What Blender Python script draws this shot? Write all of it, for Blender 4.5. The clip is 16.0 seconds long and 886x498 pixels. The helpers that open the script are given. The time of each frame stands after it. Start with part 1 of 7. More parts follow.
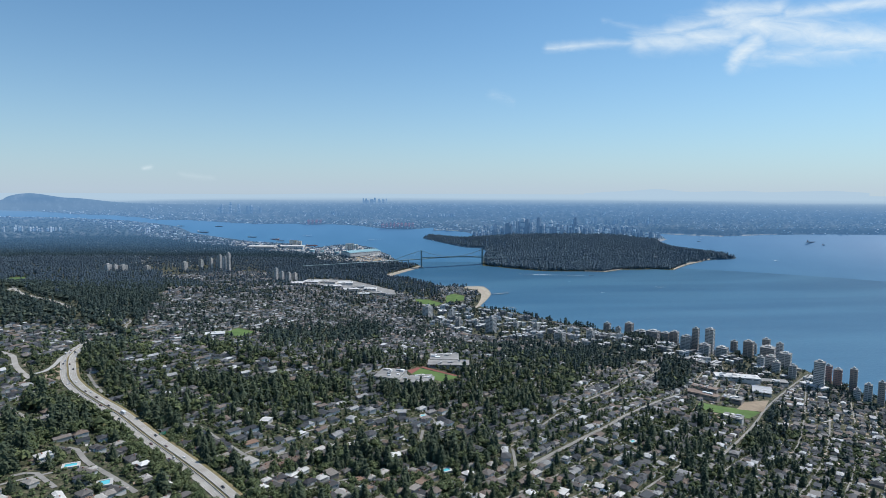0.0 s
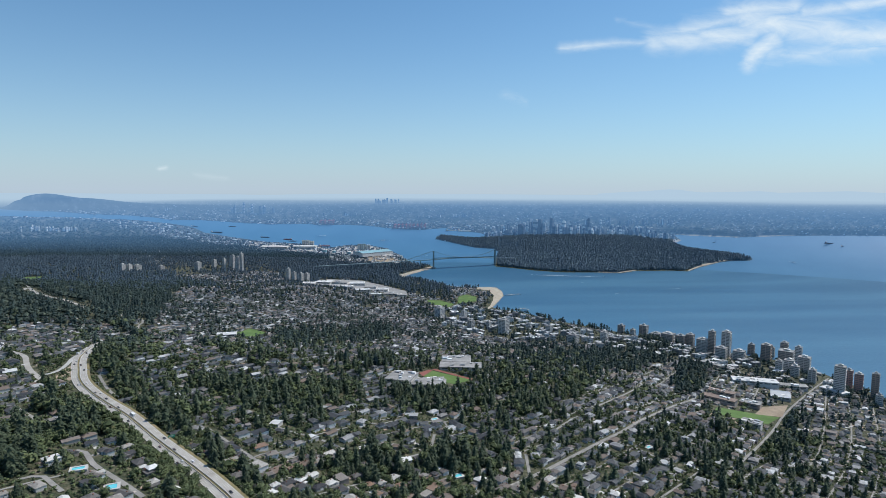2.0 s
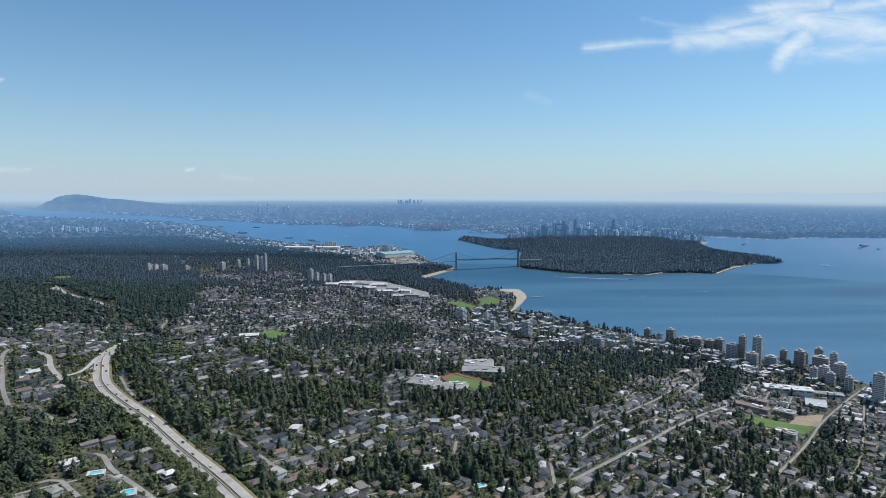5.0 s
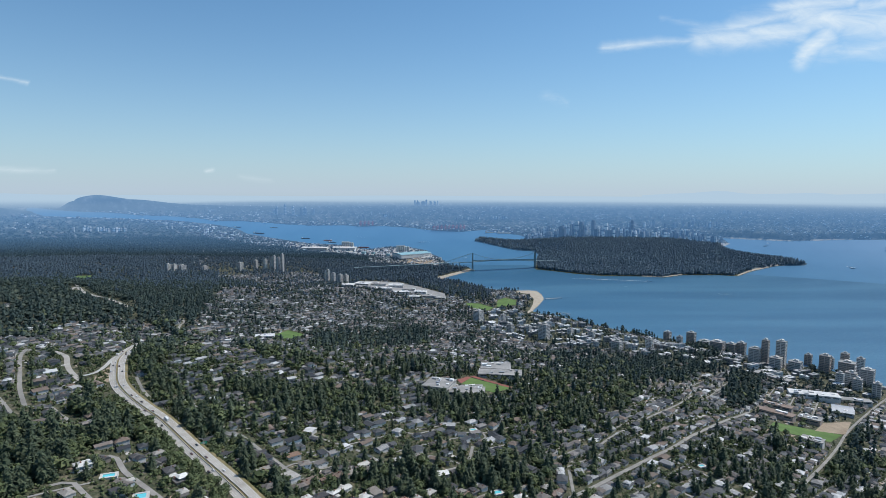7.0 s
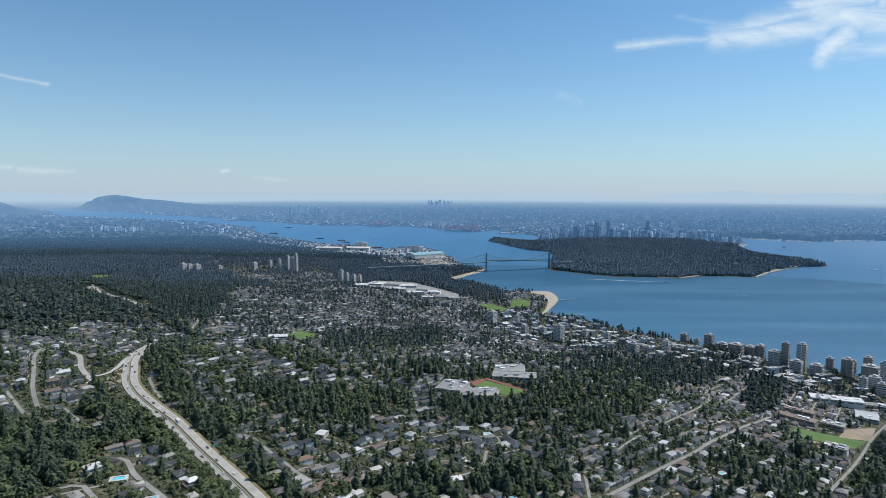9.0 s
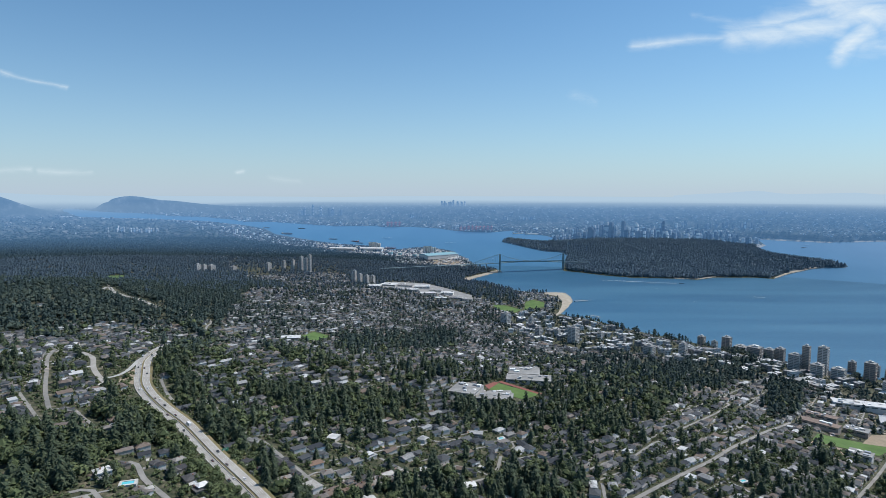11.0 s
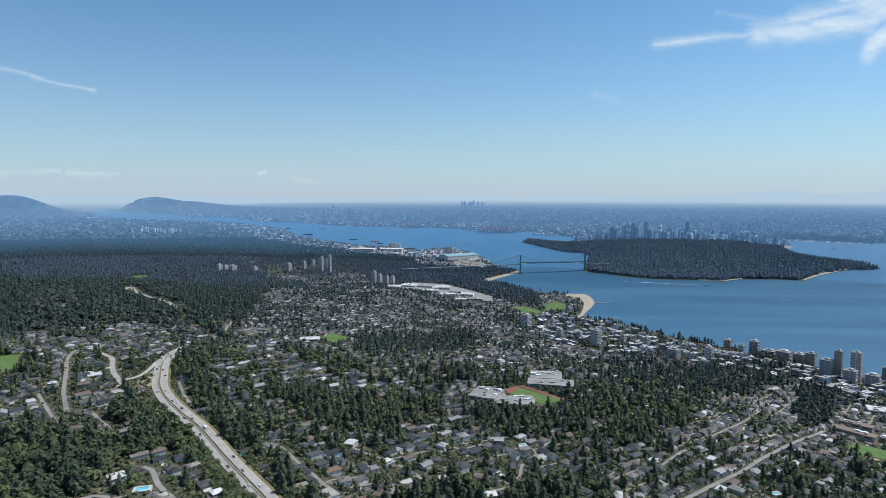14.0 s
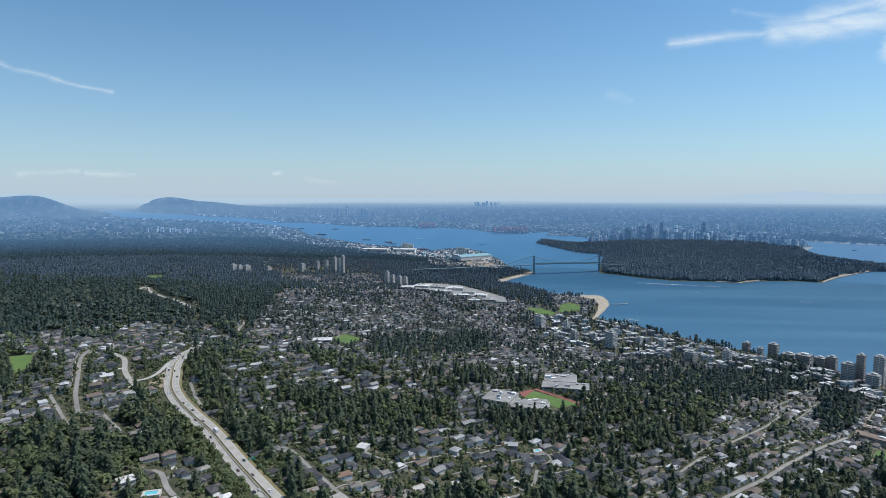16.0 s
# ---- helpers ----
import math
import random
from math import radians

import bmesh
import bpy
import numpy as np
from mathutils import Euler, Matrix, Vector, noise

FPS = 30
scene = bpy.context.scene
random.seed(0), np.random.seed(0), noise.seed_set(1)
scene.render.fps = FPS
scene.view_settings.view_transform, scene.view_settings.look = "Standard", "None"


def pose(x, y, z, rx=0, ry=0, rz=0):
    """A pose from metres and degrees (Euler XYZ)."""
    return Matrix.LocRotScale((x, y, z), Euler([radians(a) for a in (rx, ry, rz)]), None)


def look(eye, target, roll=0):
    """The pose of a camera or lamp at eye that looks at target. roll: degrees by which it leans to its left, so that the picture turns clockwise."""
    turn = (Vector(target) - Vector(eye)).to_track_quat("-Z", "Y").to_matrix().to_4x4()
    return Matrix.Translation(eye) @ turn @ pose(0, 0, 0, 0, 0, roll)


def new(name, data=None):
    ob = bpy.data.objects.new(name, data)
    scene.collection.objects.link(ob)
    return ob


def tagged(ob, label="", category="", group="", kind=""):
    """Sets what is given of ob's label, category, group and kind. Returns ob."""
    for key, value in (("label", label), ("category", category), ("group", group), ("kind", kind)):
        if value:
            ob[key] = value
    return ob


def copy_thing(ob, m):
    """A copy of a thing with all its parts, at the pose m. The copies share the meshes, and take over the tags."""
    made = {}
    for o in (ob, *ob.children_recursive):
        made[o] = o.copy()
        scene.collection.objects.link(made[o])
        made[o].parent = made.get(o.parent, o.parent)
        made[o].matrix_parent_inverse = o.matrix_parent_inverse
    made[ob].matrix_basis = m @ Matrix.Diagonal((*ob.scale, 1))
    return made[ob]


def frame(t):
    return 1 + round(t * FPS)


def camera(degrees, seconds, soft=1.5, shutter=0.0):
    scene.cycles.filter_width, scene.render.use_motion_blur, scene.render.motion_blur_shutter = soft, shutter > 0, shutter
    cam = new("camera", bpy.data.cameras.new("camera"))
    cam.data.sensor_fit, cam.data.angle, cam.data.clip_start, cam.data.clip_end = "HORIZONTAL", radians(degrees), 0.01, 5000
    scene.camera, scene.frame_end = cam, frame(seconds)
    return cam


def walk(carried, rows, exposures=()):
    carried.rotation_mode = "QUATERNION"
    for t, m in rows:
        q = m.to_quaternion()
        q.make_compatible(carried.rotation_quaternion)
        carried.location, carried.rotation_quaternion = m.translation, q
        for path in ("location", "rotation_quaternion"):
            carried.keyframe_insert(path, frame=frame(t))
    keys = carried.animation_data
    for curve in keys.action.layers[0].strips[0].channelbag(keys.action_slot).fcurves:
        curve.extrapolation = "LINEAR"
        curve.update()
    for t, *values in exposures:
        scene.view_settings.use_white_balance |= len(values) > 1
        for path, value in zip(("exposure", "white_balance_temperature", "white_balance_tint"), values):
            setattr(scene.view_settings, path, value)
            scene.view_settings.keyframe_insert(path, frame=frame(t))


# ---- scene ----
cam = camera(73.5, 16.0, soft=0.55)
METRES = 1.5      # metres in one unit of the plan; the plan is turned into metres at the end
PATH = [
    (0, (0.38, -52.59, 520.537), (0.575, -50.61, 520.339), 0.2),
    (0.5, (0.762, -49.161, 520.55), (0.948, -47.179, 520.352), 0.2),
    (1, (1.155, -45.778, 520.555), (1.33, -43.796, 520.357), 0.2),
    (1.5, (1.49, -42.474, 520.553), (1.655, -40.491, 520.356), 0.2),
    (2, (1.728, -39.206, 520.542), (1.882, -37.222, 520.345), 0.2),
    (2.5, (1.911, -35.929, 520.534), (2.054, -33.944, 520.338), 0.2),
    (3, (2.069, -32.623, 520.54), (2.201, -30.637, 520.344), 0.2),
    (3.5, (2.211, -29.278, 520.545), (2.331, -27.291, 520.35), 0.2),
    (4, (2.34, -25.968, 520.536), (2.446, -23.981, 520.341), 0.2),
    (6.5, (2.945, -9.552, 520.23), (2.982, -7.562, 520.038), 0.2),
    (7, (3.039, -6.274, 520.212), (3.062, -4.283, 520.02), 0.2),
    (7.5, (3.057, -3.002, 520.202), (3.068, -1.012, 520.01), 0.2),
    (8, (3.03, 0.252, 520.188), (3.031, 2.243, 519.995), 0.2),
    (8.5, (2.982, 3.521, 520.179), (2.971, 5.511, 519.987), 0.2),
    (9, (2.909, 6.776, 520.164), (2.886, 8.767, 519.972), 0.2),
    (11.5, (2.454, 22.875, 520.01), (2.375, 24.864, 519.82), 0.1),
    (12, (2.345, 26.026, 520.01), (2.254, 28.015, 519.82), 0.1),
    (12.5, (2.226, 29.165, 520.026), (2.123, 31.153, 519.837), 0.0),
    (13, (2.1, 32.296, 520.045), (1.986, 34.284, 519.856), 0.0),
    (13.5, (1.951, 35.433, 520.056), (1.827, 37.42, 519.867), 0.0),
    (14, (1.758, 38.557, 520.062), (1.623, 40.544, 519.873), 0.0),
    (14.5, (1.525, 41.688, 520.058), (1.378, 43.673, 519.87), 0.0),
    (15, (1.206, 44.87, 520.05), (1.049, 46.855, 519.861), 0.0),
    (15.5, (0.813, 48.073, 520.044), (0.645, 50.057, 519.856), 0.0),
    (16, (0.386, 51.311, 520.052), (0.207, 53.294, 519.864), 0.0)
]
walk(cam, [(t, look(eye, target, roll)) for t, eye, target, roll in PATH])

# ---- sky, sun, exposure ----
world = bpy.data.worlds.new("sky")
scene.world = world
world.use_nodes = True
SUN_ELEVATION, SUN_HEADING = 56.0, 68.0      # heading in degrees clockwise from +y


def link(tree, a, b):
    tree.links.new(a, b)


def math_node(tree, op, a, b=None, clamp=False):
    n = tree.nodes.new("ShaderNodeMath")
    n.operation, n.use_clamp = op, clamp
    for i, v in enumerate((a, b)):
        if v is None:
            continue
        if isinstance(v, (int, float)):
            n.inputs[i].default_value = v
        else:
            link(tree, v, n.inputs[i])
    return n.outputs[0]


def build_sky():
    tree = world.node_tree
    bg = tree.nodes["Background"]
    sky = tree.nodes.new("ShaderNodeTexSky")
    sky.sky_type, sky.sun_disc = "NISHITA", False
    sky.sun_elevation, sky.sun_rotation = radians(SUN_ELEVATION), radians(SUN_HEADING)
    sky.altitude, sky.air_density, sky.dust_density, sky.ozone_density = 400, 1.0, 0.6, 2.0
    bg.inputs["Strength"].default_value = 0.1
    # thin cirrus, drawn by direction
    coord = tree.nodes.new("ShaderNodeTexCoord")
    sep = tree.nodes.new("ShaderNodeSeparateXYZ")
    link(tree, coord.outputs["Generated"], sep.inputs[0])
    x, y, z = sep.outputs
    front = math_node(tree, "GREATER_THAN", y, 0.2)
    ysafe = math_node(tree, "MAXIMUM", y, 0.2)
    u, v = math_node(tree, "DIVIDE", x, ysafe), math_node(tree, "DIVIDE", z, ysafe)
    comb = tree.nodes.new("ShaderNodeCombineXYZ")
    link(tree, u, comb.inputs[0])
    link(tree, v, comb.inputs[1])

    def noise_at(scale, detail, stretch, seed, rough=0.6, distort=0.0):
        m = tree.nodes.new("ShaderNodeMapping")
        m.inputs["Scale"].default_value = (1, stretch, 1)
        m.inputs["Location"].default_value = (seed, seed * 0.7, seed)
        m.inputs["Rotation"].default_value = (0, 0, radians(-8))
        link(tree, comb.outputs[0], m.inputs[0])
        n = tree.nodes.new("ShaderNodeTexNoise")
        n.inputs["Scale"].default_value, n.inputs["Detail"].default_value = scale, detail
        n.inputs["Roughness"].default_value, n.inputs["Distortion"].default_value = rough, distort
        link(tree, m.outputs[0], n.inputs["Vector"])
        return n.outputs["Fac"]

    wob = math_node(tree, "SUBTRACT", noise_at(6, 3, 2.0, 3.1), 0.5)
    wob2 = math_node(tree, "SUBTRACT", noise_at(9, 3, 1.5, 8.4), 0.5)
    uu = math_node(tree, "ADD", u, math_node(tree, "MULTIPLY", wob2, 0.04))
    vv = math_node(tree, "ADD", v, math_node(tree, "MULTIPLY", wob, 0.024))

    def streak(x0, y0, x1, y1, wide):
        """Closeness to a line between two directions, 1 on it and 0 at its edge."""
        ex, ey = x1 - x0, y1 - y0
        px, py = math_node(tree, "SUBTRACT", uu, x0), math_node(tree, "SUBTRACT", vv, y0)
        dot = math_node(tree, "ADD", math_node(tree, "MULTIPLY", px, ex), math_node(tree, "MULTIPLY", py, ey))
        k = math_node(tree, "DIVIDE", dot, ex * ex + ey * ey, True)
        qx = math_node(tree, "SUBTRACT", px, math_node(tree, "MULTIPLY", k, ex))
        qy = math_node(tree, "SUBTRACT", py, math_node(tree, "MULTIPLY", k, ey))
        dist = math_node(tree, "SQRT", math_node(tree, "ADD", math_node(tree, "MULTIPLY", qx, qx), math_node(tree, "MULTIPLY", qy, qy)))
        return math_node(tree, "SUBTRACT", 1, math_node(tree, "DIVIDE", dist, wide, True), True)

    fine = noise_at(14, 8, 3.0, 1.7, 0.62, 0.6)
    cover = None
    for x0, y0, x1, y1, wide, much in CIRRUS:
        c = math_node(tree, "MULTIPLY", streak(x0, y0, x1, y1, wide), much)
        cover = c if cover is None else math_node(tree, "MAXIMUM", cover, c)
    ragged = math_node(tree, "ADD", math_node(tree, "MULTIPLY", cover, 0.8), math_node(tree, "MULTIPLY", math_node(tree, "SUBTRACT", fine, 0.5), 1.5), True)
    ragged = math_node(tree, "MULTIPLY", math_node(tree, "MULTIPLY", ragged, math_node(tree, "MULTIPLY", cover, 1.5, True), True), math_node(tree, "MULTIPLY", front, 0.85))
    # pale haze towards the horizon
    haze = math_node(tree, "POWER", math_node(tree, "SUBTRACT", 1, math_node(tree, "ABSOLUTE", z), True), 8)
    mix0 = tree.nodes.new("ShaderNodeMix")
    mix0.data_type = "RGBA"
    link(tree, math_node(tree, "MULTIPLY", haze, 0.8), mix0.inputs["Factor"])
    tint = tree.nodes.new("ShaderNodeMix")
    tint.data_type, tint.blend_type = "RGBA", "MULTIPLY"
    tint.inputs["Factor"].default_value = 1.0
    link(tree, sky.outputs[0], tint.inputs["A"])
    tint.inputs["B"].default_value = SKY_TINT
    link(tree, tint.outputs["Result"], mix0.inputs["A"])
    mix0.inputs["B"].default_value = HORIZON
    mix = tree.nodes.new("ShaderNodeMix")
    mix.data_type = "RGBA"
    link(tree, ragged, mix.inputs["Factor"])
    link(tree, mix0.outputs["Result"], mix.inputs["A"])
    mix.inputs["B"].default_value = CLOUD
    link(tree, mix.outputs["Result"], bg.inputs["Color"])


SKY_TINT, HORIZON, CLOUD = (0.645, 0.985, 1.13, 1), (4.75, 5.65, 6.95, 1), (7.4, 8.3, 8.9, 1)
CIRRUS = [(0.269, 0.239, 0.436, 0.25, 0.013, 0.62),
          (0.431, 0.25, 0.602, 0.266, 0.034, 0.9),
          (0.485, 0.268, 0.672, 0.313, 0.034, 0.72),
          (0.601, 0.287, 0.888, 0.264, 0.046, 0.95),
          (0.642, 0.258, 0.607, 0.226, 0.028, 1.0),
          (0.64, 0.231, 0.835, 0.249, 0.028, 0.62),
          (0.698, 0.308, 0.957, 0.342, 0.022, 0.85),
          (0.565, 0.302, 0.677, 0.317, 0.03, 0.8),
          (0.877, 0.263, 1.03, 0.272, 0.05, 0.85),
          (0.37, 0.282, 0.46, 0.269, 0.01, 0.34),
          (0.177, 0.161, 0.213, 0.148, 0.014, 0.36),
          (-0.785, 0.202, -0.675, 0.174, 0.007, 0.6),
          (-0.885, 0.227, -0.767, 0.196, 0.009, 0.5),
          (-0.383, 0.035, -0.376, 0.037, 0.008, 0.6),
          (-0.722, 0.034, -0.637, 0.032, 0.009, 0.5),
          (-0.325, 0.024, -0.278, 0.021, 0.009, 0.3),
          (-0.854, 0.034, -0.74, 0.036, 0.01, 0.5)]
build_sky()
lamp = bpy.data.lights.new("sun", "SUN")
lamp.energy, lamp.angle, lamp.color = 3.9, radians(0.53), (1.0, 0.975, 0.945)
sun = new("sun", lamp)
away = Vector((math.sin(radians(SUN_HEADING)) * math.cos(radians(SUN_ELEVATION)), math.cos(radians(SUN_HEADING)) * math.cos(radians(SUN_ELEVATION)),
               math.sin(radians(SUN_ELEVATION))))
sun.matrix_world = look(away * 3000, (0, 0, 0))
scene.view_settings.exposure = 0.1


# ---- materials ----
def surface(name, stops, scale=0.05, rough=0.9, bump=0.0, bump_scale=1.0, island=0.0, spread=0.0, metal=0.0, second=0.0, spec=0.3, glow=0.0, detail=6.0):
    """A procedural material: noise through a colour ramp, a finer second grain, per-piece variation and relief.
    island: spread of brightness from piece to piece in one mesh; spread: from object to object; glow: light given off by far distance."""
    m = bpy.data.materials.new(name)
    m.use_nodes = True
    tree = m.node_tree
    bsdf = tree.nodes["Principled BSDF"]
    coord = tree.nodes.new("ShaderNodeTexCoord")
    n1 = tree.nodes.new("ShaderNodeTexNoise")
    n1.inputs["Scale"].default_value, n1.inputs["Detail"].default_value, n1.inputs["Roughness"].default_value = scale / METRES, detail, 0.6
    link(tree, coord.outputs["Object"], n1.inputs["Vector"])
    rampn = tree.nodes.new("ShaderNodeValToRGB")
    el = rampn.color_ramp.elements
    while len(el) < len(stops):
        el.new(0.5)
    for e, (p, c) in zip(el, stops):
        e.position, e.color = p, (*c, 1)
    src = n1.outputs["Fac"]
    if spread or island:
        if spread:
            rnd = tree.nodes.new("ShaderNodeObjectInfo").outputs["Random"]
            amount = spread
        else:
            rnd = tree.nodes.new("ShaderNodeNewGeometry").outputs["Random Per Island"]
            amount = island
        src = math_node(tree, "ADD", math_node(tree, "MULTIPLY", src, 1 - amount), math_node(tree, "MULTIPLY", rnd, amount))
    link(tree, src, rampn.inputs[0])
    colour = rampn.outputs[0]
    if second:
        n2 = tree.nodes.new("ShaderNodeTexNoise")
        n2.inputs["Scale"].default_value, n2.inputs["Detail"].default_value = bump_scale / METRES, 5
        link(tree, coord.outputs["Object"], n2.inputs["Vector"])
        hsv = tree.nodes.new("ShaderNodeHueSaturation")
        link(tree, math_node(tree, "ADD", math_node(tree, "MULTIPLY", n2.outputs["Fac"], 2 * second), 1 - second), hsv.inputs["Value"])
        link(tree, colour, hsv.inputs["Color"])
        colour = hsv.outputs[0]
    link(tree, colour, bsdf.inputs["Base Color"])
    bsdf.inputs["Roughness"].default_value, bsdf.inputs["Metallic"].default_value = rough, metal
    bsdf.inputs["Specular IOR Level"].default_value = spec
    if bump:
        nb = tree.nodes.new("ShaderNodeTexNoise")
        nb.inputs["Scale"].default_value, nb.inputs["Detail"].default_value = bump_scale / METRES, 6
        link(tree, coord.outputs["Object"], nb.inputs["Vector"])
        b = tree.nodes.new("ShaderNodeBump")
        b.inputs["Strength"].default_value, b.inputs["Distance"].default_value = min(bump, 1), METRES / bump_scale
        link(tree, nb.outputs["Fac"], b.inputs["Height"])
        link(tree, b.outputs[0], bsdf.inputs["Normal"])
    if glow:
        link(tree, colour, bsdf.inputs["Emission Color"])
        bsdf.inputs["Emission Strength"].default_value = glow
    return m


def distant(name, stops, scale, island=0.0, spread=0.0, detail=8.0):
    """Far backdrop only: haze painted as a faint glow, bluer then paler with kilometres of air."""
    m = surface(name, stops, scale, 1.0, island=island, spread=spread, detail=detail, spec=0.0)
    tree = m.node_tree
    bsdf = tree.nodes["Principled BSDF"]
    colour = bsdf.inputs["Base Color"].links[0].from_socket
    flat = tree.nodes.new("ShaderNodeVectorMath")
    flat.operation = "MULTIPLY"
    link(tree, tree.nodes.new("ShaderNodeNewGeometry").outputs["Position"], flat.inputs[0])
    flat.inputs[1].default_value = (1 / METRES, 1 / METRES, 0)
    where = tree.nodes.new("ShaderNodeVectorMath")
    where.operation = "LENGTH"
    link(tree, flat.outputs[0], where.inputs[0])
    drawn = where.outputs["Value"]
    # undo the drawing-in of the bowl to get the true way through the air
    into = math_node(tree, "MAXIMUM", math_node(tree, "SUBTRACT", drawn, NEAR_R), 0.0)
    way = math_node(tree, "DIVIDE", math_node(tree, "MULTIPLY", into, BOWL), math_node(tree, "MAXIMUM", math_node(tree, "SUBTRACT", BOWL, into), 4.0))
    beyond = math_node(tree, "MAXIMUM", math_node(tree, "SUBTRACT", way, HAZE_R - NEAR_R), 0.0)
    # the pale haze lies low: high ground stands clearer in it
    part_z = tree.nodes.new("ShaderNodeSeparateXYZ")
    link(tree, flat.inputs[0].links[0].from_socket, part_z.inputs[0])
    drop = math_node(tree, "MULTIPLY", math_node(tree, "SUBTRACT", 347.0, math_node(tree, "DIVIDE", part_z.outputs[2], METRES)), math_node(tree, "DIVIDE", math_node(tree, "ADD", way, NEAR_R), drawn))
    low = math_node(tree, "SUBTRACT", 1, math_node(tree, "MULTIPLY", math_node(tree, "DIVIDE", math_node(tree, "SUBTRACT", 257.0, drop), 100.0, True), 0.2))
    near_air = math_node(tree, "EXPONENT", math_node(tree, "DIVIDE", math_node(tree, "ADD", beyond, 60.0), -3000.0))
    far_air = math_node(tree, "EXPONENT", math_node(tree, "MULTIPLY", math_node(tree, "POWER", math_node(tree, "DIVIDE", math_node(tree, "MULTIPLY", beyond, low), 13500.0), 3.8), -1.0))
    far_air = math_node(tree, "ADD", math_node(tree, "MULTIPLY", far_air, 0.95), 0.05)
    # the surface colour dimmed by the air, and the air's light painted as emission
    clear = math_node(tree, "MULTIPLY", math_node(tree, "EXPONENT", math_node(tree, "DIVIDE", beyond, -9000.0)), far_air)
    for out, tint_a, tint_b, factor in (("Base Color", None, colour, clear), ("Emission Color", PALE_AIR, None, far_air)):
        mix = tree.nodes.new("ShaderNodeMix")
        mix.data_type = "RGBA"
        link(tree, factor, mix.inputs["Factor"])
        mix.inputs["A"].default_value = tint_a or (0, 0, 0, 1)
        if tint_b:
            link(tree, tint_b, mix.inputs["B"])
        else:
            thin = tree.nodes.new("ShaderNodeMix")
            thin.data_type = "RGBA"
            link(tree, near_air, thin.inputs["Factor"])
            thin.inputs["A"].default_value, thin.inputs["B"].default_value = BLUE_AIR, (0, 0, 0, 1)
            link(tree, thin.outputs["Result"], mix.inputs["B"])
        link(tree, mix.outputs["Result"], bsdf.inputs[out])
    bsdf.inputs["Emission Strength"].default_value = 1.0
    return m


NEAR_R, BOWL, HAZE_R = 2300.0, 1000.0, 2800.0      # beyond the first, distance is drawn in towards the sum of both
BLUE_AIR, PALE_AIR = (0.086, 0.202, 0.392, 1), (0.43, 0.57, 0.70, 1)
M = {}
M["land"] = surface("land", [(0.30, (0.028, 0.038, 0.021)), (0.48, (0.056, 0.062, 0.034)), (0.60, (0.115, 0.104, 0.066)), (0.74, (0.25, 0.215, 0.165))], 0.16, 0.95, 0.5, 0.5, second=0.3)
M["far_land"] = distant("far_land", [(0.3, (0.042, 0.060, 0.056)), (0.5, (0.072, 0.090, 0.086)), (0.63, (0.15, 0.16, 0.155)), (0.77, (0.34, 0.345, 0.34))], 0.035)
M["sand"] = surface("sand", [(0.3, (0.30, 0.26, 0.20)), (0.7, (0.44, 0.385, 0.31))], 0.08, 0.95, second=0.15, bump_scale=0.6)
M["asphalt"] = surface("asphalt", [(0.3, (0.29, 0.27, 0.24)), (0.7, (0.40, 0.375, 0.335))], 0.09, 0.9, second=0.15, bump_scale=0.6)
M["street"] = surface("street_asphalt", [(0.3, (0.19, 0.18, 0.165)), (0.7, (0.30, 0.285, 0.26))], 0.07, 0.9, second=0.2, bump_scale=0.4)
M["worn_asphalt"] = surface("worn_asphalt", [(0.3, (0.10, 0.10, 0.10)), (0.7, (0.19, 0.185, 0.18))], 0.06, 0.9, second=0.25, bump_scale=0.3)
M["concrete"] = surface("concrete", [(0.3, (0.34, 0.33, 0.31)), (0.7, (0.46, 0.45, 0.42))], 0.1, 0.9, second=0.12, bump_scale=0.7)
M["paint"] = surface("road_paint", [(0.3, (0.50, 0.49, 0.47)), (0.7, (0.64, 0.63, 0.60))], 0.3, 0.8)
M["dry_grass"] = surface("dry_grass", [(0.3, (0.13, 0.12, 0.05)), (0.55, (0.22, 0.18, 0.09)), (0.75, (0.28, 0.21, 0.12))], 0.12, 0.95, 0.4, 0.9, second=0.2)
M["turf"] = surface("turf", [(0.3, (0.070, 0.125, 0.034)), (0.6, (0.105, 0.170, 0.048)), (0.8, (0.17, 0.18, 0.09))], 0.05, 0.95, second=0.12, bump_scale=0.4)
M["dirt"] = surface("bare_dirt", [(0.3, (0.22, 0.17, 0.12)), (0.7, (0.36, 0.29, 0.21))], 0.06, 0.95, second=0.2, bump_scale=0.4)
M["track"] = surface("running_track", [(0.3, (0.20, 0.075, 0.06)), (0.7, (0.26, 0.10, 0.08))], 0.2, 0.9)
M["conifer"] = surface("conifer_needles", [(0.30, (0.032, 0.047, 0.028)), (0.55, (0.055, 0.075, 0.042)), (0.75, (0.096, 0.114, 0.062))], 0.10, 0.85, island=0.3, second=0.4, bump_scale=1.2)
M["leaves"] = surface("broadleaf_foliage", [(0.25, (0.046, 0.064, 0.030)), (0.5, (0.080, 0.104, 0.045)), (0.70, (0.124, 0.142, 0.060)), (0.84, (0.16, 0.080, 0.060))], 0.07, 0.85, island=0.3, second=0.45, bump_scale=1.1)
# valley, park and slope foliage: aerial haze painted into the base colours
M["hazed_valley_woods"] = surface("hazed_valley_woods", [(0.3, (0.050, 0.076, 0.101)), (0.55, (0.070, 0.102, 0.127)), (0.75, (0.102, 0.134, 0.150))], 0.03, 0.95, island=0.25, second=0.3, bump_scale=0.3, spec=0.1)
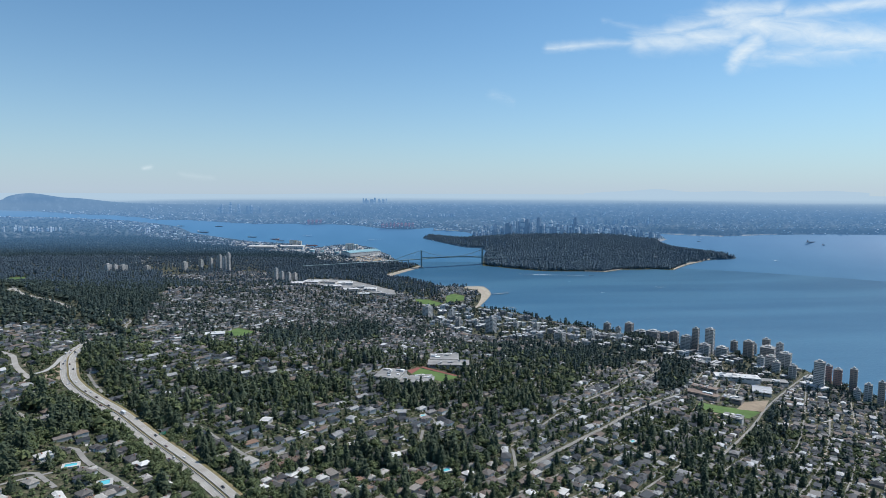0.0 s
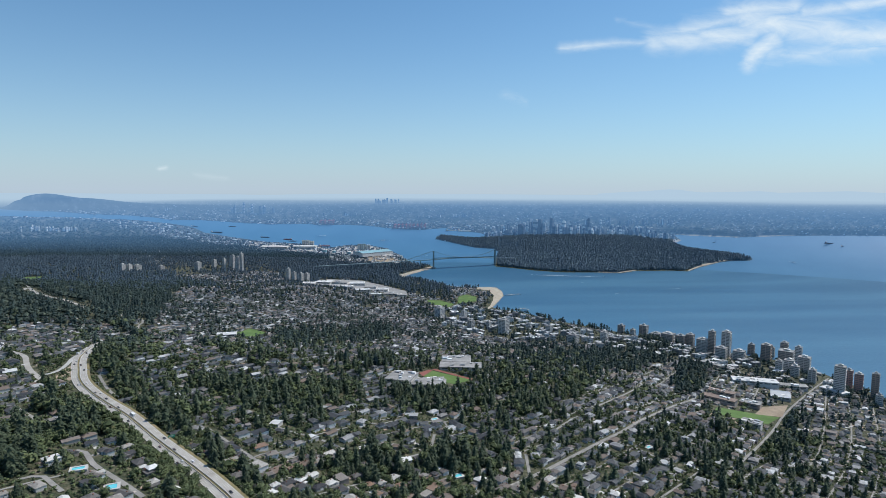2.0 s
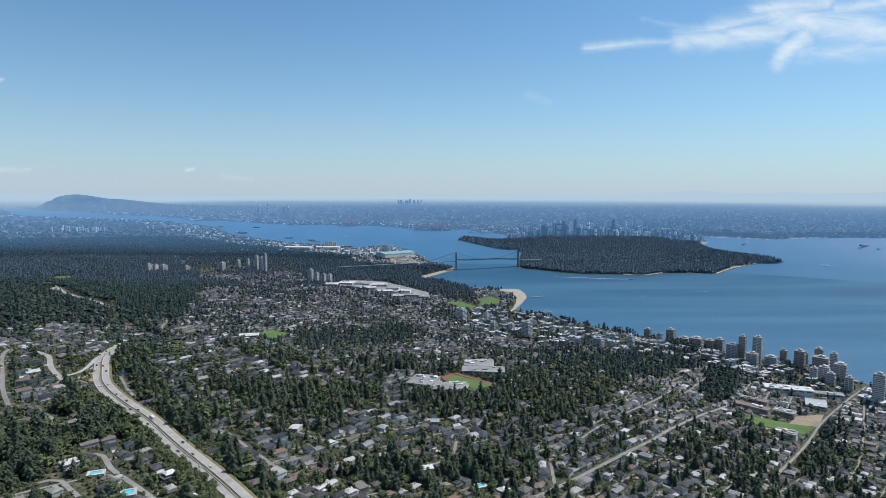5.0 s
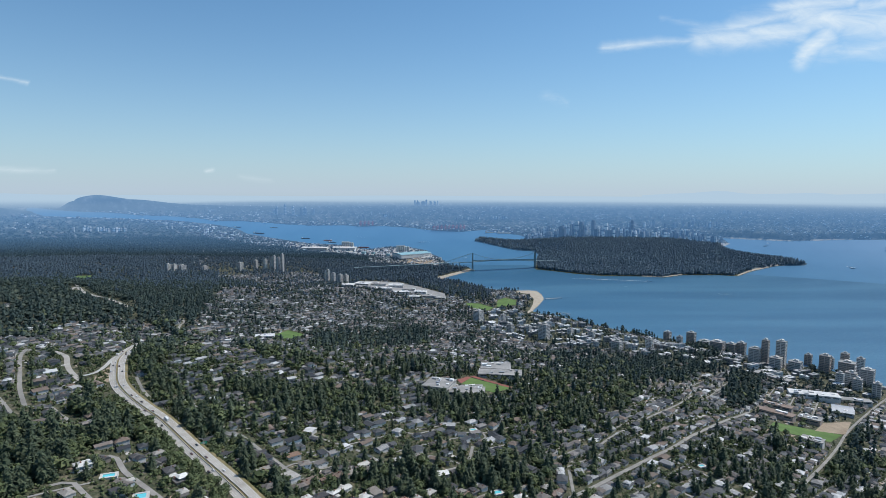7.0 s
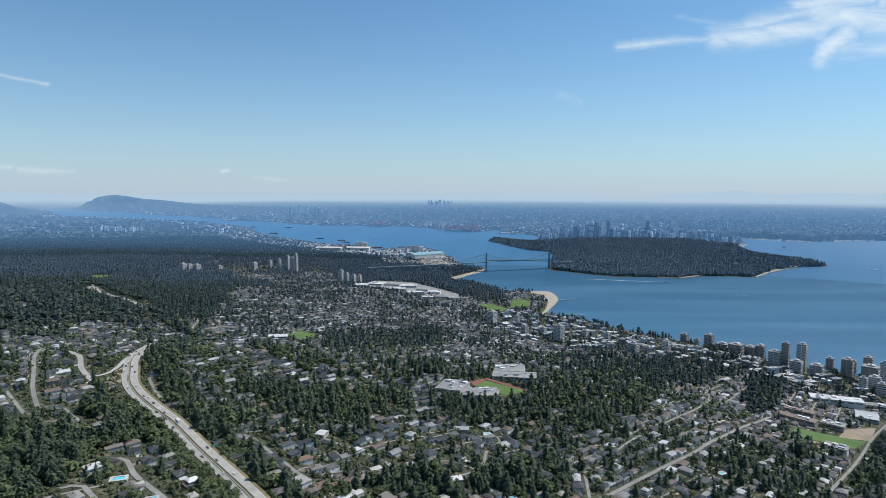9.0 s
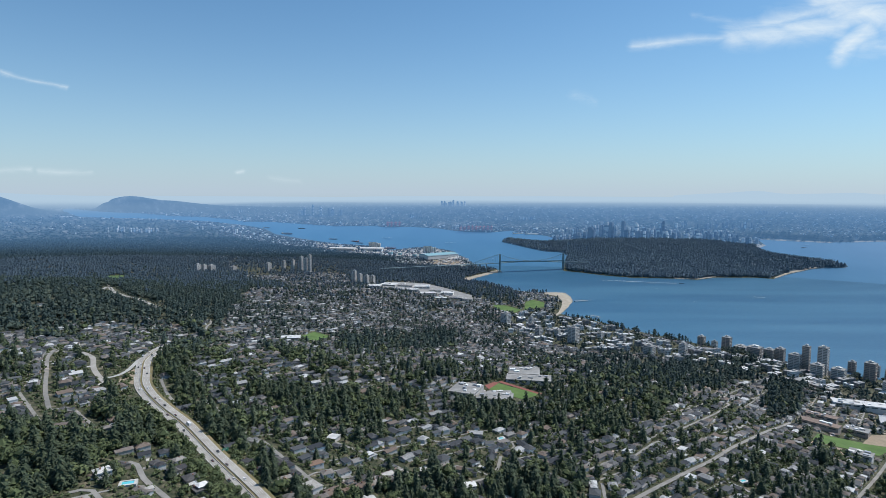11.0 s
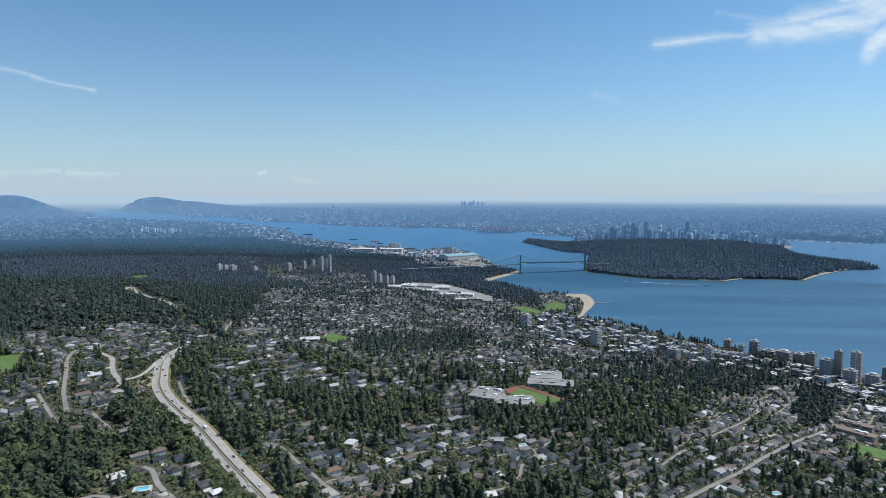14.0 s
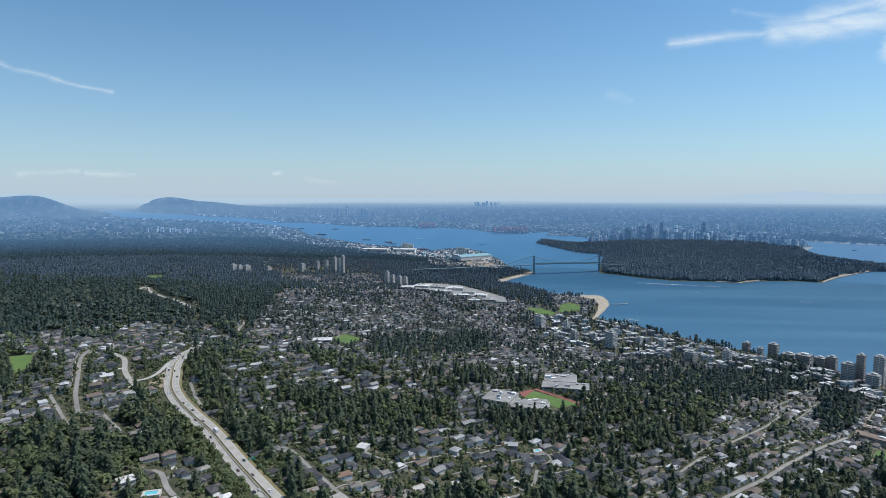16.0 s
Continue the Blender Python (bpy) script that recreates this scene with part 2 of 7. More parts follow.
M["hazed_park_woods"] = surface("hazed_park_woods", [(0.3, (0.092, 0.134, 0.170)), (0.55, (0.122, 0.172, 0.205)), (0.75, (0.158, 0.208, 0.222))], 0.03, 0.95, island=0.15, second=0.3, bump_scale=0.3, spec=0.1)
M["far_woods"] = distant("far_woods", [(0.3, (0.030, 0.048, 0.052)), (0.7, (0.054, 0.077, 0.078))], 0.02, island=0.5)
M["hazed_slope_firs"] = surface("hazed_slope_firs", [(0.30, (0.026, 0.042, 0.040)), (0.55, (0.042, 0.064, 0.058)), (0.75, (0.070, 0.094, 0.080))], 0.06, 0.9, island=0.35, second=0.35, bump_scale=0.7, spec=0.15)
M["hazed_slope_leaves"] = surface("hazed_slope_leaves", [(0.25, (0.036, 0.051, 0.044)), (0.5, (0.058, 0.078, 0.062)), (0.75, (0.092, 0.109, 0.078))], 0.06, 0.9, island=0.35, second=0.4, bump_scale=0.7, spec=0.15)
M["bark"] = surface("bark", [(0.3, (0.07, 0.05, 0.035)), (0.7, (0.13, 0.095, 0.065))], 2.0, 0.95, 0.6, 5.0)
M["roof"] = surface("roof_shingles", [(0.08, (0.038, 0.038, 0.043)), (0.26, (0.075, 0.073, 0.074)), (0.42, (0.14, 0.13, 0.12)), (0.55, (0.22, 0.135, 0.09)), (0.66, (0.18, 0.16, 0.14)), (0.78, (0.33, 0.31, 0.28)), (0.93, (0.70, 0.69, 0.66))], 0.6, 0.85, 0.4, 3.0, spread=0.85, second=0.2)
M["roofs_joined"] = surface("roofs_joined", [(0.10, (0.032, 0.036, 0.042)), (0.36, (0.066, 0.070, 0.075)), (0.56, (0.110, 0.112, 0.112)), (0.68, (0.16, 0.12, 0.095)), (0.82, (0.23, 0.23, 0.225)), (0.96, (0.62, 0.62, 0.61))], 0.6, 0.85, island=0.85, second=0.15, bump_scale=1.0)
M["wall"] = surface("house_wall", [(0.1, (0.18, 0.15, 0.125)), (0.35, (0.38, 0.355, 0.32)), (0.6, (0.58, 0.565, 0.53)), (0.9, (0.82, 0.81, 0.79))], 0.8, 0.85, spread=0.8, second=0.06, bump_scale=2.0)
M["walls_joined"] = surface("walls_joined", [(0.1, (0.20, 0.18, 0.16)), (0.35, (0.38, 0.365, 0.335)), (0.6, (0.58, 0.565, 0.54)), (0.9, (0.80, 0.79, 0.77))], 0.8, 0.85, island=0.8)
M["chimney"] = surface("chimney_brick", [(0.3, (0.24, 0.12, 0.09)), (0.7, (0.32, 0.18, 0.13))], 2.0, 0.9)
M["white"] = surface("white_paint", [(0.3, (0.70, 0.70, 0.69)), (0.7, (0.80, 0.80, 0.79))], 0.2, 0.7, second=0.06, bump_scale=1.0)
M["light_roof"] = surface("light_roof", [(0.3, (0.46, 0.455, 0.44)), (0.7, (0.62, 0.61, 0.59))], 0.08, 0.8, second=0.12, bump_scale=0.4)
M["grey_roof"] = surface("flat_roof_membrane", [(0.3, (0.19, 0.185, 0.175)), (0.7, (0.34, 0.33, 0.31))], 0.08, 0.85, second=0.12, bump_scale=0.5)
M["pale"] = surface("pale_concrete", [(0.3, (0.46, 0.44, 0.41)), (0.7, (0.66, 0.63, 0.59))], 0.1, 0.85, second=0.08, bump_scale=0.8, spread=0.5)
M["brown"] = surface("brown_brick", [(0.3, (0.34, 0.28, 0.24)), (0.7, (0.48, 0.405, 0.35))], 0.1, 0.85, second=0.1, bump_scale=0.8, spread=0.4)
M["brown_roof"] = surface("brown_gravel_roof", [(0.3, (0.17, 0.125, 0.10)), (0.7, (0.26, 0.20, 0.165))], 0.1, 0.9, second=0.15, bump_scale=0.6)
M["pink"] = surface("pink_stucco", [(0.3, (0.42, 0.27, 0.24)), (0.7, (0.50, 0.33, 0.30))], 0.1, 0.85, second=0.08, bump_scale=0.8)
M["teal"] = surface("teal_metal_roof", [(0.3, (0.18, 0.34, 0.38)), (0.7, (0.26, 0.42, 0.46))], 0.1, 0.6, second=0.08, bump_scale=0.8)
M["steel"] = surface("green_painted_steel", [(0.3, (0.17, 0.24, 0.25)), (0.7, (0.23, 0.30, 0.31))], 0.2, 0.6)
M["grey_metal"] = surface("grey_metal", [(0.3, (0.30, 0.31, 0.32)), (0.7, (0.40, 0.41, 0.42))], 0.3, 0.5, metal=0.4)
M["red_steel"] = surface("red_painted_steel", [(0.3, (0.40, 0.13, 0.12)), (0.7, (0.50, 0.18, 0.16))], 0.3, 0.6)
M["sign_green"] = surface("green_sign_face", [(0.3, (0.02, 0.20, 0.12)), (0.7, (0.03, 0.25, 0.15))], 0.5, 0.5)
M["car_white"] = surface("white_car_paint", [(0.3, (0.72, 0.72, 0.72)), (0.7, (0.78, 0.78, 0.78))], 1.0, 0.25, spec=0.6)
M["car_dark"] = surface("dark_car_paint", [(0.2, (0.015, 0.016, 0.02)), (0.5, (0.05, 0.055, 0.065)), (0.8, (0.12, 0.03, 0.03))], 1.0, 0.25, spread=0.9, spec=0.6)
M["tyre"] = surface("black_rubber", [(0.3, (0.015, 0.015, 0.015)), (0.7, (0.03, 0.03, 0.03))], 3.0, 0.8)
M["pool"] = surface("pool_water", [(0.3, (0.10, 0.50, 0.58)), (0.7, (0.16, 0.60, 0.66))], 0.5, 0.08, 0.1, 2.0, spec=0.5)
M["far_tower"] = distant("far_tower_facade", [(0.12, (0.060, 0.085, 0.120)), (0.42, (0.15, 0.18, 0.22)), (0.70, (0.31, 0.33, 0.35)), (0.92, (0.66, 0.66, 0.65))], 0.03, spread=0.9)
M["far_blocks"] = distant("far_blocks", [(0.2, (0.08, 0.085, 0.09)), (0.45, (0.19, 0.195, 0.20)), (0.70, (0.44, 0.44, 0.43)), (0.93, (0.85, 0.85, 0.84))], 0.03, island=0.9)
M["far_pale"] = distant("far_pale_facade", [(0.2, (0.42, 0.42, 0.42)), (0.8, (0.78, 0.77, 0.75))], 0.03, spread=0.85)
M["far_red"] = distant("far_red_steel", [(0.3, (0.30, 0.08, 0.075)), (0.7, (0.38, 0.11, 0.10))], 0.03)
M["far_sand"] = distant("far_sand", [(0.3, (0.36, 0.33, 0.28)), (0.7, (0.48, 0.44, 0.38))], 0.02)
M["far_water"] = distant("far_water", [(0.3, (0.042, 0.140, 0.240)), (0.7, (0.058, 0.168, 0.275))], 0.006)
for _key in ("Roughness", "Specular IOR Level"):
    M["far_water"].node_tree.nodes["Principled BSDF"].inputs[_key].default_value = 0.35
M["mid_blocks"] = surface("mid_blocks", [(0.2, (0.20, 0.20, 0.20)), (0.55, (0.36, 0.36, 0.35)), (0.85, (0.62, 0.62, 0.61))], 0.03, 0.8, island=0.9)
M["foam"] = surface("wake_foam", [(0.3, (0.45, 0.55, 0.62)), (0.7, (0.75, 0.80, 0.84))], 0.2, 0.6, second=0.2, bump_scale=0.6)


def glass_material():
    m = surface("window_glass", [(0.3, (0.05, 0.06, 0.07)), (0.7, (0.10, 0.115, 0.13))], 0.4, 0.15, spec=0.6, spread=0.4)
    return m


def water_material():
    m = bpy.data.materials.new("sea_water")
    m.use_nodes = True
    tree = m.node_tree
    bsdf = tree.nodes["Principled BSDF"]
    coord = tree.nodes.new("ShaderNodeTexCoord")
    n1 = tree.nodes.new("ShaderNodeTexNoise")
    n1.inputs["Scale"].default_value, n1.inputs["Detail"].default_value = 0.0026 / METRES, 9
    m1 = tree.nodes.new("ShaderNodeMapping")
    m1.inputs["Scale"].default_value = (0.35, 2.4, 1)
    m1.inputs["Rotation"].default_value = (0, 0, radians(-12))
    link(tree, coord.outputs["Object"], m1.inputs[0])
    link(tree, m1.outputs[0], n1.inputs["Vector"])
    r = tree.nodes.new("ShaderNodeValToRGB")
    r.color_ramp.elements[0].position, r.color_ramp.elements[0].color = 0.40, WATER_A
    r.color_ramp.elements[1].position, r.color_ramp.elements[1].color = 0.62, WATER_B
    link(tree, n1.outputs["Fac"], r.inputs[0])
    link(tree, r.outputs[0], bsdf.inputs["Base Color"])
    bsdf.inputs["Roughness"].default_value = 0.35
    bsdf.inputs["Specular IOR Level"].default_value = 0.35
    nb = tree.nodes.new("ShaderNodeTexNoise")
    nb.inputs["Scale"].default_value, nb.inputs["Detail"].default_value = 0.08, 6
    link(tree, coord.outputs["Object"], nb.inputs["Vector"])
    b = tree.nodes.new("ShaderNodeBump")
    b.inputs["Strength"].default_value, b.inputs["Distance"].default_value = 0.35, 2.0
    link(tree, nb.outputs["Fac"], b.inputs["Height"])
    link(tree, b.outputs[0], bsdf.inputs["Normal"])
    return m


WATER_A, WATER_B = (0.030, 0.106, 0.182, 1), (0.052, 0.148, 0.228, 1)
M["glass"] = glass_material()
M["tower_glass"] = surface("tower_glass", [(0.3, (0.13, 0.135, 0.14)), (0.7, (0.21, 0.215, 0.22))], 0.3, 0.25, spec=0.5, spread=0.4)
M["water"] = water_material()


# ---- lie of the land: plan coordinates, then drawn in beyond three and a half kilometres ----
NORTH_SHORE = [(824, 700), (824, 841), (818, 960), (810, 1050), (782, 1114), (710, 1177), (639, 1265), (554, 1362), (455, 1475), (391, 1565),
               (346, 1637), (300, 1667), (281, 1707), (344, 1879), (356, 1984), (350, 2041), (324, 2064), (245, 2074), (198, 2098),
               (103, 2255), (39, 2327), (13, 2357), (41, 2421), (117, 2562), (175, 2625), (149, 2697), (86, 2758), (61, 2867),
               (35, 3011), (22, 3142), (-35, 3344), (-50, 3506), (-170, 3719), (-298, 3753), (-419, 3563), (-512, 3745)]
NORTH_INLET = [(-638, 3861), (-849, 3981), (-1045, 4207), (-1248, 4460), (-1549, 4872), (-1893, 5621), (-2288, 6183), (-3017, 6987),
               (-3924, 7517), (-4697, 7791), (-5309, 8104), (-7050, 10250), (-8100, 11900), (-11000, 80000), (-80000, 80000),
               (-80000, -9000), (2500, -9000), (900, -300)]
SOUTH_INLET = [(-10500, 80000), (-8700, 12700), (-7200, 11080), (-6050, 9980), (-5050, 9380), (-4183, 8397), (-3788, 8234), (-3371, 7899),
               (-2926, 7435), (-2579, 6883), (-2153, 6781), (-1563, 6229), (-1285, 6036), (-943, 6057), (-746, 5872), (-532, 5982),
               (-236, 5716), (-121, 5464), (34, 5235), (231, 5171), (448, 5413), (472, 5111), (671, 4785), (695, 4492), (580, 4130),
               (442, 4321), (329, 4475), (267, 4165), (331, 3984), (415, 3702), (479, 3525), (570, 3461), (576, 3303), (488, 2903)]
SOUTH_SHORE = [(446, 2646), (516, 2590), (595, 2502), (697, 2437), (857, 2425), (938, 2394), (1035, 2462), (1203, 2466), (1258, 2434),
               (1392, 2576), (1594, 2757), (1687, 2802), (1769, 2804), (1828, 2872), (1870, 2966), (1844, 3117), (1752, 3282),
               (1784, 3536), (1860, 3834), (2004, 4006), (2095, 4240), (2208, 4559), (2328, 4455), (2442, 4355), (2594, 4261),
               (2794, 4319), (3000, 4378), (3500, 4400), (4300, 4300), (6000, 5000), (80000, 5000), (80000, 80000)]
EYE = np.array((2.0, 0.0, 347.0))


def inland(poly, x, y):
    """Signed distance from a closed shoreline, positive on land."""
    p = np.array(poly, float)
    q = np.roll(p, -1, 0)
    best = np.full(x.shape, 1e18)
    inside = np.zeros(x.shape, bool)
    for (ax, ay), (bx, by) in zip(p, q):
        ex, ey = bx - ax, by - ay
        k = np.clip(((x - ax) * ex + (y - ay) * ey) / (ex * ex + ey * ey), 0, 1)
        best = np.minimum(best, (x - ax - k * ex) ** 2 + (y - ay - k * ey) ** 2)
        if ay != by:
            inside ^= ((ay > y) != (by > y)) & (x < ex * (y - ay) / ey + ax)
    return np.where(inside, 1, -1) * np.sqrt(best)


def ramp(v, a, b):
    k = np.clip((v - a) / (b - a), 0, 1)
    return k * k * (3 - 2 * k)


def wave(x, y, size, seed=0.0):
    """Cheap smooth noise between -1 and 1."""
    u, v = x / size + seed, y / size - 1.7 * seed
    return (np.sin(u + 1.3 * np.sin(0.7 * v + seed)) + np.sin(1.31 * v + 1.1 * np.sin(0.83 * u)) + np.sin(0.6 * (u + v) + 2 * seed)) / 3


def hill(x, y, cx, cy, rx, ry, high):
    return high * np.exp(-np.abs((x - cx) / rx) ** 2.2 - np.abs((y - cy) / ry) ** 2.0)


def ground_height(x, y):
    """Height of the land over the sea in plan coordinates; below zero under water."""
    x, y = np.asarray(x, float), np.asarray(y, float)
    d = inland(NORTH_SHORE + NORTH_INLET, x, y)
    along = (x - 766) * -0.403 + (y - 1000) * 0.915
    steep = 1 - 0.26 * ramp(along, 60, 430) - 0.34 * ramp(along, 850, 1500) - 0.12 * ramp(along, 1700, 3000)
    dd = np.minimum(d, 1500 + 0.35 * np.maximum(d - 1500, 0))
    north = dd * (0.10 + 0.044 * ramp(d, 250, 650)) * steep + 1.5 * np.clip(d / 12, 0, 1)
    north = np.minimum(north, 230 + 0.05 * north) * (1 - 0.55 * ramp(y, 2300, 4200))
    north = north + hill(x, y, -7650, 9400, 1000, 1300, 290) * ramp(d, 0, 1100) + hill(x, y, -6350, 10900, 500, 900, 120)
    north += np.where(d > 60, 2.5 * wave(x, y, 45, 0.3) * ramp(d, 60, 300), 0)
    north = north + np.where(d > 0, hill(x, y, -720, 1060, 380, 330, 28) + hill(x, y, -230, 330, 190, 150, 15) + hill(x, y, 283, 580, 140, 140, 12), 0)
    s = inland(SOUTH_INLET + SOUTH_SHORE, x, y)
    south = np.minimum(s * 0.10, 1.5) + 36 * ramp(s, 20, 350) * ramp(y, 7500, 3200) + 30 * ramp(s, 200, 3000) + 38 * ramp(s, 1200, 6000)
    south = south + (hill(x, y, -6230, 10800, 380, 500, 95) + hill(x, y, -6700, 10900, 420, 420, 70) + hill(x, y, -5750, 10800, 850, 600, 195)) * ramp(s, -20, 260) + hill(x, y, -4500, 10900, 900, 600, 45) + hill(x, y, -3600, 10800, 1300, 900, 30)
    south = south + ramp(s, 500, 3000) * 14 * wave(x, y, 900, 0.7)
    return np.where(d > s, np.where(d > 0, north, np.maximum(d * 0.1, -9)), np.where(s > 0, south, np.maximum(s * 0.1, -9)))


def placed(x, y, z):
    """Plan coordinates to the place in the scene: as they are up to three and a half kilometres, drawn in along the line of sight beyond."""
    x, y, z = np.asarray(x, float), np.asarray(y, float), np.asarray(z, float)
    r = np.maximum(np.hypot(x - EYE[0], y - EYE[1]), 1e-6)
    k = np.where(r > NEAR_R, (NEAR_R + BOWL * (np.maximum(r, NEAR_R) - NEAR_R) / (np.maximum(r, NEAR_R) - NEAR_R + BOWL)) / r, 1.0)
    return EYE[0] + (x - EYE[0]) * k, EYE[1] + (y - EYE[1]) * k, EYE[2] + (z - EYE[2]) * k, k


# ---- mesh helpers ----
def mesh_from(name, verts, faces, mat, smooth=False):
    me = bpy.data.meshes.new(name)
    me.from_pydata(verts, [], faces)
    me.materials.append(mat)
    if smooth:
        me.polygons.foreach_set("use_smooth", [True] * len(me.polygons))
    me.update()
    return me


def arrays_mesh(name, v, f, mat, smooth=False):
    """A mesh from arrays of vertices and of faces with one count of corners."""
    me = bpy.data.meshes.new(name)
    n, k = f.shape
    me.vertices.add(len(v))
    me.vertices.foreach_set("co", np.ascontiguousarray(v, np.float32).ravel())
    me.loops.add(n * k)
    me.loops.foreach_set("vertex_index", np.ascontiguousarray(f, np.int32).ravel())
    me.polygons.add(n)
    me.polygons.foreach_set("loop_start", np.arange(0, n * k, k, dtype=np.int32))
    me.polygons.foreach_set("use_smooth", np.full(n, smooth))
    me.materials.append(mat)
    me.update(calc_edges=True)
    return me


def part(name, me, parent, label="", at=None):
    ob = new(name, me)
    ob.parent = parent
    if at is not None:
        ob.matrix_basis = at
    if label:
        ob["label"] = label
    return ob


def thing(name, label, category, group="", at=None):
    ob = new(name)
    ob.empty_display_size = 2
    if at is not None:
        ob.matrix_basis = at
    return tagged(ob, label, category, group)


def box_data(x0, x1, y0, y1, z0, z1):
    v = [(x0, y0, z0), (x1, y0, z0), (x1, y1, z0), (x0, y1, z0), (x0, y0, z1), (x1, y0, z1), (x1, y1, z1), (x0, y1, z1)]
    f = [(0, 3, 2, 1), (4, 5, 6, 7), (0, 1, 5, 4), (1, 2, 6, 5), (2, 3, 7, 6), (3, 0, 4, 7)]
    return v, f


def join(*pieces):
    verts, faces = [], []
    for v, f in pieces:
        k = len(verts)
        verts += v
        faces += [tuple(i + k for i in q) for q in f]
    return verts, faces


def boxes_mesh(name, boxes, mat):
    return mesh_from(name, *join(*[box_data(*b) for b in boxes]), mat)


def height(x, y):
    return float(ground_height(np.array([x]), np.array([y]))[0])


# ---- ground and sea: one sheet each, out to the horizon ----
def sheet():
    fine = np.radians(np.linspace(-50, 50, 381))
    back = np.radians(np.linspace(50, 310, 66)[1:-1])
    az = np.concatenate([fine, back])
    rad = np.concatenate([[0.05], np.linspace(20, 260, 9)[:-1], np.linspace(260, 2000, 146)[:-1], np.linspace(2000, 2800, 41)[:-1], np.linspace(2800, 6000, 150)[:-1], np.geomspace(6000, 42000, 60)])
    a, r = np.meshgrid(az, rad)
    x, y = EYE[0] + r * np.sin(a), EYE[1] + r * np.cos(a)
    n = len(az)
    i, j = np.meshgrid(np.arange(n), np.arange(len(rad) - 1))
    i2 = (i + 1) % n
    f = np.stack([j * n + i, (j + 1) * n + i, (j + 1) * n + i2, j * n + i2], -1).reshape(-1, 4)
    return x, y, r, f[:, ::-1], n


def build_ground():
    x, y, r, f, n = sheet()
    z = ground_height(x, y)
    px, py, pz, _ = placed(x, y, z)
    v = np.stack([px, py, pz], -1).reshape(-1, 3)
    near = r.ravel()[f].max(1) <= 2830
    dry = z.ravel()[f].max(1) > -3
    near_faces = f[near & dry]
    me = arrays_mesh("ground", v, near_faces, M["land"], True)
    tagged(new("ground", me), "wooded residential hillside falling to the sea", "ground", kind="structure")
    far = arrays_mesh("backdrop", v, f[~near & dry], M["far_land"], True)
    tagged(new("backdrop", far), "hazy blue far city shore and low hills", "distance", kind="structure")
    fx, fy, fz, _ = placed(x, y, np.zeros_like(x))
    wv = np.stack([fx, fy, fz], -1).reshape(-1, 3)
    wet = ground_height(x, y).ravel()[f].min(1) < 0.6
    close = r.ravel()[f].max(1) <= 2830
    off = arrays_mesh("backdrop_water", wv, f[wet & ~close], M["far_water"], True)
    tagged(new("backdrop_water", off), "hazy blue far reach of the inlet", "water", kind="structure")
    sea = arrays_mesh("water", wv, f[wet & close], M["water"], True)
    tagged(new("water", sea), "calm blue sea inlet with faint current streaks", "water", kind="structure")


build_ground()


# ---- a plan of what stands where, so that nothing grows on roads or roofs ----
CELL, PX0, PY0, PNX, PNY = 2.0, -2300.0, 150.0, 2100, 1600
FREE, ROADWAY, BUILT, FIELD, WOOD, SANDY = 0, 1, 2, 3, 4, 5
plan = np.zeros((PNX, PNY), np.uint8)
gx, gy = np.meshgrid(PX0 + CELL * np.arange(PNX), PY0 + CELL * np.arange(PNY), indexing="ij")


def mark_line(points, half, value):
    for (ax, ay), (bx, by) in zip(points[:-1], points[1:]):
        i0, i1 = sorted(((min(ax, bx) - half - PX0) / CELL, (max(ax, bx) + half - PX0) / CELL))
        j0, j1 = sorted(((min(ay, by) - half - PY0) / CELL, (max(ay, by) + half - PY0) / CELL))
        i0, i1, j0, j1 = max(0, int(i0)), min(PNX, int(i1) + 2), max(0, int(j0)), min(PNY, int(j1) + 2)
        if i0 >= i1 or j0 >= j1:
            continue
        x, y = gx[i0:i1, j0:j1], gy[i0:i1, j0:j1]
        ex, ey = bx - ax, by - ay
        k = np.clip(((x - ax) * ex + (y - ay) * ey) / max(ex * ex + ey * ey, 1e-9), 0, 1)
        plan[i0:i1, j0:j1][np.hypot(x - ax - k * ex, y - ay - k * ey) < half] = value


def mark_area(poly, value, grow=0.0):
    xs, ys = [p[0] for p in poly], [p[1] for p in poly]
    i0, i1 = max(0, int((min(xs) - grow - PX0) / CELL)), min(PNX, int((max(xs) + grow - PX0) / CELL) + 2)
    j0, j1 = max(0, int((min(ys) - grow - PY0) / CELL)), min(PNY, int((max(ys) + grow - PY0) / CELL) + 2)
    if i0 < i1 and j0 < j1:
        plan[i0:i1, j0:j1][inland(poly, gx[i0:i1, j0:j1], gy[i0:i1, j0:j1]) > -grow] = value


low_growth = np.zeros((PNX, PNY), bool)      # where only low bushes grow, along roads


def plan_at(x, y):
    i, j = ((np.asarray(x) - PX0) / CELL).astype(int), ((np.asarray(y) - PY0) / CELL).astype(int)
    ok = (i >= 0) & (i < PNX) & (j >= 0) & (j < PNY)
    return np.where(ok, plan[np.clip(i, 0, PNX - 1), np.clip(j, 0, PNY - 1)], FREE)


def smooth_line(points, step=6.0):
    """A line through the points, rounded at its bends."""
    p = [Vector((x, y, 0)) for x, y in points]
    out = []
    for i in range(len(p) - 1):
        a, b, c, d = p[max(i - 1, 0)], p[i], p[i + 1], p[min(i + 2, len(p) - 1)]
        n = max(1, int((c - b).length / step))
        for k in range(n):
            t = k / n
            q = 0.5 * ((2 * b) + (c - a) * t + (2 * a - 5 * b + 4 * c - d) * t * t + (3 * b - a - 3 * c + d) * t ** 3)
            out.append((q.x, q.y))
    out.append((p[-1].x, p[-1].y))
    return out


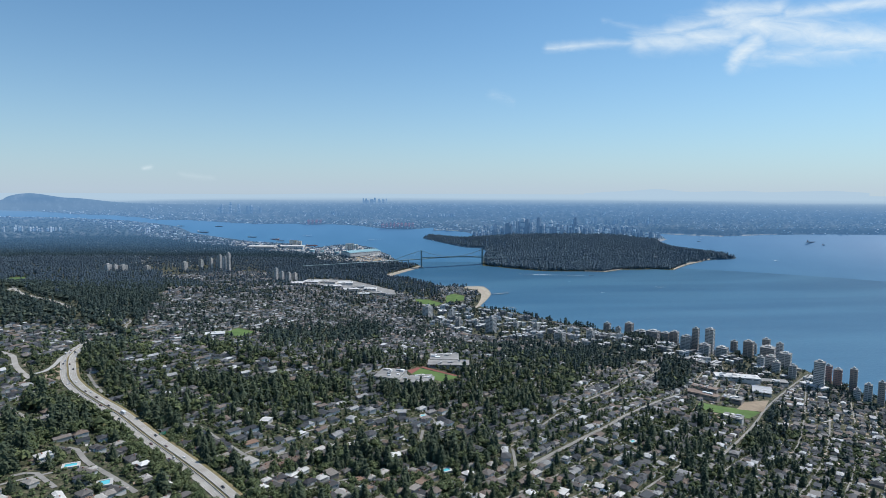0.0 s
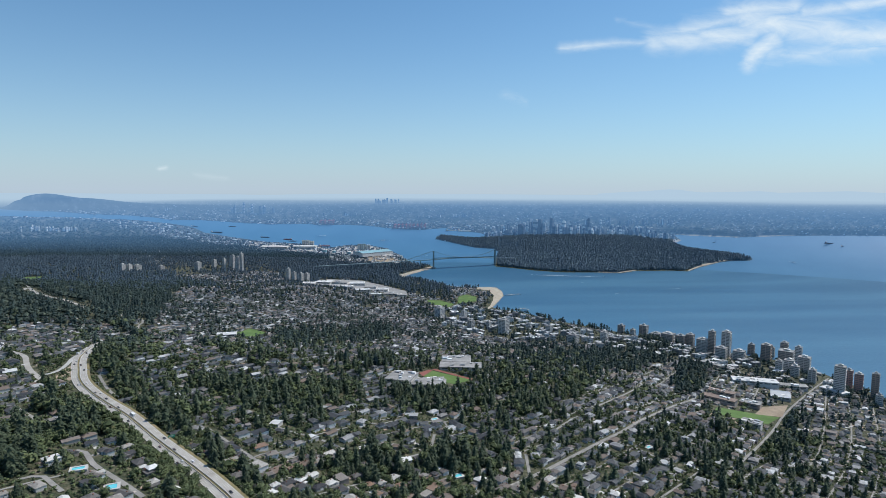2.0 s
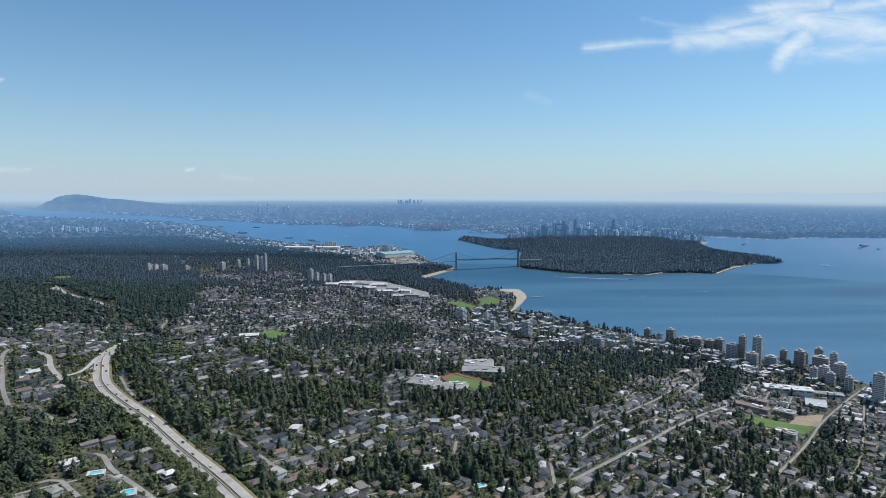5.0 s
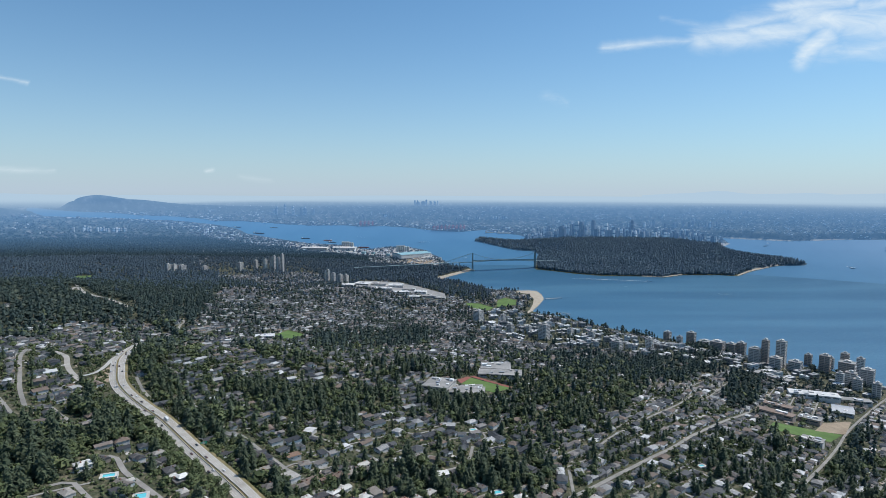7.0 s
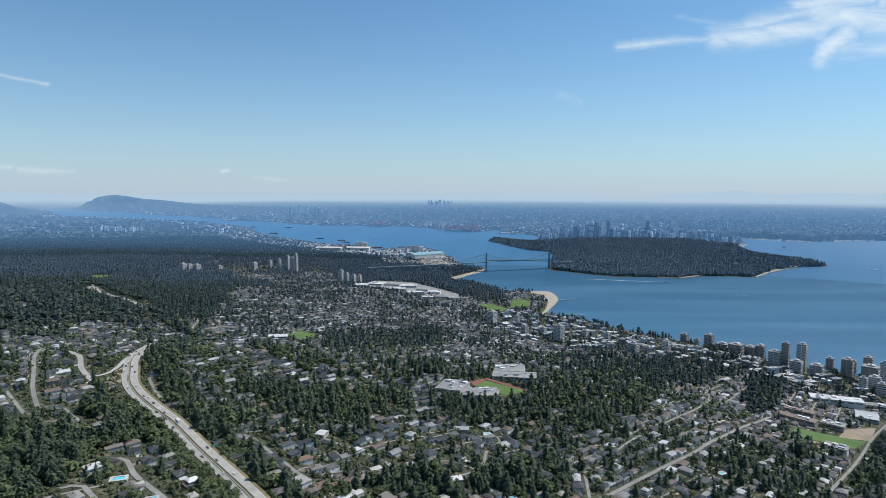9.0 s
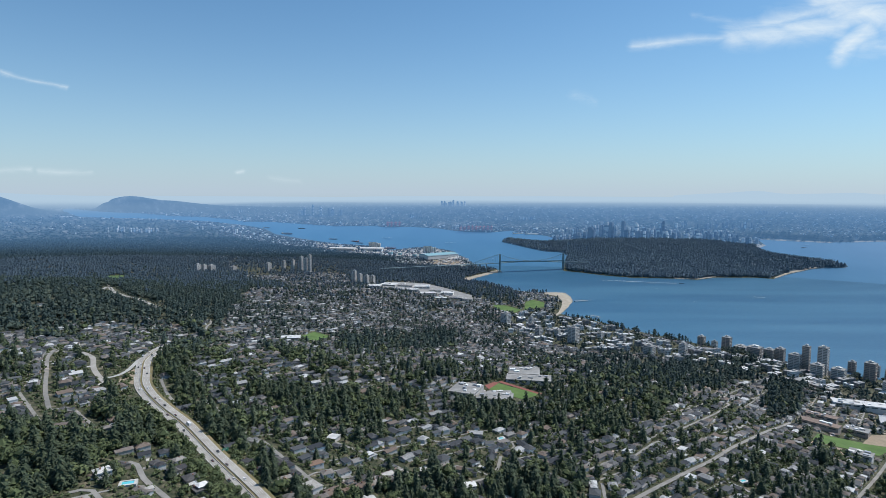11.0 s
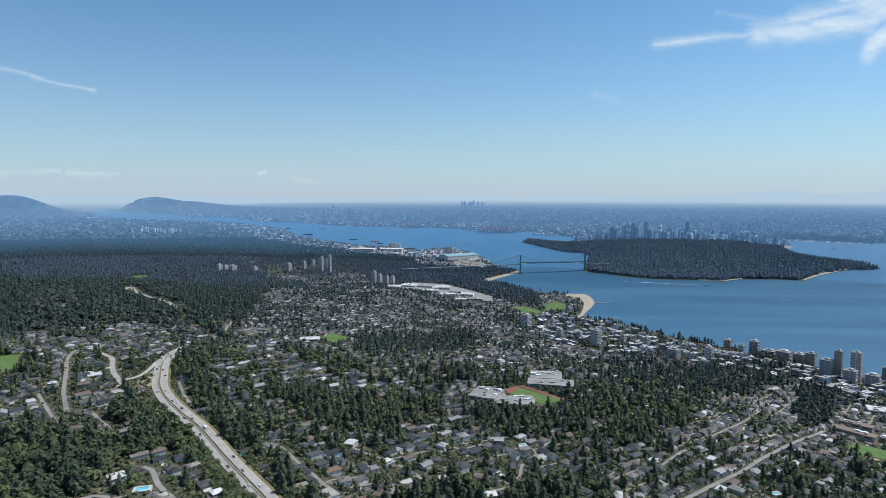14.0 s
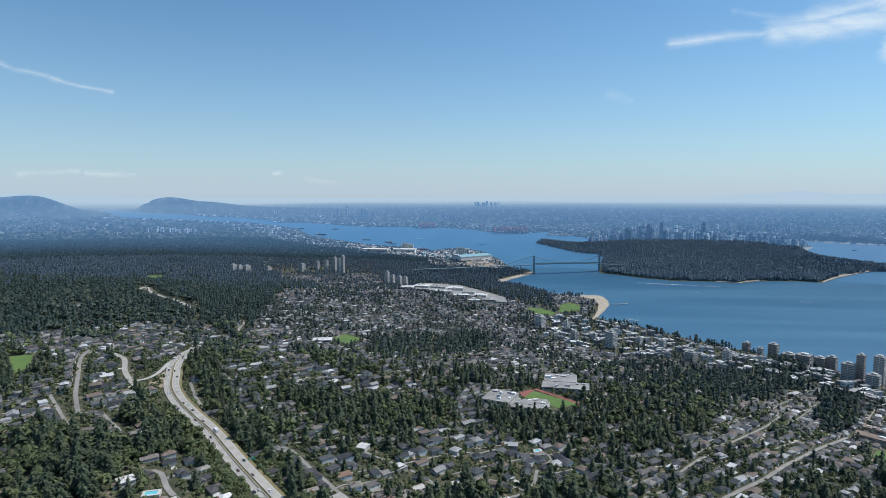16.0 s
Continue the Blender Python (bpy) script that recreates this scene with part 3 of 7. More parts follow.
def shifted(line, off):
    """The line moved sideways, to the right of its way."""
    p = np.array(line)
    d = np.gradient(p, axis=0)
    d /= np.maximum(np.linalg.norm(d, axis=1, keepdims=True), 1e-9)
    return [(float(a), float(b)) for a, b in p + off * np.stack([d[:, 1], -d[:, 0]], -1)]


def ribbon_data(line, width, lift, thick=0.25, level=None):
    """A strip that lies on the ground along a line, with a little thickness."""
    p = np.array(line)
    d = np.gradient(p, axis=0)
    d /= np.maximum(np.linalg.norm(d, axis=1, keepdims=True), 1e-9)
    s = np.stack([d[:, 1], -d[:, 0]], -1) * width / 2
    a, b = p - s, p + s
    zc = ground_height(p[:, 0], p[:, 1]) if level is None else ground_height(np.array(level)[:, 0], np.array(level)[:, 1])
    za = zb = np.maximum(np.maximum(ground_height(a[:, 0], a[:, 1]), ground_height(b[:, 0], b[:, 1])), zc) if level is None else zc
    v, f = [], []
    for k in range(len(p)):
        z = float(za[k]) + lift
        v += [(a[k, 0], a[k, 1], z), (b[k, 0], b[k, 1], z), (a[k, 0], a[k, 1], z - thick), (b[k, 0], b[k, 1], z - thick)]
    for k in range(len(p) - 1):
        o = 4 * k
        f += [(o, o + 1, o + 5, o + 4), (o + 2, o, o + 4, o + 6), (o + 1, o + 3, o + 7, o + 5)]
    return v, f


def ribbon(name, line, width, lift, mat, label="", category="", level=None, thick=0.25):
    ob = new(name, mesh_from(name, *ribbon_data(line, width, lift, thick, level), mat))
    return tagged(ob, label, category, kind="structure") if label else ob


# ---- roads ----
HIGHWAY = smooth_line([(-394, 780), (-373, 724), (-353, 666), (-332, 610), (-314, 573), (-296, 540), (-274, 512), (-245, 483), (-217, 458), (-178, 417), (-142, 381), (-122, 361), (-99, 337)], 5)
RAMP = smooth_line([(-420, 633), (-404, 623), (-383, 604), (-359, 568), (-341, 547), (-324, 531)], 5)
RAMP_LINK = smooth_line([(-333, 543), (-331, 551), (-329, 562), (-333, 587), (-346, 630), (-366, 696), (-384, 748)], 5)
HIGHWAY_FAR = smooth_line([(-724, 1169), (-751, 1236), (-696, 1162), (-650, 1122), (-624, 1112), (-585, 1084), (-548, 1053)], 8)
STREETS = []


def street(width, *points):
    STREETS.append((list(points), 0.44 * width))


street(8, (-441, 630), (-411, 577), (-381, 533), (-352, 491), (-321, 452))
street(6, (-321, 452), (-308, 459), (-289, 444), (-274, 432), (-266, 417))
street(8, (-219, 383), (-212, 381), (-198, 364), (-184, 353), (-169, 342), (-153, 330))
street(7, (-227, 335), (-223, 340), (-216, 341), (-208, 334), (-197, 325))
street(7, (-164, 465), (-155, 461), (-134, 440), (-121, 428), (-108, 415), (-93, 403))
street(4, (-111, 409), (-105, 426), (-94, 434), (-83, 446))
street(6, (-111, 490), (-94, 481), (-77, 475))
street(6, (-64, 469), (-51, 460), (-38, 450))
street(6, (35, 507), (31, 482), (25, 466), (12, 454), (-3, 447))
street(4, (25, 466), (11, 472), (-3, 475))
street(9, (87, 417), (132, 460), (161, 488), (201, 524), (239, 559), (286, 615), (359, 701), (436, 788))
street(6, (215, 533), (226, 521), (239, 510), (252, 495), (266, 479))
street(6, (161, 548), (191, 585), (209, 600))
street(6, (229, 630), (268, 679), (316, 739), (368, 816))
street(7, (341, 518), (378, 560), (431, 619), (493, 689), (550, 753), (610, 811), (700, 897), (794, 982))
street(5, (112, 509), (127, 525), (147, 542))
street(6, (110, 435), (114, 463), (117, 485))
street(5, (371, 658), (378, 648), (383, 632))
street(5, (-31, 520), (-17, 516), (1, 534))
street(6, (-292, 567), (-270, 534), (-254, 514))
street(5, (-234, 532), (-217, 517), (-207, 505))
street(8, (-405, 916), (-422, 966), (-428, 998), (-443, 1019))
street(5, (-441, 630), (-420, 625), (-464, 713))
street(6, (-368, 482), (-329, 445), (-308, 425))
street(4, (11, 537), (27, 537), (44, 547), (49, 535), (43, 523))
street(4, (-143, 666), (-108, 695), (-60, 771))
street(6, (716, 1197), (639, 1023), (606, 950))
for _pts, _w in STREETS:
    mark_line(smooth_line(_pts), _w / 2 + 2, ROADWAY)
_keep = plan.copy()
plan[:] = 0
mark_line(shifted([q for q in HIGHWAY if q[1] < 500], 17), 9, 1)
bank_growth = plan > 0      # bushes crowding the bank beside the highway
for _pts, _w in STREETS:
    mark_line(smooth_line(_pts), _w / 2 + 5.5, 1)
mark_line(RAMP, 13, 1)
mark_line(RAMP_LINK, 10, 1)
mark_line(HIGHWAY_FAR, 20, 1)
mark_line(shifted([q for q in HIGHWAY if q[1] >= 500], 14), 12, 1)
low_growth |= plan > 0
plan[:] = _keep
mark_line(HIGHWAY, 9.2, ROADWAY)
mark_line(RAMP, 6, ROADWAY)
mark_line(RAMP_LINK, 5, ROADWAY)
mark_line(HIGHWAY_FAR, 10, ROADWAY)


BED = 1.9     # height of the roadbed over the slope's middle line


def build_highway():
    road = ribbon("road", shifted(HIGHWAY, 3.6), 5.2, BED, M["asphalt"], "pale grey divided highway curving through trees", "highway", HIGHWAY, 3.5)
    part("carriageway", mesh_from("carriageway", *ribbon_data(shifted(HIGHWAY, -4.1), 6.2, BED, 3.5, HIGHWAY), M["asphalt"]), road)
    part("median", mesh_from("median", *ribbon_data(HIGHWAY, 2.1, BED - 0.03, 0.5, HIGHWAY), M["dry_grass"]), road, "strip of dry grass")
    part("verge", mesh_from("verge", *ribbon_data(shifted(HIGHWAY, -8.3), 2.2, BED - 0.1, 4.0, HIGHWAY), M["dry_grass"]), road, "dry grass verge")
    for off in (1.4, 5.9, -1.4, -6.6):
        part("edge_line", mesh_from("edge_line", *ribbon_data(shifted(HIGHWAY, off), 0.2, BED + 0.02, 0.02, HIGHWAY), M["paint"]), road)
    for off in (1.0, -1.0):
        part("guard_rail", mesh_from("guard_rail", *ribbon_data(shifted(HIGHWAY, off), 0.3, BED + 0.6, 0.6, HIGHWAY), M["concrete"]), road)
    for off in (2.8, 4.4, -2.7, -4.0, -5.4):
        line, dashes = shifted(HIGHWAY, off), []
        for k in range(0, len(line) - 1, 2):
            dashes.append(ribbon_data(line[k:k + 2], 0.16, BED + 0.02, 0.02, HIGHWAY[k:k + 2]))
        part("lane_dashes", mesh_from("lane_dashes", *join(*dashes), M["paint"]), road)
    ribbon("road_ramp", RAMP, 5.0, 0.5, M["asphalt"], "grey access road climbing to an overpass", "road")
    ribbon("road_overpass", RAMP_LINK, 4.0, 0.6, M["concrete"], "pale ramp joining the highway", "road")
    ribbon("road_far", HIGHWAY_FAR, 7.5, 0.8, M["asphalt"], "pale highway emerging between far trees", "highway")
    bank = [(-320, 543), (-327, 565), (-329, 587), (-316, 567), (-305, 543), (-307, 533)]
    lay_patch("ground_bank", bank, M["dirt"], 0.4, "bare brown embankment between the ramps", "embankment", 5)
    for pts, w in STREETS:
        ribbon("road_street", smooth_line(pts), w, 0.4, M["street"], "narrow grey residential street", "street")


def lay_patch(name, poly, mat, lift, label, category, step=8.0, thick=0.5):
    """A patch of ground cover over an outline, following the slope."""
    xs, ys = [p[0] for p in poly], [p[1] for p in poly]
    bm = bmesh.new()
    ring = []
    for (ax, ay), (bx, by) in zip(poly, poly[1:] + poly[:1]):
        n = max(1, int(math.hypot(bx - ax, by - ay) / step))
        ring += [bm.verts.new((ax + (bx - ax) * k / n, ay + (by - ay) * k / n, 0)) for k in range(n)]
    bm.faces.new(ring)
    for axis, lo, hi in ((0, min(xs), max(xs)), (1, min(ys), max(ys))):
        c = lo + step
        while c < hi:
            no = (1, 0, 0) if axis == 0 else (0, 1, 0)
            co = (c, 0, 0) if axis == 0 else (0, c, 0)
            bmesh.ops.bisect_plane(bm, geom=bm.verts[:] + bm.edges[:] + bm.faces[:], plane_co=co, plane_no=no)
            c += step
    p = np.array([v.co[:] for v in bm.verts])
    z = np.maximum(ground_height(p[:, 0], p[:, 1]), 0.05)
    px, py, pz, _ = placed(p[:, 0], p[:, 1], z + lift)
    for v, a, b, c in zip(bm.verts, px, py, pz):
        v.co = (a, b, c)
    bm.normal_update()
    if sum(f.normal.z for f in bm.faces) < 0:
        bmesh.ops.reverse_faces(bm, faces=bm.faces)
    me = bpy.data.meshes.new(name)
    bm.to_mesh(me)
    bm.free()
    me.materials.append(mat)
    return tagged(new(name, me), label, category, kind="structure")


build_highway()

# ---- open fields, sand ----
SCHOOL_FIELD = [(33, 694), (46, 723), (94, 699), (70, 673)]
TRACK_END = [(28, 706), (41, 726), (47, 726), (33, 694)]
TRACK_SIDE = [(46, 728), (50, 734), (97, 703), (94, 698)]
RIGHT_FIELD = [(421, 715), (453, 757), (496, 750), (537, 743), (496, 707)]
DIRT_FIELD = [(502, 746), (538, 784), (588, 798), (543, 746)]
SAND_YARD = [(403, 694), (419, 712), (460, 705), (423, 654), (399, 645)]
GREEN_FIELD = [(-276, 1003), (-267, 1056), (-235, 1038), (-236, 989), (-261, 974)]
PARK_LAWN_A = [(195, 1822), (221, 1867), (254, 1842), (245, 1772), (206, 1736), (179, 1710)]
PARK_LAWN_B = [(89, 1744), (132, 1751), (170, 1707), (149, 1656), (103, 1684)]
LEFT_LAWN = [(-1163, 1900), (-1129, 1935), (-1077, 1845), (-1107, 1815)]
BEACH = [(284, 2046), (325, 2070), (355, 2059), (361, 1984), (354, 1900), (319, 1794), (292, 1723), (261, 1643), (252, 1639), (279, 1718), (299, 1790), (317, 1881), (315, 1971), (276, 1991)]
SPIT = [(4, 2374), (41, 2443), (118, 2584), (167, 2658), (168, 2600), (120, 2526), (45, 2389), (17, 2308)]
MEADOW = [(-462, 550), (-452, 566), (-431, 537), (-427, 521), (-429, 511)]
DOCKS = [(-1005, 4046), (-826, 3875), (-622, 3761), (-500, 3655), (-408, 3467), (-290, 3658), (-166, 3628), (-55, 3394), (21, 3080), (-66, 3050), (-249, 3143), (-427, 3126), (-642, 3306), (-868, 3490)]
RAIL_YARD = [(-190, 2860), (-150, 3036), (-37, 3031), (30, 2820), (0, 2740), (-110, 2780)]
for _n, _p, _m, _l, _c in (("ground_turf", SCHOOL_FIELD, "turf", "bright green school sports field", "sports field"),
                       ("ground_track", TRACK_END, "track", "red end of a running track", "running track"),
                       ("ground_track_side", TRACK_SIDE, "track", "red straight of a running track", "running track"),
                       ("ground_field", RIGHT_FIELD, "turf", "green playing field with worn patches", "sports field"),
                       ("ground_dirt", DIRT_FIELD, "dirt", "bare brown field under works", "bare ground"),
                       ("ground_yard", SAND_YARD, "dirt", "pale gravel yard beside a field", "yard"),
                       ("ground_green", GREEN_FIELD, "turf", "small bright green playing field", "sports field"),
                       ("ground_lawn", PARK_LAWN_A, "turf", "green lawn of a seaside park", "lawn"),
                       ("ground_lawn_wide", PARK_LAWN_B, "turf", "green lawn of a seaside park", "lawn"),
                       ("ground_clearing", LEFT_LAWN, "turf", "green clearing in the woods", "clearing"),
                       ("ground_meadow", MEADOW, "turf", "green meadow edged with dry grass", "meadow"),
                       ("ground_rail_yard", RAIL_YARD, "dirt", "pale bare ground of a rail yard", "rail yard"),
                       ("ground_docks", DOCKS, "concrete", "pale paved dockland on the waterfront", "dockland"),
                       ("ground_beach", BEACH, "sand", "curved pale sand beach", "beach"),
                       ("ground_spit", SPIT, "sand", "low sand spit below the bridge", "beach")):
    lay_patch(_n, _p, M[_m], 0.5, _l, _c, 12)
    if _p is not SAND_YARD:
        mark_area(_p, FIELD, 3)
        mark_area([(x * 0.985, y * 0.985) for x, y in _p], FIELD, 1)


# ---- big buildings ----
def building_footprint(x, y, w, d, turn):
    c, s = math.cos(radians(turn)), math.sin(radians(turn))
    return [(x + a * c - b * s, y + a * s + b * c) for a, b in ((-w / 2, -d / 2), (w / 2, -d / 2), (w / 2, d / 2), (-w / 2, d / 2))]


def base_level(x, y, w, d, turn):
    p = np.array(building_footprint(x, y, w, d, turn) + [(x, y)])
    g = ground_height(p[:, 0], p[:, 1])
    return float(max(g.max() - 0.5, 0.5)), float(min(max(g.min(), 0), g.max()) - 2.0)


def tower_block(name, label, category, x, y, w, d, h, turn, mat, group="", top=True, bands=True, balcony=False, floor=3.0):
    """A block of flats or offices: body, a ribbon of windows on each side of each storey, slab balconies, roof house."""
    z, low = base_level(x, y, w, d, turn)
    px, py, pz, k = (float(a) for a in placed(x, y, z))
    root = thing(name, label, category, group, Matrix.Translation((px, py, pz)) @ pose(0, 0, 0, 0, 0, turn) @ Matrix.Diagonal((k, k, k, 1)))
    part("body", boxes_mesh("body", [(-w / 2, w / 2, -d / 2, d / 2, low - z, h)], mat), root)
    n = max(2, int(h / floor))
    if bands:
        me = boxes_mesh("window", [(-w / 2 - 0.06, w / 2 + 0.06, -d / 2 - 0.06, d / 2 + 0.06, -0.6, 0.6)], M["tower_glass"])
        post = boxes_mesh("column", [(-0.5, 0.5, -0.5, 0.5, 0, h)], mat)
        for cx, cy in [(sx * w / 2, sy * d / 2) for sx in (-1, 1) for sy in (-1, 1)] + [(0, -d / 2), (w / 2, 0)]:
            part("column", post, root, at=Matrix.Translation((cx * 0.985, cy * 0.985, 0)))
        slab = boxes_mesh("balcony", [(-w / 2 - 0.8, w / 2 + 0.8, -d * 0.3, d * 0.3, -0.12, 0.5)], M["pale"])
        for i in range(n):
            part("window", me, root, at=Matrix.Translation((0, 0, (i + 0.55) * h / n)))
            if balcony and i and i % 2 == 0:
                part("balcony", slab, root, at=Matrix.Translation((0, 0, i * h / n)))
    part("roof", boxes_mesh("roof", [(-w / 2 - 0.2, w / 2 + 0.2, -d / 2 - 0.2, d / 2 + 0.2, h + 0.004, h + 0.5)], M["grey_roof"]), root)
    if top:
        part("roof_house", boxes_mesh("roof_house", [(-w * 0.22, w * 0.25, -d * 0.2, d * 0.24, h + 0.5, h + 3.2), (-w * 0.1, w * 0.05, -d * 0.12, d * 0.1, h + 3.2, h + 4.4)], M["pale"]), root)
    mark_area(building_footprint(x, y, w, d, turn), BUILT, 4)
    return root


GRID = 47.0
SHORE_LABELS = {"pale": "pale concrete high-rise flats with window rows", "brown": "brown brick high-rise flats near the shore", "pink": "pink stucco high-rise flats with balconies"}
tower_block("high_rise", SHORE_LABELS["brown"], "apartment tower", 549, 1366, 13.8, 11.7, 18.4, -45, M["brown"], "high-rises along the shore", balcony=True)
tower_block("high_rise", SHORE_LABELS["pale"], "apartment tower", 561, 1325, 10.3, 8.8, 15.2, -45, M["pale"], "high-rises along the shore", balcony=True)
tower_block("high_rise", SHORE_LABELS["brown"], "apartment tower", 591, 1332, 16.6, 14.1, 25.7, -45, M["brown"], "high-rises along the shore", balcony=True)
tower_block("high_rise", SHORE_LABELS["pale"], "apartment tower", 454, 1221, 13.3, 11.3, 24.6, -45, M["pale"], "high-rises along the shore", balcony=True)
tower_block("high_rise", SHORE_LABELS["pale"], "apartment tower", 381, 1208, 18.8, 16.0, 17.3, -45, M["pale"], "high-rises along the shore", balcony=True)
tower_block("high_rise", SHORE_LABELS["pale"], "apartment tower", 609, 1302, 24.3, 20.7, 12.4, -45, M["pale"], "high-rises along the shore", balcony=True)
tower_block("high_rise", SHORE_LABELS["brown"], "apartment tower", 620, 1264, 25.6, 21.7, 19.4, -45, M["brown"], "high-rises along the shore", balcony=True)
tower_block("high_rise", SHORE_LABELS["brown"], "apartment tower", 639, 1242, 17.4, 14.8, 20.3, -45, M["brown"], "high-rises along the shore", balcony=True)
tower_block("high_rise", SHORE_LABELS["brown"], "apartment tower", 658, 1236, 15.4, 13.1, 25.0, -45, M["brown"], "high-rises along the shore", balcony=True)
tower_block("high_rise", SHORE_LABELS["pale"], "apartment tower", 636, 1142, 19.6, 16.7, 30.8, -45, M["pale"], "high-rises along the shore", balcony=True)
tower_block("high_rise", SHORE_LABELS["brown"], "apartment tower", 654, 1138, 11.5, 9.8, 49.6, -45, M["brown"], "high-rises along the shore", balcony=True)
tower_block("high_rise", SHORE_LABELS["pale"], "apartment tower", 678, 1125, 15.8, 13.4, 51.2, -45, M["pale"], "high-rises along the shore", balcony=True)
tower_block("high_rise", SHORE_LABELS["pale"], "apartment tower", 653, 1099, 18.9, 16.0, 22.1, -45, M["pale"], "high-rises along the shore", balcony=True)
tower_block("high_rise", SHORE_LABELS["pale"], "apartment tower", 685, 1089, 20.4, 17.4, 18.7, -45, M["pale"], "high-rises along the shore", balcony=True)
tower_block("high_rise", SHORE_LABELS["brown"], "apartment tower", 758, 1165, 11.8, 10.1, 20.1, -45, M["brown"], "high-rises along the shore", balcony=True)
tower_block("high_rise", SHORE_LABELS["brown"], "apartment tower", 747, 1097, 17.2, 14.6, 32.8, -45, M["brown"], "high-rises along the shore", balcony=True)
tower_block("high_rise", SHORE_LABELS["pale"], "apartment tower", 786, 1135, 7.1, 6.0, 20.7, -45, M["pale"], "high-rises along the shore", balcony=True)
tower_block("high_rise", SHORE_LABELS["brown"], "apartment tower", 802, 1121, 13.1, 11.2, 34.6, -45, M["brown"], "high-rises along the shore", balcony=True)
tower_block("high_rise", SHORE_LABELS["brown"], "apartment tower", 774, 1074, 25.2, 21.4, 26.8, -45, M["brown"], "high-rises along the shore", balcony=True)
tower_block("high_rise", SHORE_LABELS["pale"], "apartment tower", 818, 1100, 12.0, 10.2, 30.7, -45, M["pale"], "high-rises along the shore", balcony=True)
tower_block("high_rise", SHORE_LABELS["pale"], "apartment tower", 703, 991, 10.9, 9.2, 23.7, -45, M["pale"], "high-rises along the shore", balcony=True)
tower_block("high_rise", SHORE_LABELS["pale"], "apartment tower", 733, 1006, 15.8, 13.4, 23.1, -45, M["pale"], "high-rises along the shore", balcony=True)
tower_block("high_rise", SHORE_LABELS["pale"], "apartment tower", 727, 980, 12.3, 10.4, 18.7, -45, M["pale"], "high-rises along the shore", balcony=True)
tower_block("high_rise", SHORE_LABELS["pale"], "apartment tower", 771, 1017, 19.1, 16.3, 28.4, -45, M["pale"], "high-rises along the shore", balcony=True)
tower_block("high_rise", SHORE_LABELS["pale"], "apartment tower", 108, 1456, 19.2, 16.3, 28.1, -45, M["pale"], "high-rises along the shore", balcony=True)
tower_block("high_rise", SHORE_LABELS["pale"], "apartment tower", 240, 1273, 18.8, 16.0, 34.4, -45, M["pale"], "high-rises along the shore", balcony=True)
tower_block("high_rise", SHORE_LABELS["pale"], "apartment tower", 168, 1440, 10.0, 8.5, 25.0, -45, M["pale"], "high-rises along the shore", balcony=True)
tower_block("high_rise", SHORE_LABELS["pale"], "apartment tower", 172, 1328, 12.4, 10.5, 19.1, -45, M["pale"], "high-rises along the shore", balcony=True)
tower_block("high_rise", SHORE_LABELS["pale"], "apartment tower", 215, 1331, 9.3, 7.9, 17.9, -45, M["pale"], "high-rises along the shore", balcony=True)
tower_block("high_rise", SHORE_LABELS["pale"], "apartment tower", 358, 1325, 12.3, 10.5, 16.5, -45, M["pale"], "high-rises along the shore", balcony=True)
tower_block("high_rise", SHORE_LABELS["pale"], "apartment tower", 315, 1349, 10.5, 8.9, 14.2, -45, M["pale"], "high-rises along the shore", balcony=True)
tower_block("high_rise", SHORE_LABELS["pale"], "apartment tower", 734, 880, 15.3, 13.0, 48.3, -45, M["pale"], "high-rises along the shore", balcony=True)
tower_block("high_rise", SHORE_LABELS["pink"], "apartment tower", 789, 928, 11.3, 9.6, 31.8, -45, M["pink"], "high-rises along the shore", balcony=True)
tower_block("high_rise", SHORE_LABELS["pink"], "apartment tower", 788, 904, 11.8, 10.1, 32.0, -45, M["pink"], "high-rises along the shore", balcony=True)
tower_block("high_rise", SHORE_LABELS["brown"], "apartment tower", 794, 876, 10.0, 8.5, 41.7, -45, M["brown"], "high-rises along the shore", balcony=True)
tower_block("high_rise", SHORE_LABELS["pale"], "apartment tower", 776, 824, 10.2, 8.7, 30.3, -45, M["pale"], "high-rises along the shore", balcony=True)
tower_block("high_rise", SHORE_LABELS["pale"], "apartment tower", 763, 831, 8.8, 7.5, 18.6, -45, M["pale"], "high-rises along the shore", balcony=True)
tower_block("high_rise", SHORE_LABELS["brown"], "apartment tower", 792, 816, 8.7, 7.4, 38.3, -45, M["brown"], "high-rises along the shore", balcony=True)
tower_block("high_rise", SHORE_LABELS["pale"], "apartment tower", 731, 941, 11.4, 9.7, 23.9, -45, M["pale"], "high-rises along the shore", balcony=True)
tower_block("high_rise", 'pale slab apartment tower near the mall', "apartment tower", -381, 2080, 11.2, 9.5, 45.0, -32, M["pale"], "towers by the mall", balcony=True)
tower_block("high_rise", 'pale slab apartment tower near the mall', "apartment tower", -360, 2073, 11.2, 9.5, 34.9, -32, M["pale"], "towers by the mall", balcony=True)
tower_block("high_rise", 'pale slab apartment tower near the mall', "apartment tower", -331, 2041, 12.6, 10.7, 34.4, -32, M["pale"], "towers by the mall", balcony=True)
tower_block("high_rise", 'pale slab apartment tower near the mall', "apartment tower", -313, 2055, 12.7, 10.8, 32.6, -32, M["pale"], "towers by the mall", balcony=True)
tower_block("high_rise", 'pale apartment tower rising from the woods', "apartment tower", -591, 2274, 10.5, 8.9, 70.2, -30, M["pale"], "towers across the valley", balcony=True)
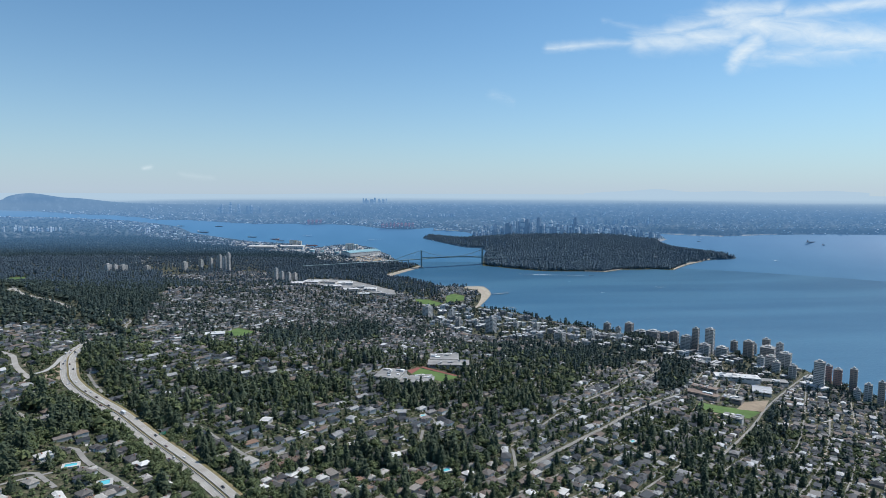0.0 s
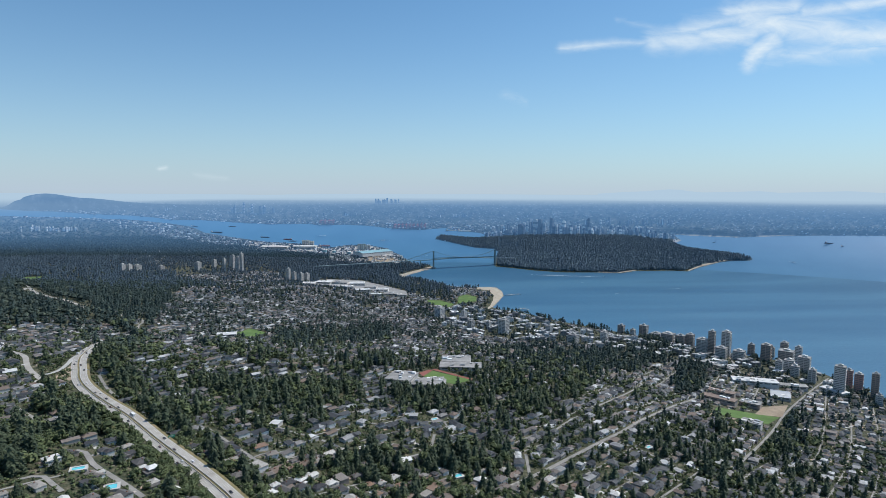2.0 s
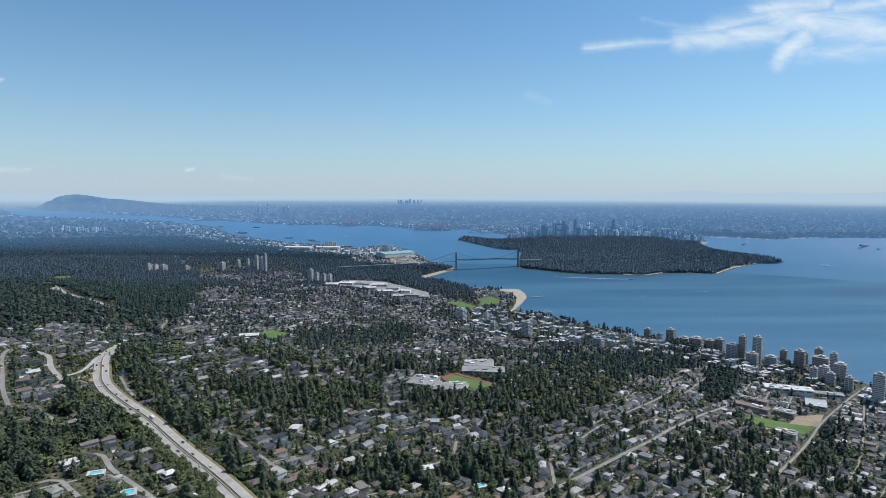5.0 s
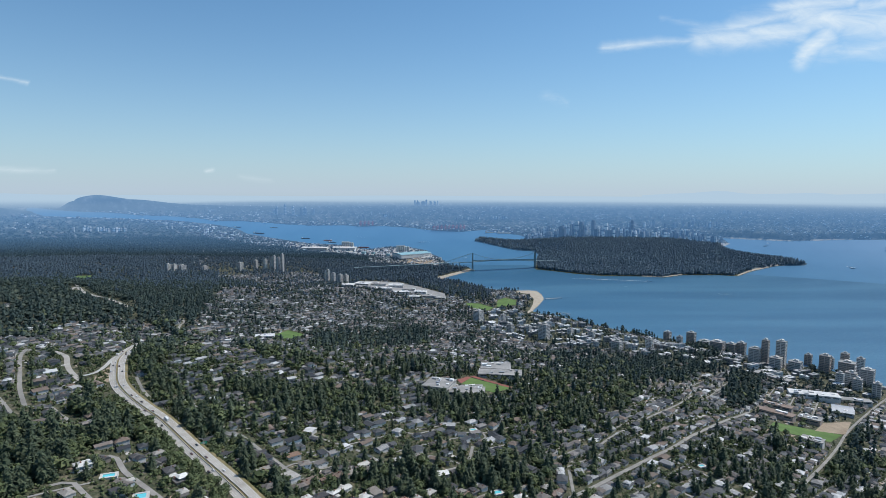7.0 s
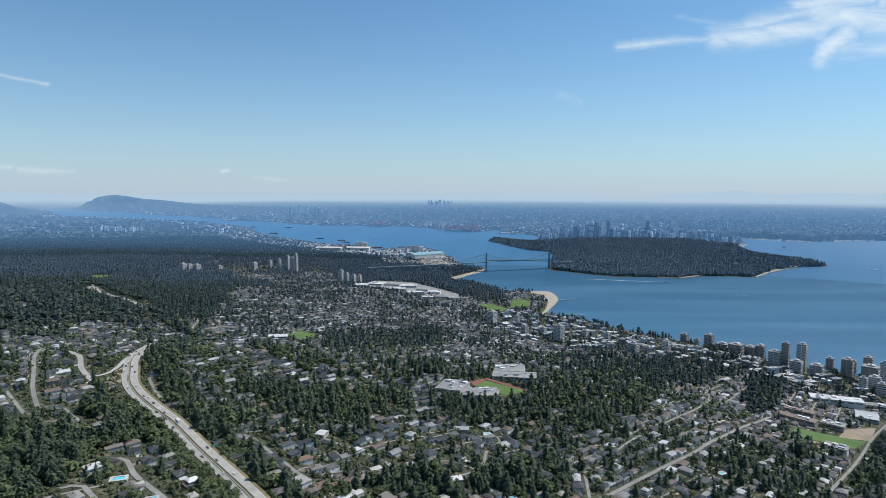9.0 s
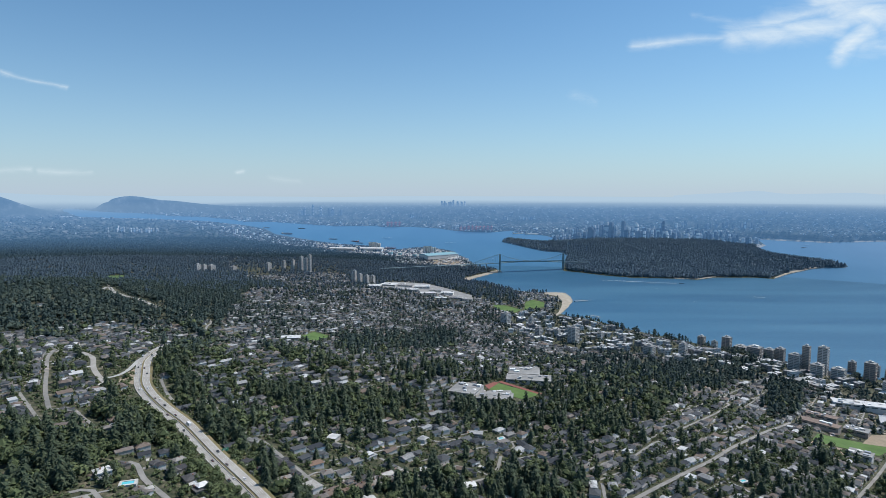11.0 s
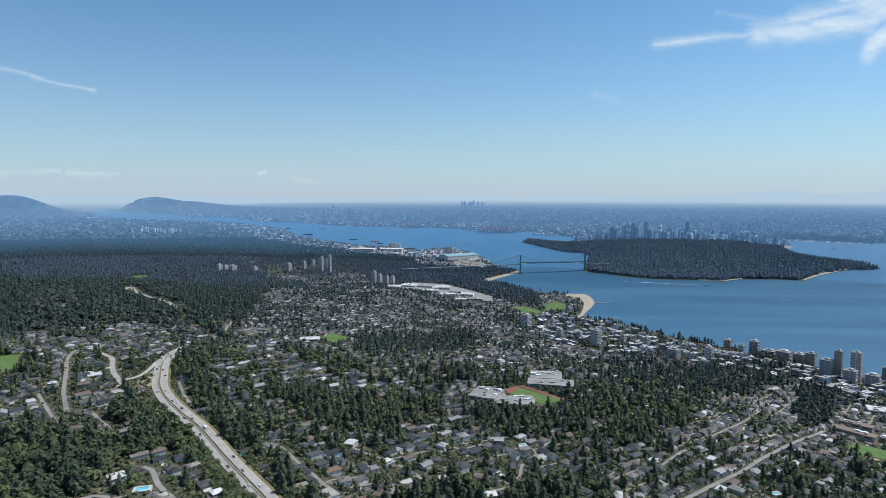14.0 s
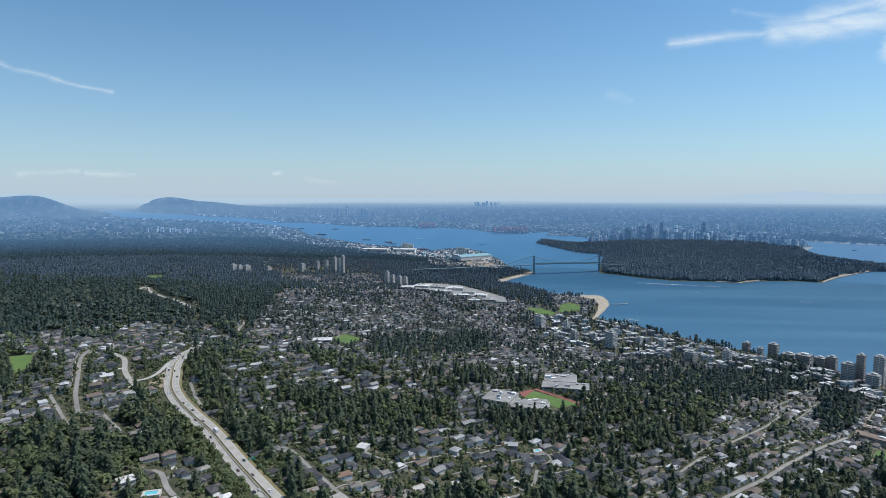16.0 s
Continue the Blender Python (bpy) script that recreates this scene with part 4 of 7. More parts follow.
tower_block("high_rise", 'pale apartment tower rising from the woods', "apartment tower", -608, 2283, 14.0, 11.9, 55.1, -30, M["pale"], "towers across the valley", balcony=True)
tower_block("high_rise", 'pale apartment tower rising from the woods', "apartment tower", -636, 2320, 12.5, 10.6, 56.0, -30, M["pale"], "towers across the valley", balcony=True)
tower_block("high_rise", 'pale apartment tower rising from the woods', "apartment tower", -668, 2316, 10.7, 9.1, 40.3, -30, M["pale"], "towers across the valley", balcony=True)
tower_block("high_rise", 'pale apartment tower rising from the woods', "apartment tower", -702, 2305, 12.4, 10.5, 33.5, -30, M["pale"], "towers across the valley", balcony=True)
tower_block("high_rise", 'pale apartment tower rising from the woods', "apartment tower", -742, 2238, 18.9, 16.1, 28.3, -30, M["pale"], "towers across the valley", balcony=True)
tower_block("high_rise", 'pale apartment tower rising from the woods', "apartment tower", -956, 2109, 17.8, 15.1, 28.8, -30, M["pale"], "towers across the valley", balcony=True)
tower_block("high_rise", 'pale apartment tower rising from the woods', "apartment tower", -936, 2117, 14.6, 12.4, 26.9, -30, M["pale"], "towers across the valley", balcony=True)
tower_block("high_rise", 'pale apartment tower rising from the woods', "apartment tower", -914, 2127, 22.9, 19.4, 25.0, -30, M["pale"], "towers across the valley", balcony=True)
tower_block("high_rise", 'pale apartment tower rising from the woods', "apartment tower", -849, 2169, 20.0, 17.0, 19.2, -30, M["pale"], "towers across the valley", balcony=True)


def big_shed(name, label, category, x, y, w, d, h, turn, roof_mat, wall_mat, ridge=0.0, lumps=0, seed=1):
    """A wide low building with an overhanging roof and roof plant."""
    z, low = base_level(x, y, w, d, turn)
    px, py, pz, k = (float(a) for a in placed(x, y, z))
    root = thing(name, label, category, "", Matrix.Translation((px, py, pz)) @ pose(0, 0, 0, 0, 0, turn) @ Matrix.Diagonal((k, k, k, 1)))
    part("wall", boxes_mesh("wall", [(-w / 2, w / 2, -d / 2, d / 2, low - z, h)], M[wall_mat]), root)
    o = 0.6
    if ridge:
        v = [(-w / 2 - o, -d / 2 - o, h), (w / 2 + o, -d / 2 - o, h), (w / 2 + o, d / 2 + o, h), (-w / 2 - o, d / 2 + o, h), (-w / 2 - o, 0, h + ridge), (w / 2 + o, 0, h + ridge)]
        f = [(0, 1, 5, 4), (2, 3, 4, 5), (0, 4, 3), (1, 2, 5), (3, 2, 1, 0)]
        part("roof", mesh_from("roof", v, f, M[roof_mat]), root)
    else:
        part("roof", boxes_mesh("roof", [(-w / 2 - o, w / 2 + o, -d / 2 - o, d / 2 + o, h + 0.004, h + 0.7)], M[roof_mat]), root)
    rng = random.Random(seed)
    n = max(1, int(w / 11))
    step = (w - 2) / n
    pane = boxes_mesh("window", [(-step * 0.36, step * 0.36, -0.1, 0.1, -0.8, 0.8)], M["glass"])
    for i in range(n):
        for s in (-1, 1):
            part("window", pane, root, at=Matrix.Translation((-w / 2 + 1 + (i + 0.5) * step, s * (d / 2 + 0.04), h * 0.6)))
    for i in range(lumps):
        a, b = rng.uniform(-0.42, 0.42) * w, rng.uniform(-0.38, 0.38) * d
        s, t = rng.uniform(1.2, 3.4), rng.uniform(1.0, 2.4)
        part("roof_unit", boxes_mesh("roof_unit", [(a - s, a + s, b - t, b + t, h + 0.7, h + 0.7 + rng.uniform(0.8, 2.0))], M[rng.choice(["white", "grey_metal", "pale"])]), root)
    mark_area(building_footprint(x, y, w, d, turn), BUILT, 4)
    return root


big_shed("school_building", "flat-roofed pale school beside the sports field", "school", 6, 668, 30.2, 34.0, 4.2, -21, "grey_roof", "pale", 0, 8, 1)
big_shed("school_wing", "long low school wing with pale roof", "school", 36, 655, 43.1, 22.0, 3.5, -7, "grey_roof", "pale", 0, 6, 2)
big_shed("school_gym", "raised flat-roofed gymnasium block", "school", 44, 672, 26.3, 12.0, 3.5, 4, "grey_roof", "pale", 0, 3, 3)
big_shed("school_hall", "large pale-roofed hall behind the field", "school", 85, 743, 54.8, 24.0, 3.5, -8, "grey_roof", "pale", 0, 5, 4)
big_shed("school_hall", "large pale-roofed hall behind the field", "school", 82, 770, 38.9, 30.0, 4.9, -6, "grey_roof", "pale", 0, 6, 5)
big_shed("school_block", "brown brick school block beside a playing field", "school", 474, 789, 46.5, 14.0, 5.0, -47, "brown_roof", "brown", 0, 6, 6)
big_shed("school_block", "brown brick school block beside a playing field", "school", 500, 828, 37.5, 12.0, 5.0, -45, "brown_roof", "brown", 0, 4, 7)
big_shed("school_block", "three-storey brown school block with window rows", "school", 519, 783, 27.0, 17.0, 6.0, -43, "grey_roof", "brown", 0, 6, 8)
big_shed("library_building", "grey flat-roofed building with glazed corner", "public building", 456, 680, 23.0, 15.0, 5.2, -43, "grey_roof", "pale", 0, 7, 9)
big_shed("ice_arena", "wide hall with a low grey vaulted roof", "sports hall", 600, 835, 26.8, 34.0, 4.9, -31, "grey_metal", "pale", 3.0, 2, 10)
big_shed("recreation_centre", "long white-roofed recreation centre", "sports hall", 597, 898, 69.4, 22.0, 4.9, -20, "light_roof", "pale", 0, 8, 11)
big_shed("community_hall", "low pale hall beside the recreation centre", "public building", 663, 895, 41.1, 16.0, 4.2, -18, "grey_roof", "pale", 0, 4, 12)
big_shed("clinic_block", "long low block with grey roof above the town", "public building", 587, 994, 61.2, 14.0, 5.6, -61, "grey_roof", "brown", 0, 8, 13)
big_shed("round_office", "pale low office with curved terraces", "office building", 728, 883, 39.9, 18.0, 6.3, -73, "light_roof", "pale", 0, 3, 14)
big_shed("white_house", "white-walled house with low shallow roof", "house", -106, 491, 7.5, 9.0, 2.8, -17, "light_roof", "pale", 1.0, 0, 15)
big_shed("shopping_mall", "white flat-roofed mall building with roof plant", "shopping mall", -295, 1974, 42.6, 36.0, 4.9, -7, "light_roof", "pale", 0, 4, 16)
big_shed("shopping_mall", "white flat-roofed mall building with roof plant", "shopping mall", -252, 2053, 55.0, 45.0, 6.3, -16, "light_roof", "pale", 0, 6, 17)
big_shed("shopping_mall", "grey flat-roofed mall building with roof plant", "shopping mall", -195, 2056, 53.3, 39.0, 5.6, -12, "grey_roof", "pale", 0, 6, 18)
big_shed("shopping_mall", "white flat-roofed mall building with roof plant", "shopping mall", -137, 2031, 50.4, 42.0, 6.3, 3, "light_roof", "pale", 0, 6, 19)
big_shed("shopping_mall", "grey flat-roofed mall building with roof plant", "shopping mall", -88, 1959, 41.4, 36.0, 4.9, -3, "grey_roof", "pale", 0, 5, 20)
big_shed("shopping_mall", "white flat-roofed mall building with roof plant", "shopping mall", -171, 1919, 55.2, 30.0, 4.2, 11, "light_roof", "pale", 0, 5, 21)
big_shed("shopping_mall", "white flat-roofed mall building with roof plant", "shopping mall", -108, 1837, 46.7, 27.0, 4.2, 15, "light_roof", "pale", 0, 4, 22)
big_shed("shopping_mall", "white flat-roofed mall building with roof plant", "shopping mall", -48, 1887, 40.0, 33.0, 5.6, -5, "light_roof", "pale", 0, 4, 23)
big_shed("shopping_mall", "grey flat-roofed mall building with roof plant", "shopping mall", -20, 1805, 41.7, 27.0, 4.2, -4, "grey_roof", "pale", 0, 4, 24)
big_shed("shopping_mall", "white flat-roofed mall building with roof plant", "shopping mall", -63, 1781, 34.3, 21.0, 4.2, -2, "light_roof", "pale", 0, 3, 25)
big_shed("shopping_mall", "grey flat-roofed mall building with roof plant", "shopping mall", 14, 1786, 34.4, 24.0, 4.2, -5, "grey_roof", "pale", 0, 3, 26)
big_shed("shopping_mall", "grey flat-roofed mall building with roof plant", "shopping mall", -225, 1916, 43.8, 24.0, 4.2, 6, "grey_roof", "pale", 0, 4, 27)
big_shed("terminal_shed", "long shed with teal roof on the dock", "warehouse", -128, 3155, 193.6, 90.0, 11.2, 37, "teal", "pale", 8, 0, 28)
big_shed("terminal_shed", "white storage shed on the waterfront", "warehouse", -550, 3573, 137.3, 60.0, 7.0, -4, "light_roof", "pale", 5, 0, 29)
big_shed("terminal_shed", "white storage shed on the waterfront", "warehouse", -719, 3533, 154.6, 60.0, 7.0, -6, "light_roof", "pale", 4, 0, 30)
big_shed("field_house", "pale school building beside a green field", "school", -276, 945, 29.7, 18.0, 3.5, 11, "light_roof", "pale", 0, 2, 31)

for _x, _y in [(-203, 355), (-174, 336), (49, 427), (-370, 546), (629, 667), (248, 520), (38, 548)]:
    mark_area([(_x - 5, _y - 4), (_x + 5, _y - 4), (_x + 5, _y + 4), (_x - 5, _y + 4)], FIELD, 1)

# ---- woods and town quarters in plan ----
thick = np.zeros((PNX, PNY), np.float32)      # how thickly trees stand, 0 to 1


def woods(much, *poly):
    xs, ys = [p[0] for p in poly], [p[1] for p in poly]
    i0, i1 = max(0, int((min(xs) - PX0) / CELL)), min(PNX, int((max(xs) - PX0) / CELL) + 2)
    j0, j1 = max(0, int((min(ys) - PY0) / CELL)), min(PNY, int((max(ys) - PY0) / CELL) + 2)
    if i0 < i1 and j0 < j1:
        within = inland(poly, gx[i0:i1, j0:j1], gy[i0:i1, j0:j1]) > 0
        thick[i0:i1, j0:j1] = np.where(within, np.maximum(thick[i0:i1, j0:j1], much), thick[i0:i1, j0:j1])



def clearing(*poly):
    """An opening in the woods, with houses."""
    thick[inland(poly, gx, gy) > 0] = 0


woods(1, (-338, 410), (-296, 420), (-267, 419), (-257, 444), (-242, 467), (-205, 435), (-174, 405), (-144, 369), (-122, 347), (-137, 340), (-163, 371), (-199, 412), (-218, 411), (-232, 401), (-238, 384), (-229, 352), (-239, 336), (-243, 314), (-263, 304))
woods(0.95, (-401, 607), (-372, 584), (-328, 521), (-294, 520), (-266, 493), (-236, 459), (-251, 442), (-281, 447), (-304, 494))
woods(0.4, (101, 862), (241, 1131), (455, 1172), (585, 1156), (513, 1032), (321, 819), (210, 712), (177, 642), (115, 648), (96, 699))
woods(0.9, (-3090, 3290), (-2568, 3718), (-2030, 3643), (-1310, 3022), (-920, 2324), (-670, 1923), (-433, 1063), (-383, 875), (-513, 980), (-587, 932), (-612, 877), (-644, 677))
woods(0.9, (-482, 2362), (-308, 2616), (-57, 2613), (39, 2326), (171, 2027), (185, 1864), (116, 1770), (-4, 1896), (-178, 2244), (-345, 1969))
woods(0.6, (566, 798), (578, 771), (553, 708), (523, 641), (432, 578), (450, 624), (495, 704))
woods(0.6, (-673, 891), (-602, 863), (-587, 932), (-503, 961), (-466, 923), (-573, 895), (-518, 762), (-560, 739))
woods(0.8, (616, 1384), (648, 1284), (612, 1164), (528, 1131), (521, 1191))
woods(0.75, (389, 1586), (500, 1481), (623, 1368), (596, 1322), (461, 1402), (366, 1491))
woods(1, (-315, 405), (-291, 408), (-268, 400), (-252, 397), (-236, 392), (-227, 363), (-220, 343), (-242, 341), (-238, 326), (-252, 323))
woods(0.9, (-336, 640), (-379, 777), (-366, 850), (-291, 639), (-283, 592), (-233, 534), (-197, 498), (-177, 501), (-165, 491), (-174, 464), (-169, 439), (-192, 461), (-225, 491), (-259, 530), (-293, 575))
woods(0.85, (-216, 534), (-211, 566), (-180, 552), (-142, 530), (-104, 534), (-63, 549), (-43, 585), (-43, 636), (-87, 615), (-135, 612), (-158, 591), (-188, 607), (-207, 588))
woods(0.55, (-369, 848), (-315, 870), (-203, 680), (-158, 642), (-93, 654), (-6, 707), (-7, 803), (-83, 718), (-156, 708), (-259, 865))
woods(0.8, (-166, 437), (-140, 416), (-121, 403), (-98, 394), (-88, 389), (-116, 374), (-135, 395))
woods(0.75, (-41, 459), (-22, 469), (-3, 460), (-2, 420), (-61, 400), (-54, 415), (-38, 434))
woods(0.58, (96, 721), (158, 787), (309, 1092), (384, 1081), (537, 1227), (591, 1158), (548, 1071), (470, 1021), (328, 844), (277, 752), (224, 672), (188, 658), (142, 652), (110, 665))
woods(0.7, (-5, 643), (22, 642), (62, 633), (108, 654), (128, 634), (100, 599), (74, 598), (41, 568), (20, 568), (-4, 566))
woods(0.75, (46, 486), (86, 513), (109, 508), (104, 467), (80, 442), (27, 427), (21, 442))
woods(0.7, (131, 496), (149, 480), (134, 461), (117, 471))
woods(0.95, (422, 603), (523, 719), (589, 781), (451, 593), (390, 561))
woods(0.8, (-613, 1447), (-620, 1586), (-519, 1701), (-615, 1978), (-725, 2019), (-851, 2148), (-1095, 2350), (-537, 1042), (-455, 974), (-425, 1001))
woods(0.7, (-229, 1044), (-166, 1110), (-81, 1170), (-12, 1286), (-9, 1028), (-90, 936), (-174, 880))
woods(0.9, (516, 1013), (597, 1062), (513, 894), (445, 808), (419, 811))
woods(0.9, (481, 1115), (616, 1236), (570, 1099), (459, 995))
woods(0.8, (320, 982), (399, 1080), (301, 802), (251, 744))
woods(0.7, (393, 668), (442, 716), (385, 618), (352, 591))
woods(0.75, (132, 652), (185, 710), (184, 634), (134, 575))
clearing((-328, 454), (-315, 464), (-286, 456), (-256, 438), (-252, 413), (-277, 409), (-285, 396))
TOWN = [(105, 1540), (201, 1693), (259, 1642), (340, 1539), (433, 1400), (542, 1301), (637, 1214), (696, 1116), (759, 1050), (788, 981), (730, 862), (707, 924), (654, 968), (585, 966), (545, 1075), (454, 1111), (369, 1188), (254, 1194), (170, 1265), (101, 1324)]
MALL_PARK = [(-315, 1996), (-256, 2177), (-131, 2187), (33, 1902), (31, 1809), (-75, 1851), (-224, 1903)]
mark_area(MALL_PARK, FIELD, 0)
lay_patch("ground_parking", MALL_PARK, M["grey_roof"], 0.4, "grey car park round a shopping mall", "car park", 20)


def thick_at(x, y):
    i, j = ((np.asarray(x) - PX0) / CELL).astype(int), ((np.asarray(y) - PY0) / CELL).astype(int)
    ok = (i >= 0) & (i < PNX) & (j >= 0) & (j < PNY)
    return np.where(ok, thick[np.clip(i, 0, PNX - 1), np.clip(j, 0, PNY - 1)], 0)


# ---- houses ----
def gable(x0, x1, y0, y1, z, rise, o=0.5, hip=0.0, t=0.2):
    """A pitched roof over a rectangle, ridge along x, hipped by hip metres at the ends, with a drip edge."""
    v = [(x0 - o, y0 - o, z), (x1 + o, y0 - o, z), (x1 + o, y1 + o, z), (x0 - o, y1 + o, z), (x0 - o + hip, (y0 + y1) / 2, z + rise), (x1 + o - hip, (y0 + y1) / 2, z + rise)]
    f = [(0, 1, 5, 4), (2, 3, 4, 5), (3, 0, 4), (1, 2, 5)]
    v += [(a, b, z - t) for a, b, _ in v[:4]]
    f += [(6, 7, 1, 0), (7, 8, 2, 1), (8, 9, 3, 2), (9, 6, 0, 3), (9, 8, 7, 6)]
    return v, f


def house_kinds():
    """Eight house shapes: lists of wall boxes, roof pieces, chimney, garage side."""
    kinds = []
    kinds.append(([(-6.5, 6.5, -4.2, 4.2, 4.6)], [gable(-6.5, 6.5, -4.2, 4.2, 4.6, 2.4, hip=4.2)], (2.5, 1.0, 7.6)))
    kinds.append(([(-6, 6, -4.5, 4.5, 4.4)], [gable(-6, 6, -4.5, 4.5, 4.4, 2.6)], (-3.5, -0.8, 7.8)))
    kinds.append(([(-7, 3, -4, 4, 4.8), (1.5, 7, -6.5, 2.5, 3.4)], [gable(-7, 3, -4, 4, 4.8, 2.3, hip=3.5), swap(gable(-6.5, 2.5, 1.5, 7, 3.4, 1.9, hip=1.5))], (-2.0, 0.6, 7.7)))
    kinds.append(([(-6.8, 6.8, -4.6, 4.6, 5.6), (-2.5, 2.8, -6.4, -4.6, 3.0)], [flat(-6.8, 6.8, -4.6, 4.6, 5.6), flat(-2.5, 2.8, -6.4, -4.6, 3.0)], None))
    kinds.append(([(-5.2, 5.2, -4.8, 4.8, 6.0), (5.2, 8.6, -3.5, 3.0, 3.0)], [gable(-5.2, 5.2, -4.8, 4.8, 6.0, 2.6, hip=4.6), gable(5.3, 8.6, -3.5, 3.0, 3.0, 1.4, hip=1.2)], (1.5, 1.2, 9.4)))
    kinds.append(([(-7.2, 7.2, -3.8, 3.8, 4.2), (-3, 2, -6.6, -3.8, 4.2)], [gable(-7.2, 7.2, -3.8, 3.8, 4.2, 2.0), swap(gable(-6.6, -0.2, -3, 2, 4.2, 1.9))], (4.0, 0.6, 7.0)))
    kinds.append(([(-6, 6, -5, 5, 3.6), (-3.4, 3.6, -3.2, 3.6, 6.2)], [flat(-6, 6, -5, 5, 3.6), gable(-3.4, 3.6, -3.2, 3.6, 6.2, 1.8, hip=2.4)], (-4.4, 2.0, 6.4)))
    kinds.append(([(-7.5, 1.5, -3.8, 3.8, 4.4), (0, 7.6, -1.8, 5.4, 4.4)], [gable(-7.5, 1.5, -3.8, 3.8, 4.4, 2.1, hip=3.0), gable(0, 7.6, -1.8, 5.4, 4.4, 2.2, hip=3.2)], (-5.0, 0.4, 7.2)))
    return kinds


def swap(data):
    """Turns a roof piece so that its ridge runs along y."""
    v, f = data
    return [(y, x, z) for x, y, z in v], [tuple(reversed(q)) for q in f]


def flat(x0, x1, y0, y1, z):
    return box_data(x0 - 0.5, x1 + 0.5, y0 - 0.5, y1 + 0.5, z + 0.004, z + 0.45)


HOUSES = house_kinds()
LOT_U, ROW_A, ROW_B = 11.5, 12.5, 17.5
cu, su = math.cos(radians(GRID)), math.sin(radians(GRID))


def house_sites():
    rng = np.random.default_rng(4)
    sites, lanes = [], []
    v, k = -1900.0, 0
    while v < 2000:
        u = np.arange(-1400, 3000, LOT_U) + rng.uniform(0, LOT_U)
        uu = u + rng.uniform(-2.4, 2.4, u.shape)
        vv = v + rng.uniform(-2.6, 2.6, u.shape) + 16 * np.sin(uu / 170.0 + v / 400.0)
        x, y = cu * uu - su * vv, su * uu + cu * vv
        keep = (x > PX0 + 20) & (x < PX0 + CELL * PNX - 20) & (y > 300) & (y < 2300) & (np.abs(x) < 0.98 * y + 90)
        x, y = x[keep], y[keep]
        turn = GRID + np.degrees(np.arctan(16 / 170.0 * np.cos(uu[keep] / 170.0 + v / 400.0))) + (180 if k % 2 else 0) + rng.uniform(-9, 9, len(x)) + rng.choice([0, 90], len(x), p=[0.72, 0.28])
        sites.append(np.stack([x, y, turn], -1))
        if k % 2 == 0:
            ln = np.arange(-1400, 3000, 12.0)
            vl = v - ROW_B / 2 + 16 * np.sin(ln / 170.0 + v / 400.0)
            lanes.append([(float(cu * a - su * b), float(su * a + cu * b)) for a, b in zip(ln, vl)])
        v += ROW_A if k % 2 == 0 else ROW_B
        k += 1
    along = []
    for pts, w in STREETS:
        line = smooth_line(pts, 2.0)
        for side in (-1, 1):
            out = shifted(line, side * (w / 2 + 6.5))
            for i in range(2, len(line) - 2, 5):
                turn = math.degrees(math.atan2(line[i + 1][1] - line[i][1], line[i + 1][0] - line[i][0])) + (180 if side > 0 else 0)
                along.append((out[i][0], out[i][1], turn + rng.uniform(-6, 6)))
    first = len(along)
    s = np.concatenate([np.array(along)] + sites)
    g = ground_height(s[:, 0], s[:, 1])
    woods = thick_at(s[:, 0], s[:, 1])
    patch = wave(s[:, 0], s[:, 1], 55, 2.2)
    busy = np.zeros(len(s), bool)
    for dx, dy in ((0, 0), (4, 0), (-4, 0), (0, 4), (0, -4), (3, 3), (-3, -3), (3, -3), (-3, 3)):
        busy |= np.isin(plan_at(s[:, 0] + dx, s[:, 1] + dy), (ROADWAY, BUILT, FIELD))
    town = inland(TOWN, s[:, 0], s[:, 1]) > -5
    chance = np.where(woods > 0.85, 0.03, np.where(woods > 0.2, 0.46, 0.93 - 0.3 * np.clip(patch - 0.2, 0, 1)))
    chance[:first] = np.where(woods[:first] > 0.85, 0.15, 0.92)
    ok = (g > 4) & ~busy & ~town & (rng.random(len(s)) < chance) & (s[:, 1] > 250) & (s[:, 1] < 2300)
    taken, keep = {}, []
    for i in np.nonzero(ok)[0]:
        x, y = s[i, 0], s[i, 1]
        cell = (int(x // 9), int(y // 9))
        near = [q for a in (-1, 0, 1) for b in (-1, 0, 1) for q in taken.get((cell[0] + a, cell[1] + b), ())]
        if all((x - p) ** 2 + (y - q) ** 2 > 81 for p, q in near):
            taken.setdefault(cell, []).append((x, y))
            keep.append(i)
    return s[keep], lanes


SITES, LANES = house_sites()
_order = np.argsort(np.hypot(SITES[:, 0] - 20, SITES[:, 1] - 60))
SITES = SITES[_order]


def build_lanes():
    """Narrow lanes between the rows of houses, where houses stand."""
    pieces = []
    for line in LANES:
        p = np.array(line)
        ok = (np.abs(p[:, 0]) < 0.98 * p[:, 1] + 60) & (p[:, 1] > 300) & (p[:, 1] < 1500) & (thick_at(p[:, 0], p[:, 1]) < 0.25)
        ok &= (ground_height(p[:, 0], p[:, 1]) > 6) & ~np.isin(plan_at(p[:, 0], p[:, 1]), (BUILT, FIELD, ROADWAY)) & (inland(TOWN, p[:, 0], p[:, 1]) < 0)
        run = []
        for q, good in zip(line, list(ok) + [False]):
            if good:
                run.append(q)
            if (not good or q == line[-1]) and run:
                if len(run) > 4:
                    pieces.append(ribbon_data(run, 2.0, 0.3))
                    mark_line(run, 1.0, ROADWAY)
                run = []
    ob = new("road_lanes", mesh_from("road_lanes", *join(*pieces), M["street"]))
    tagged(ob, "grey back lanes between rows of houses", "street", kind="structure")


build_lanes()


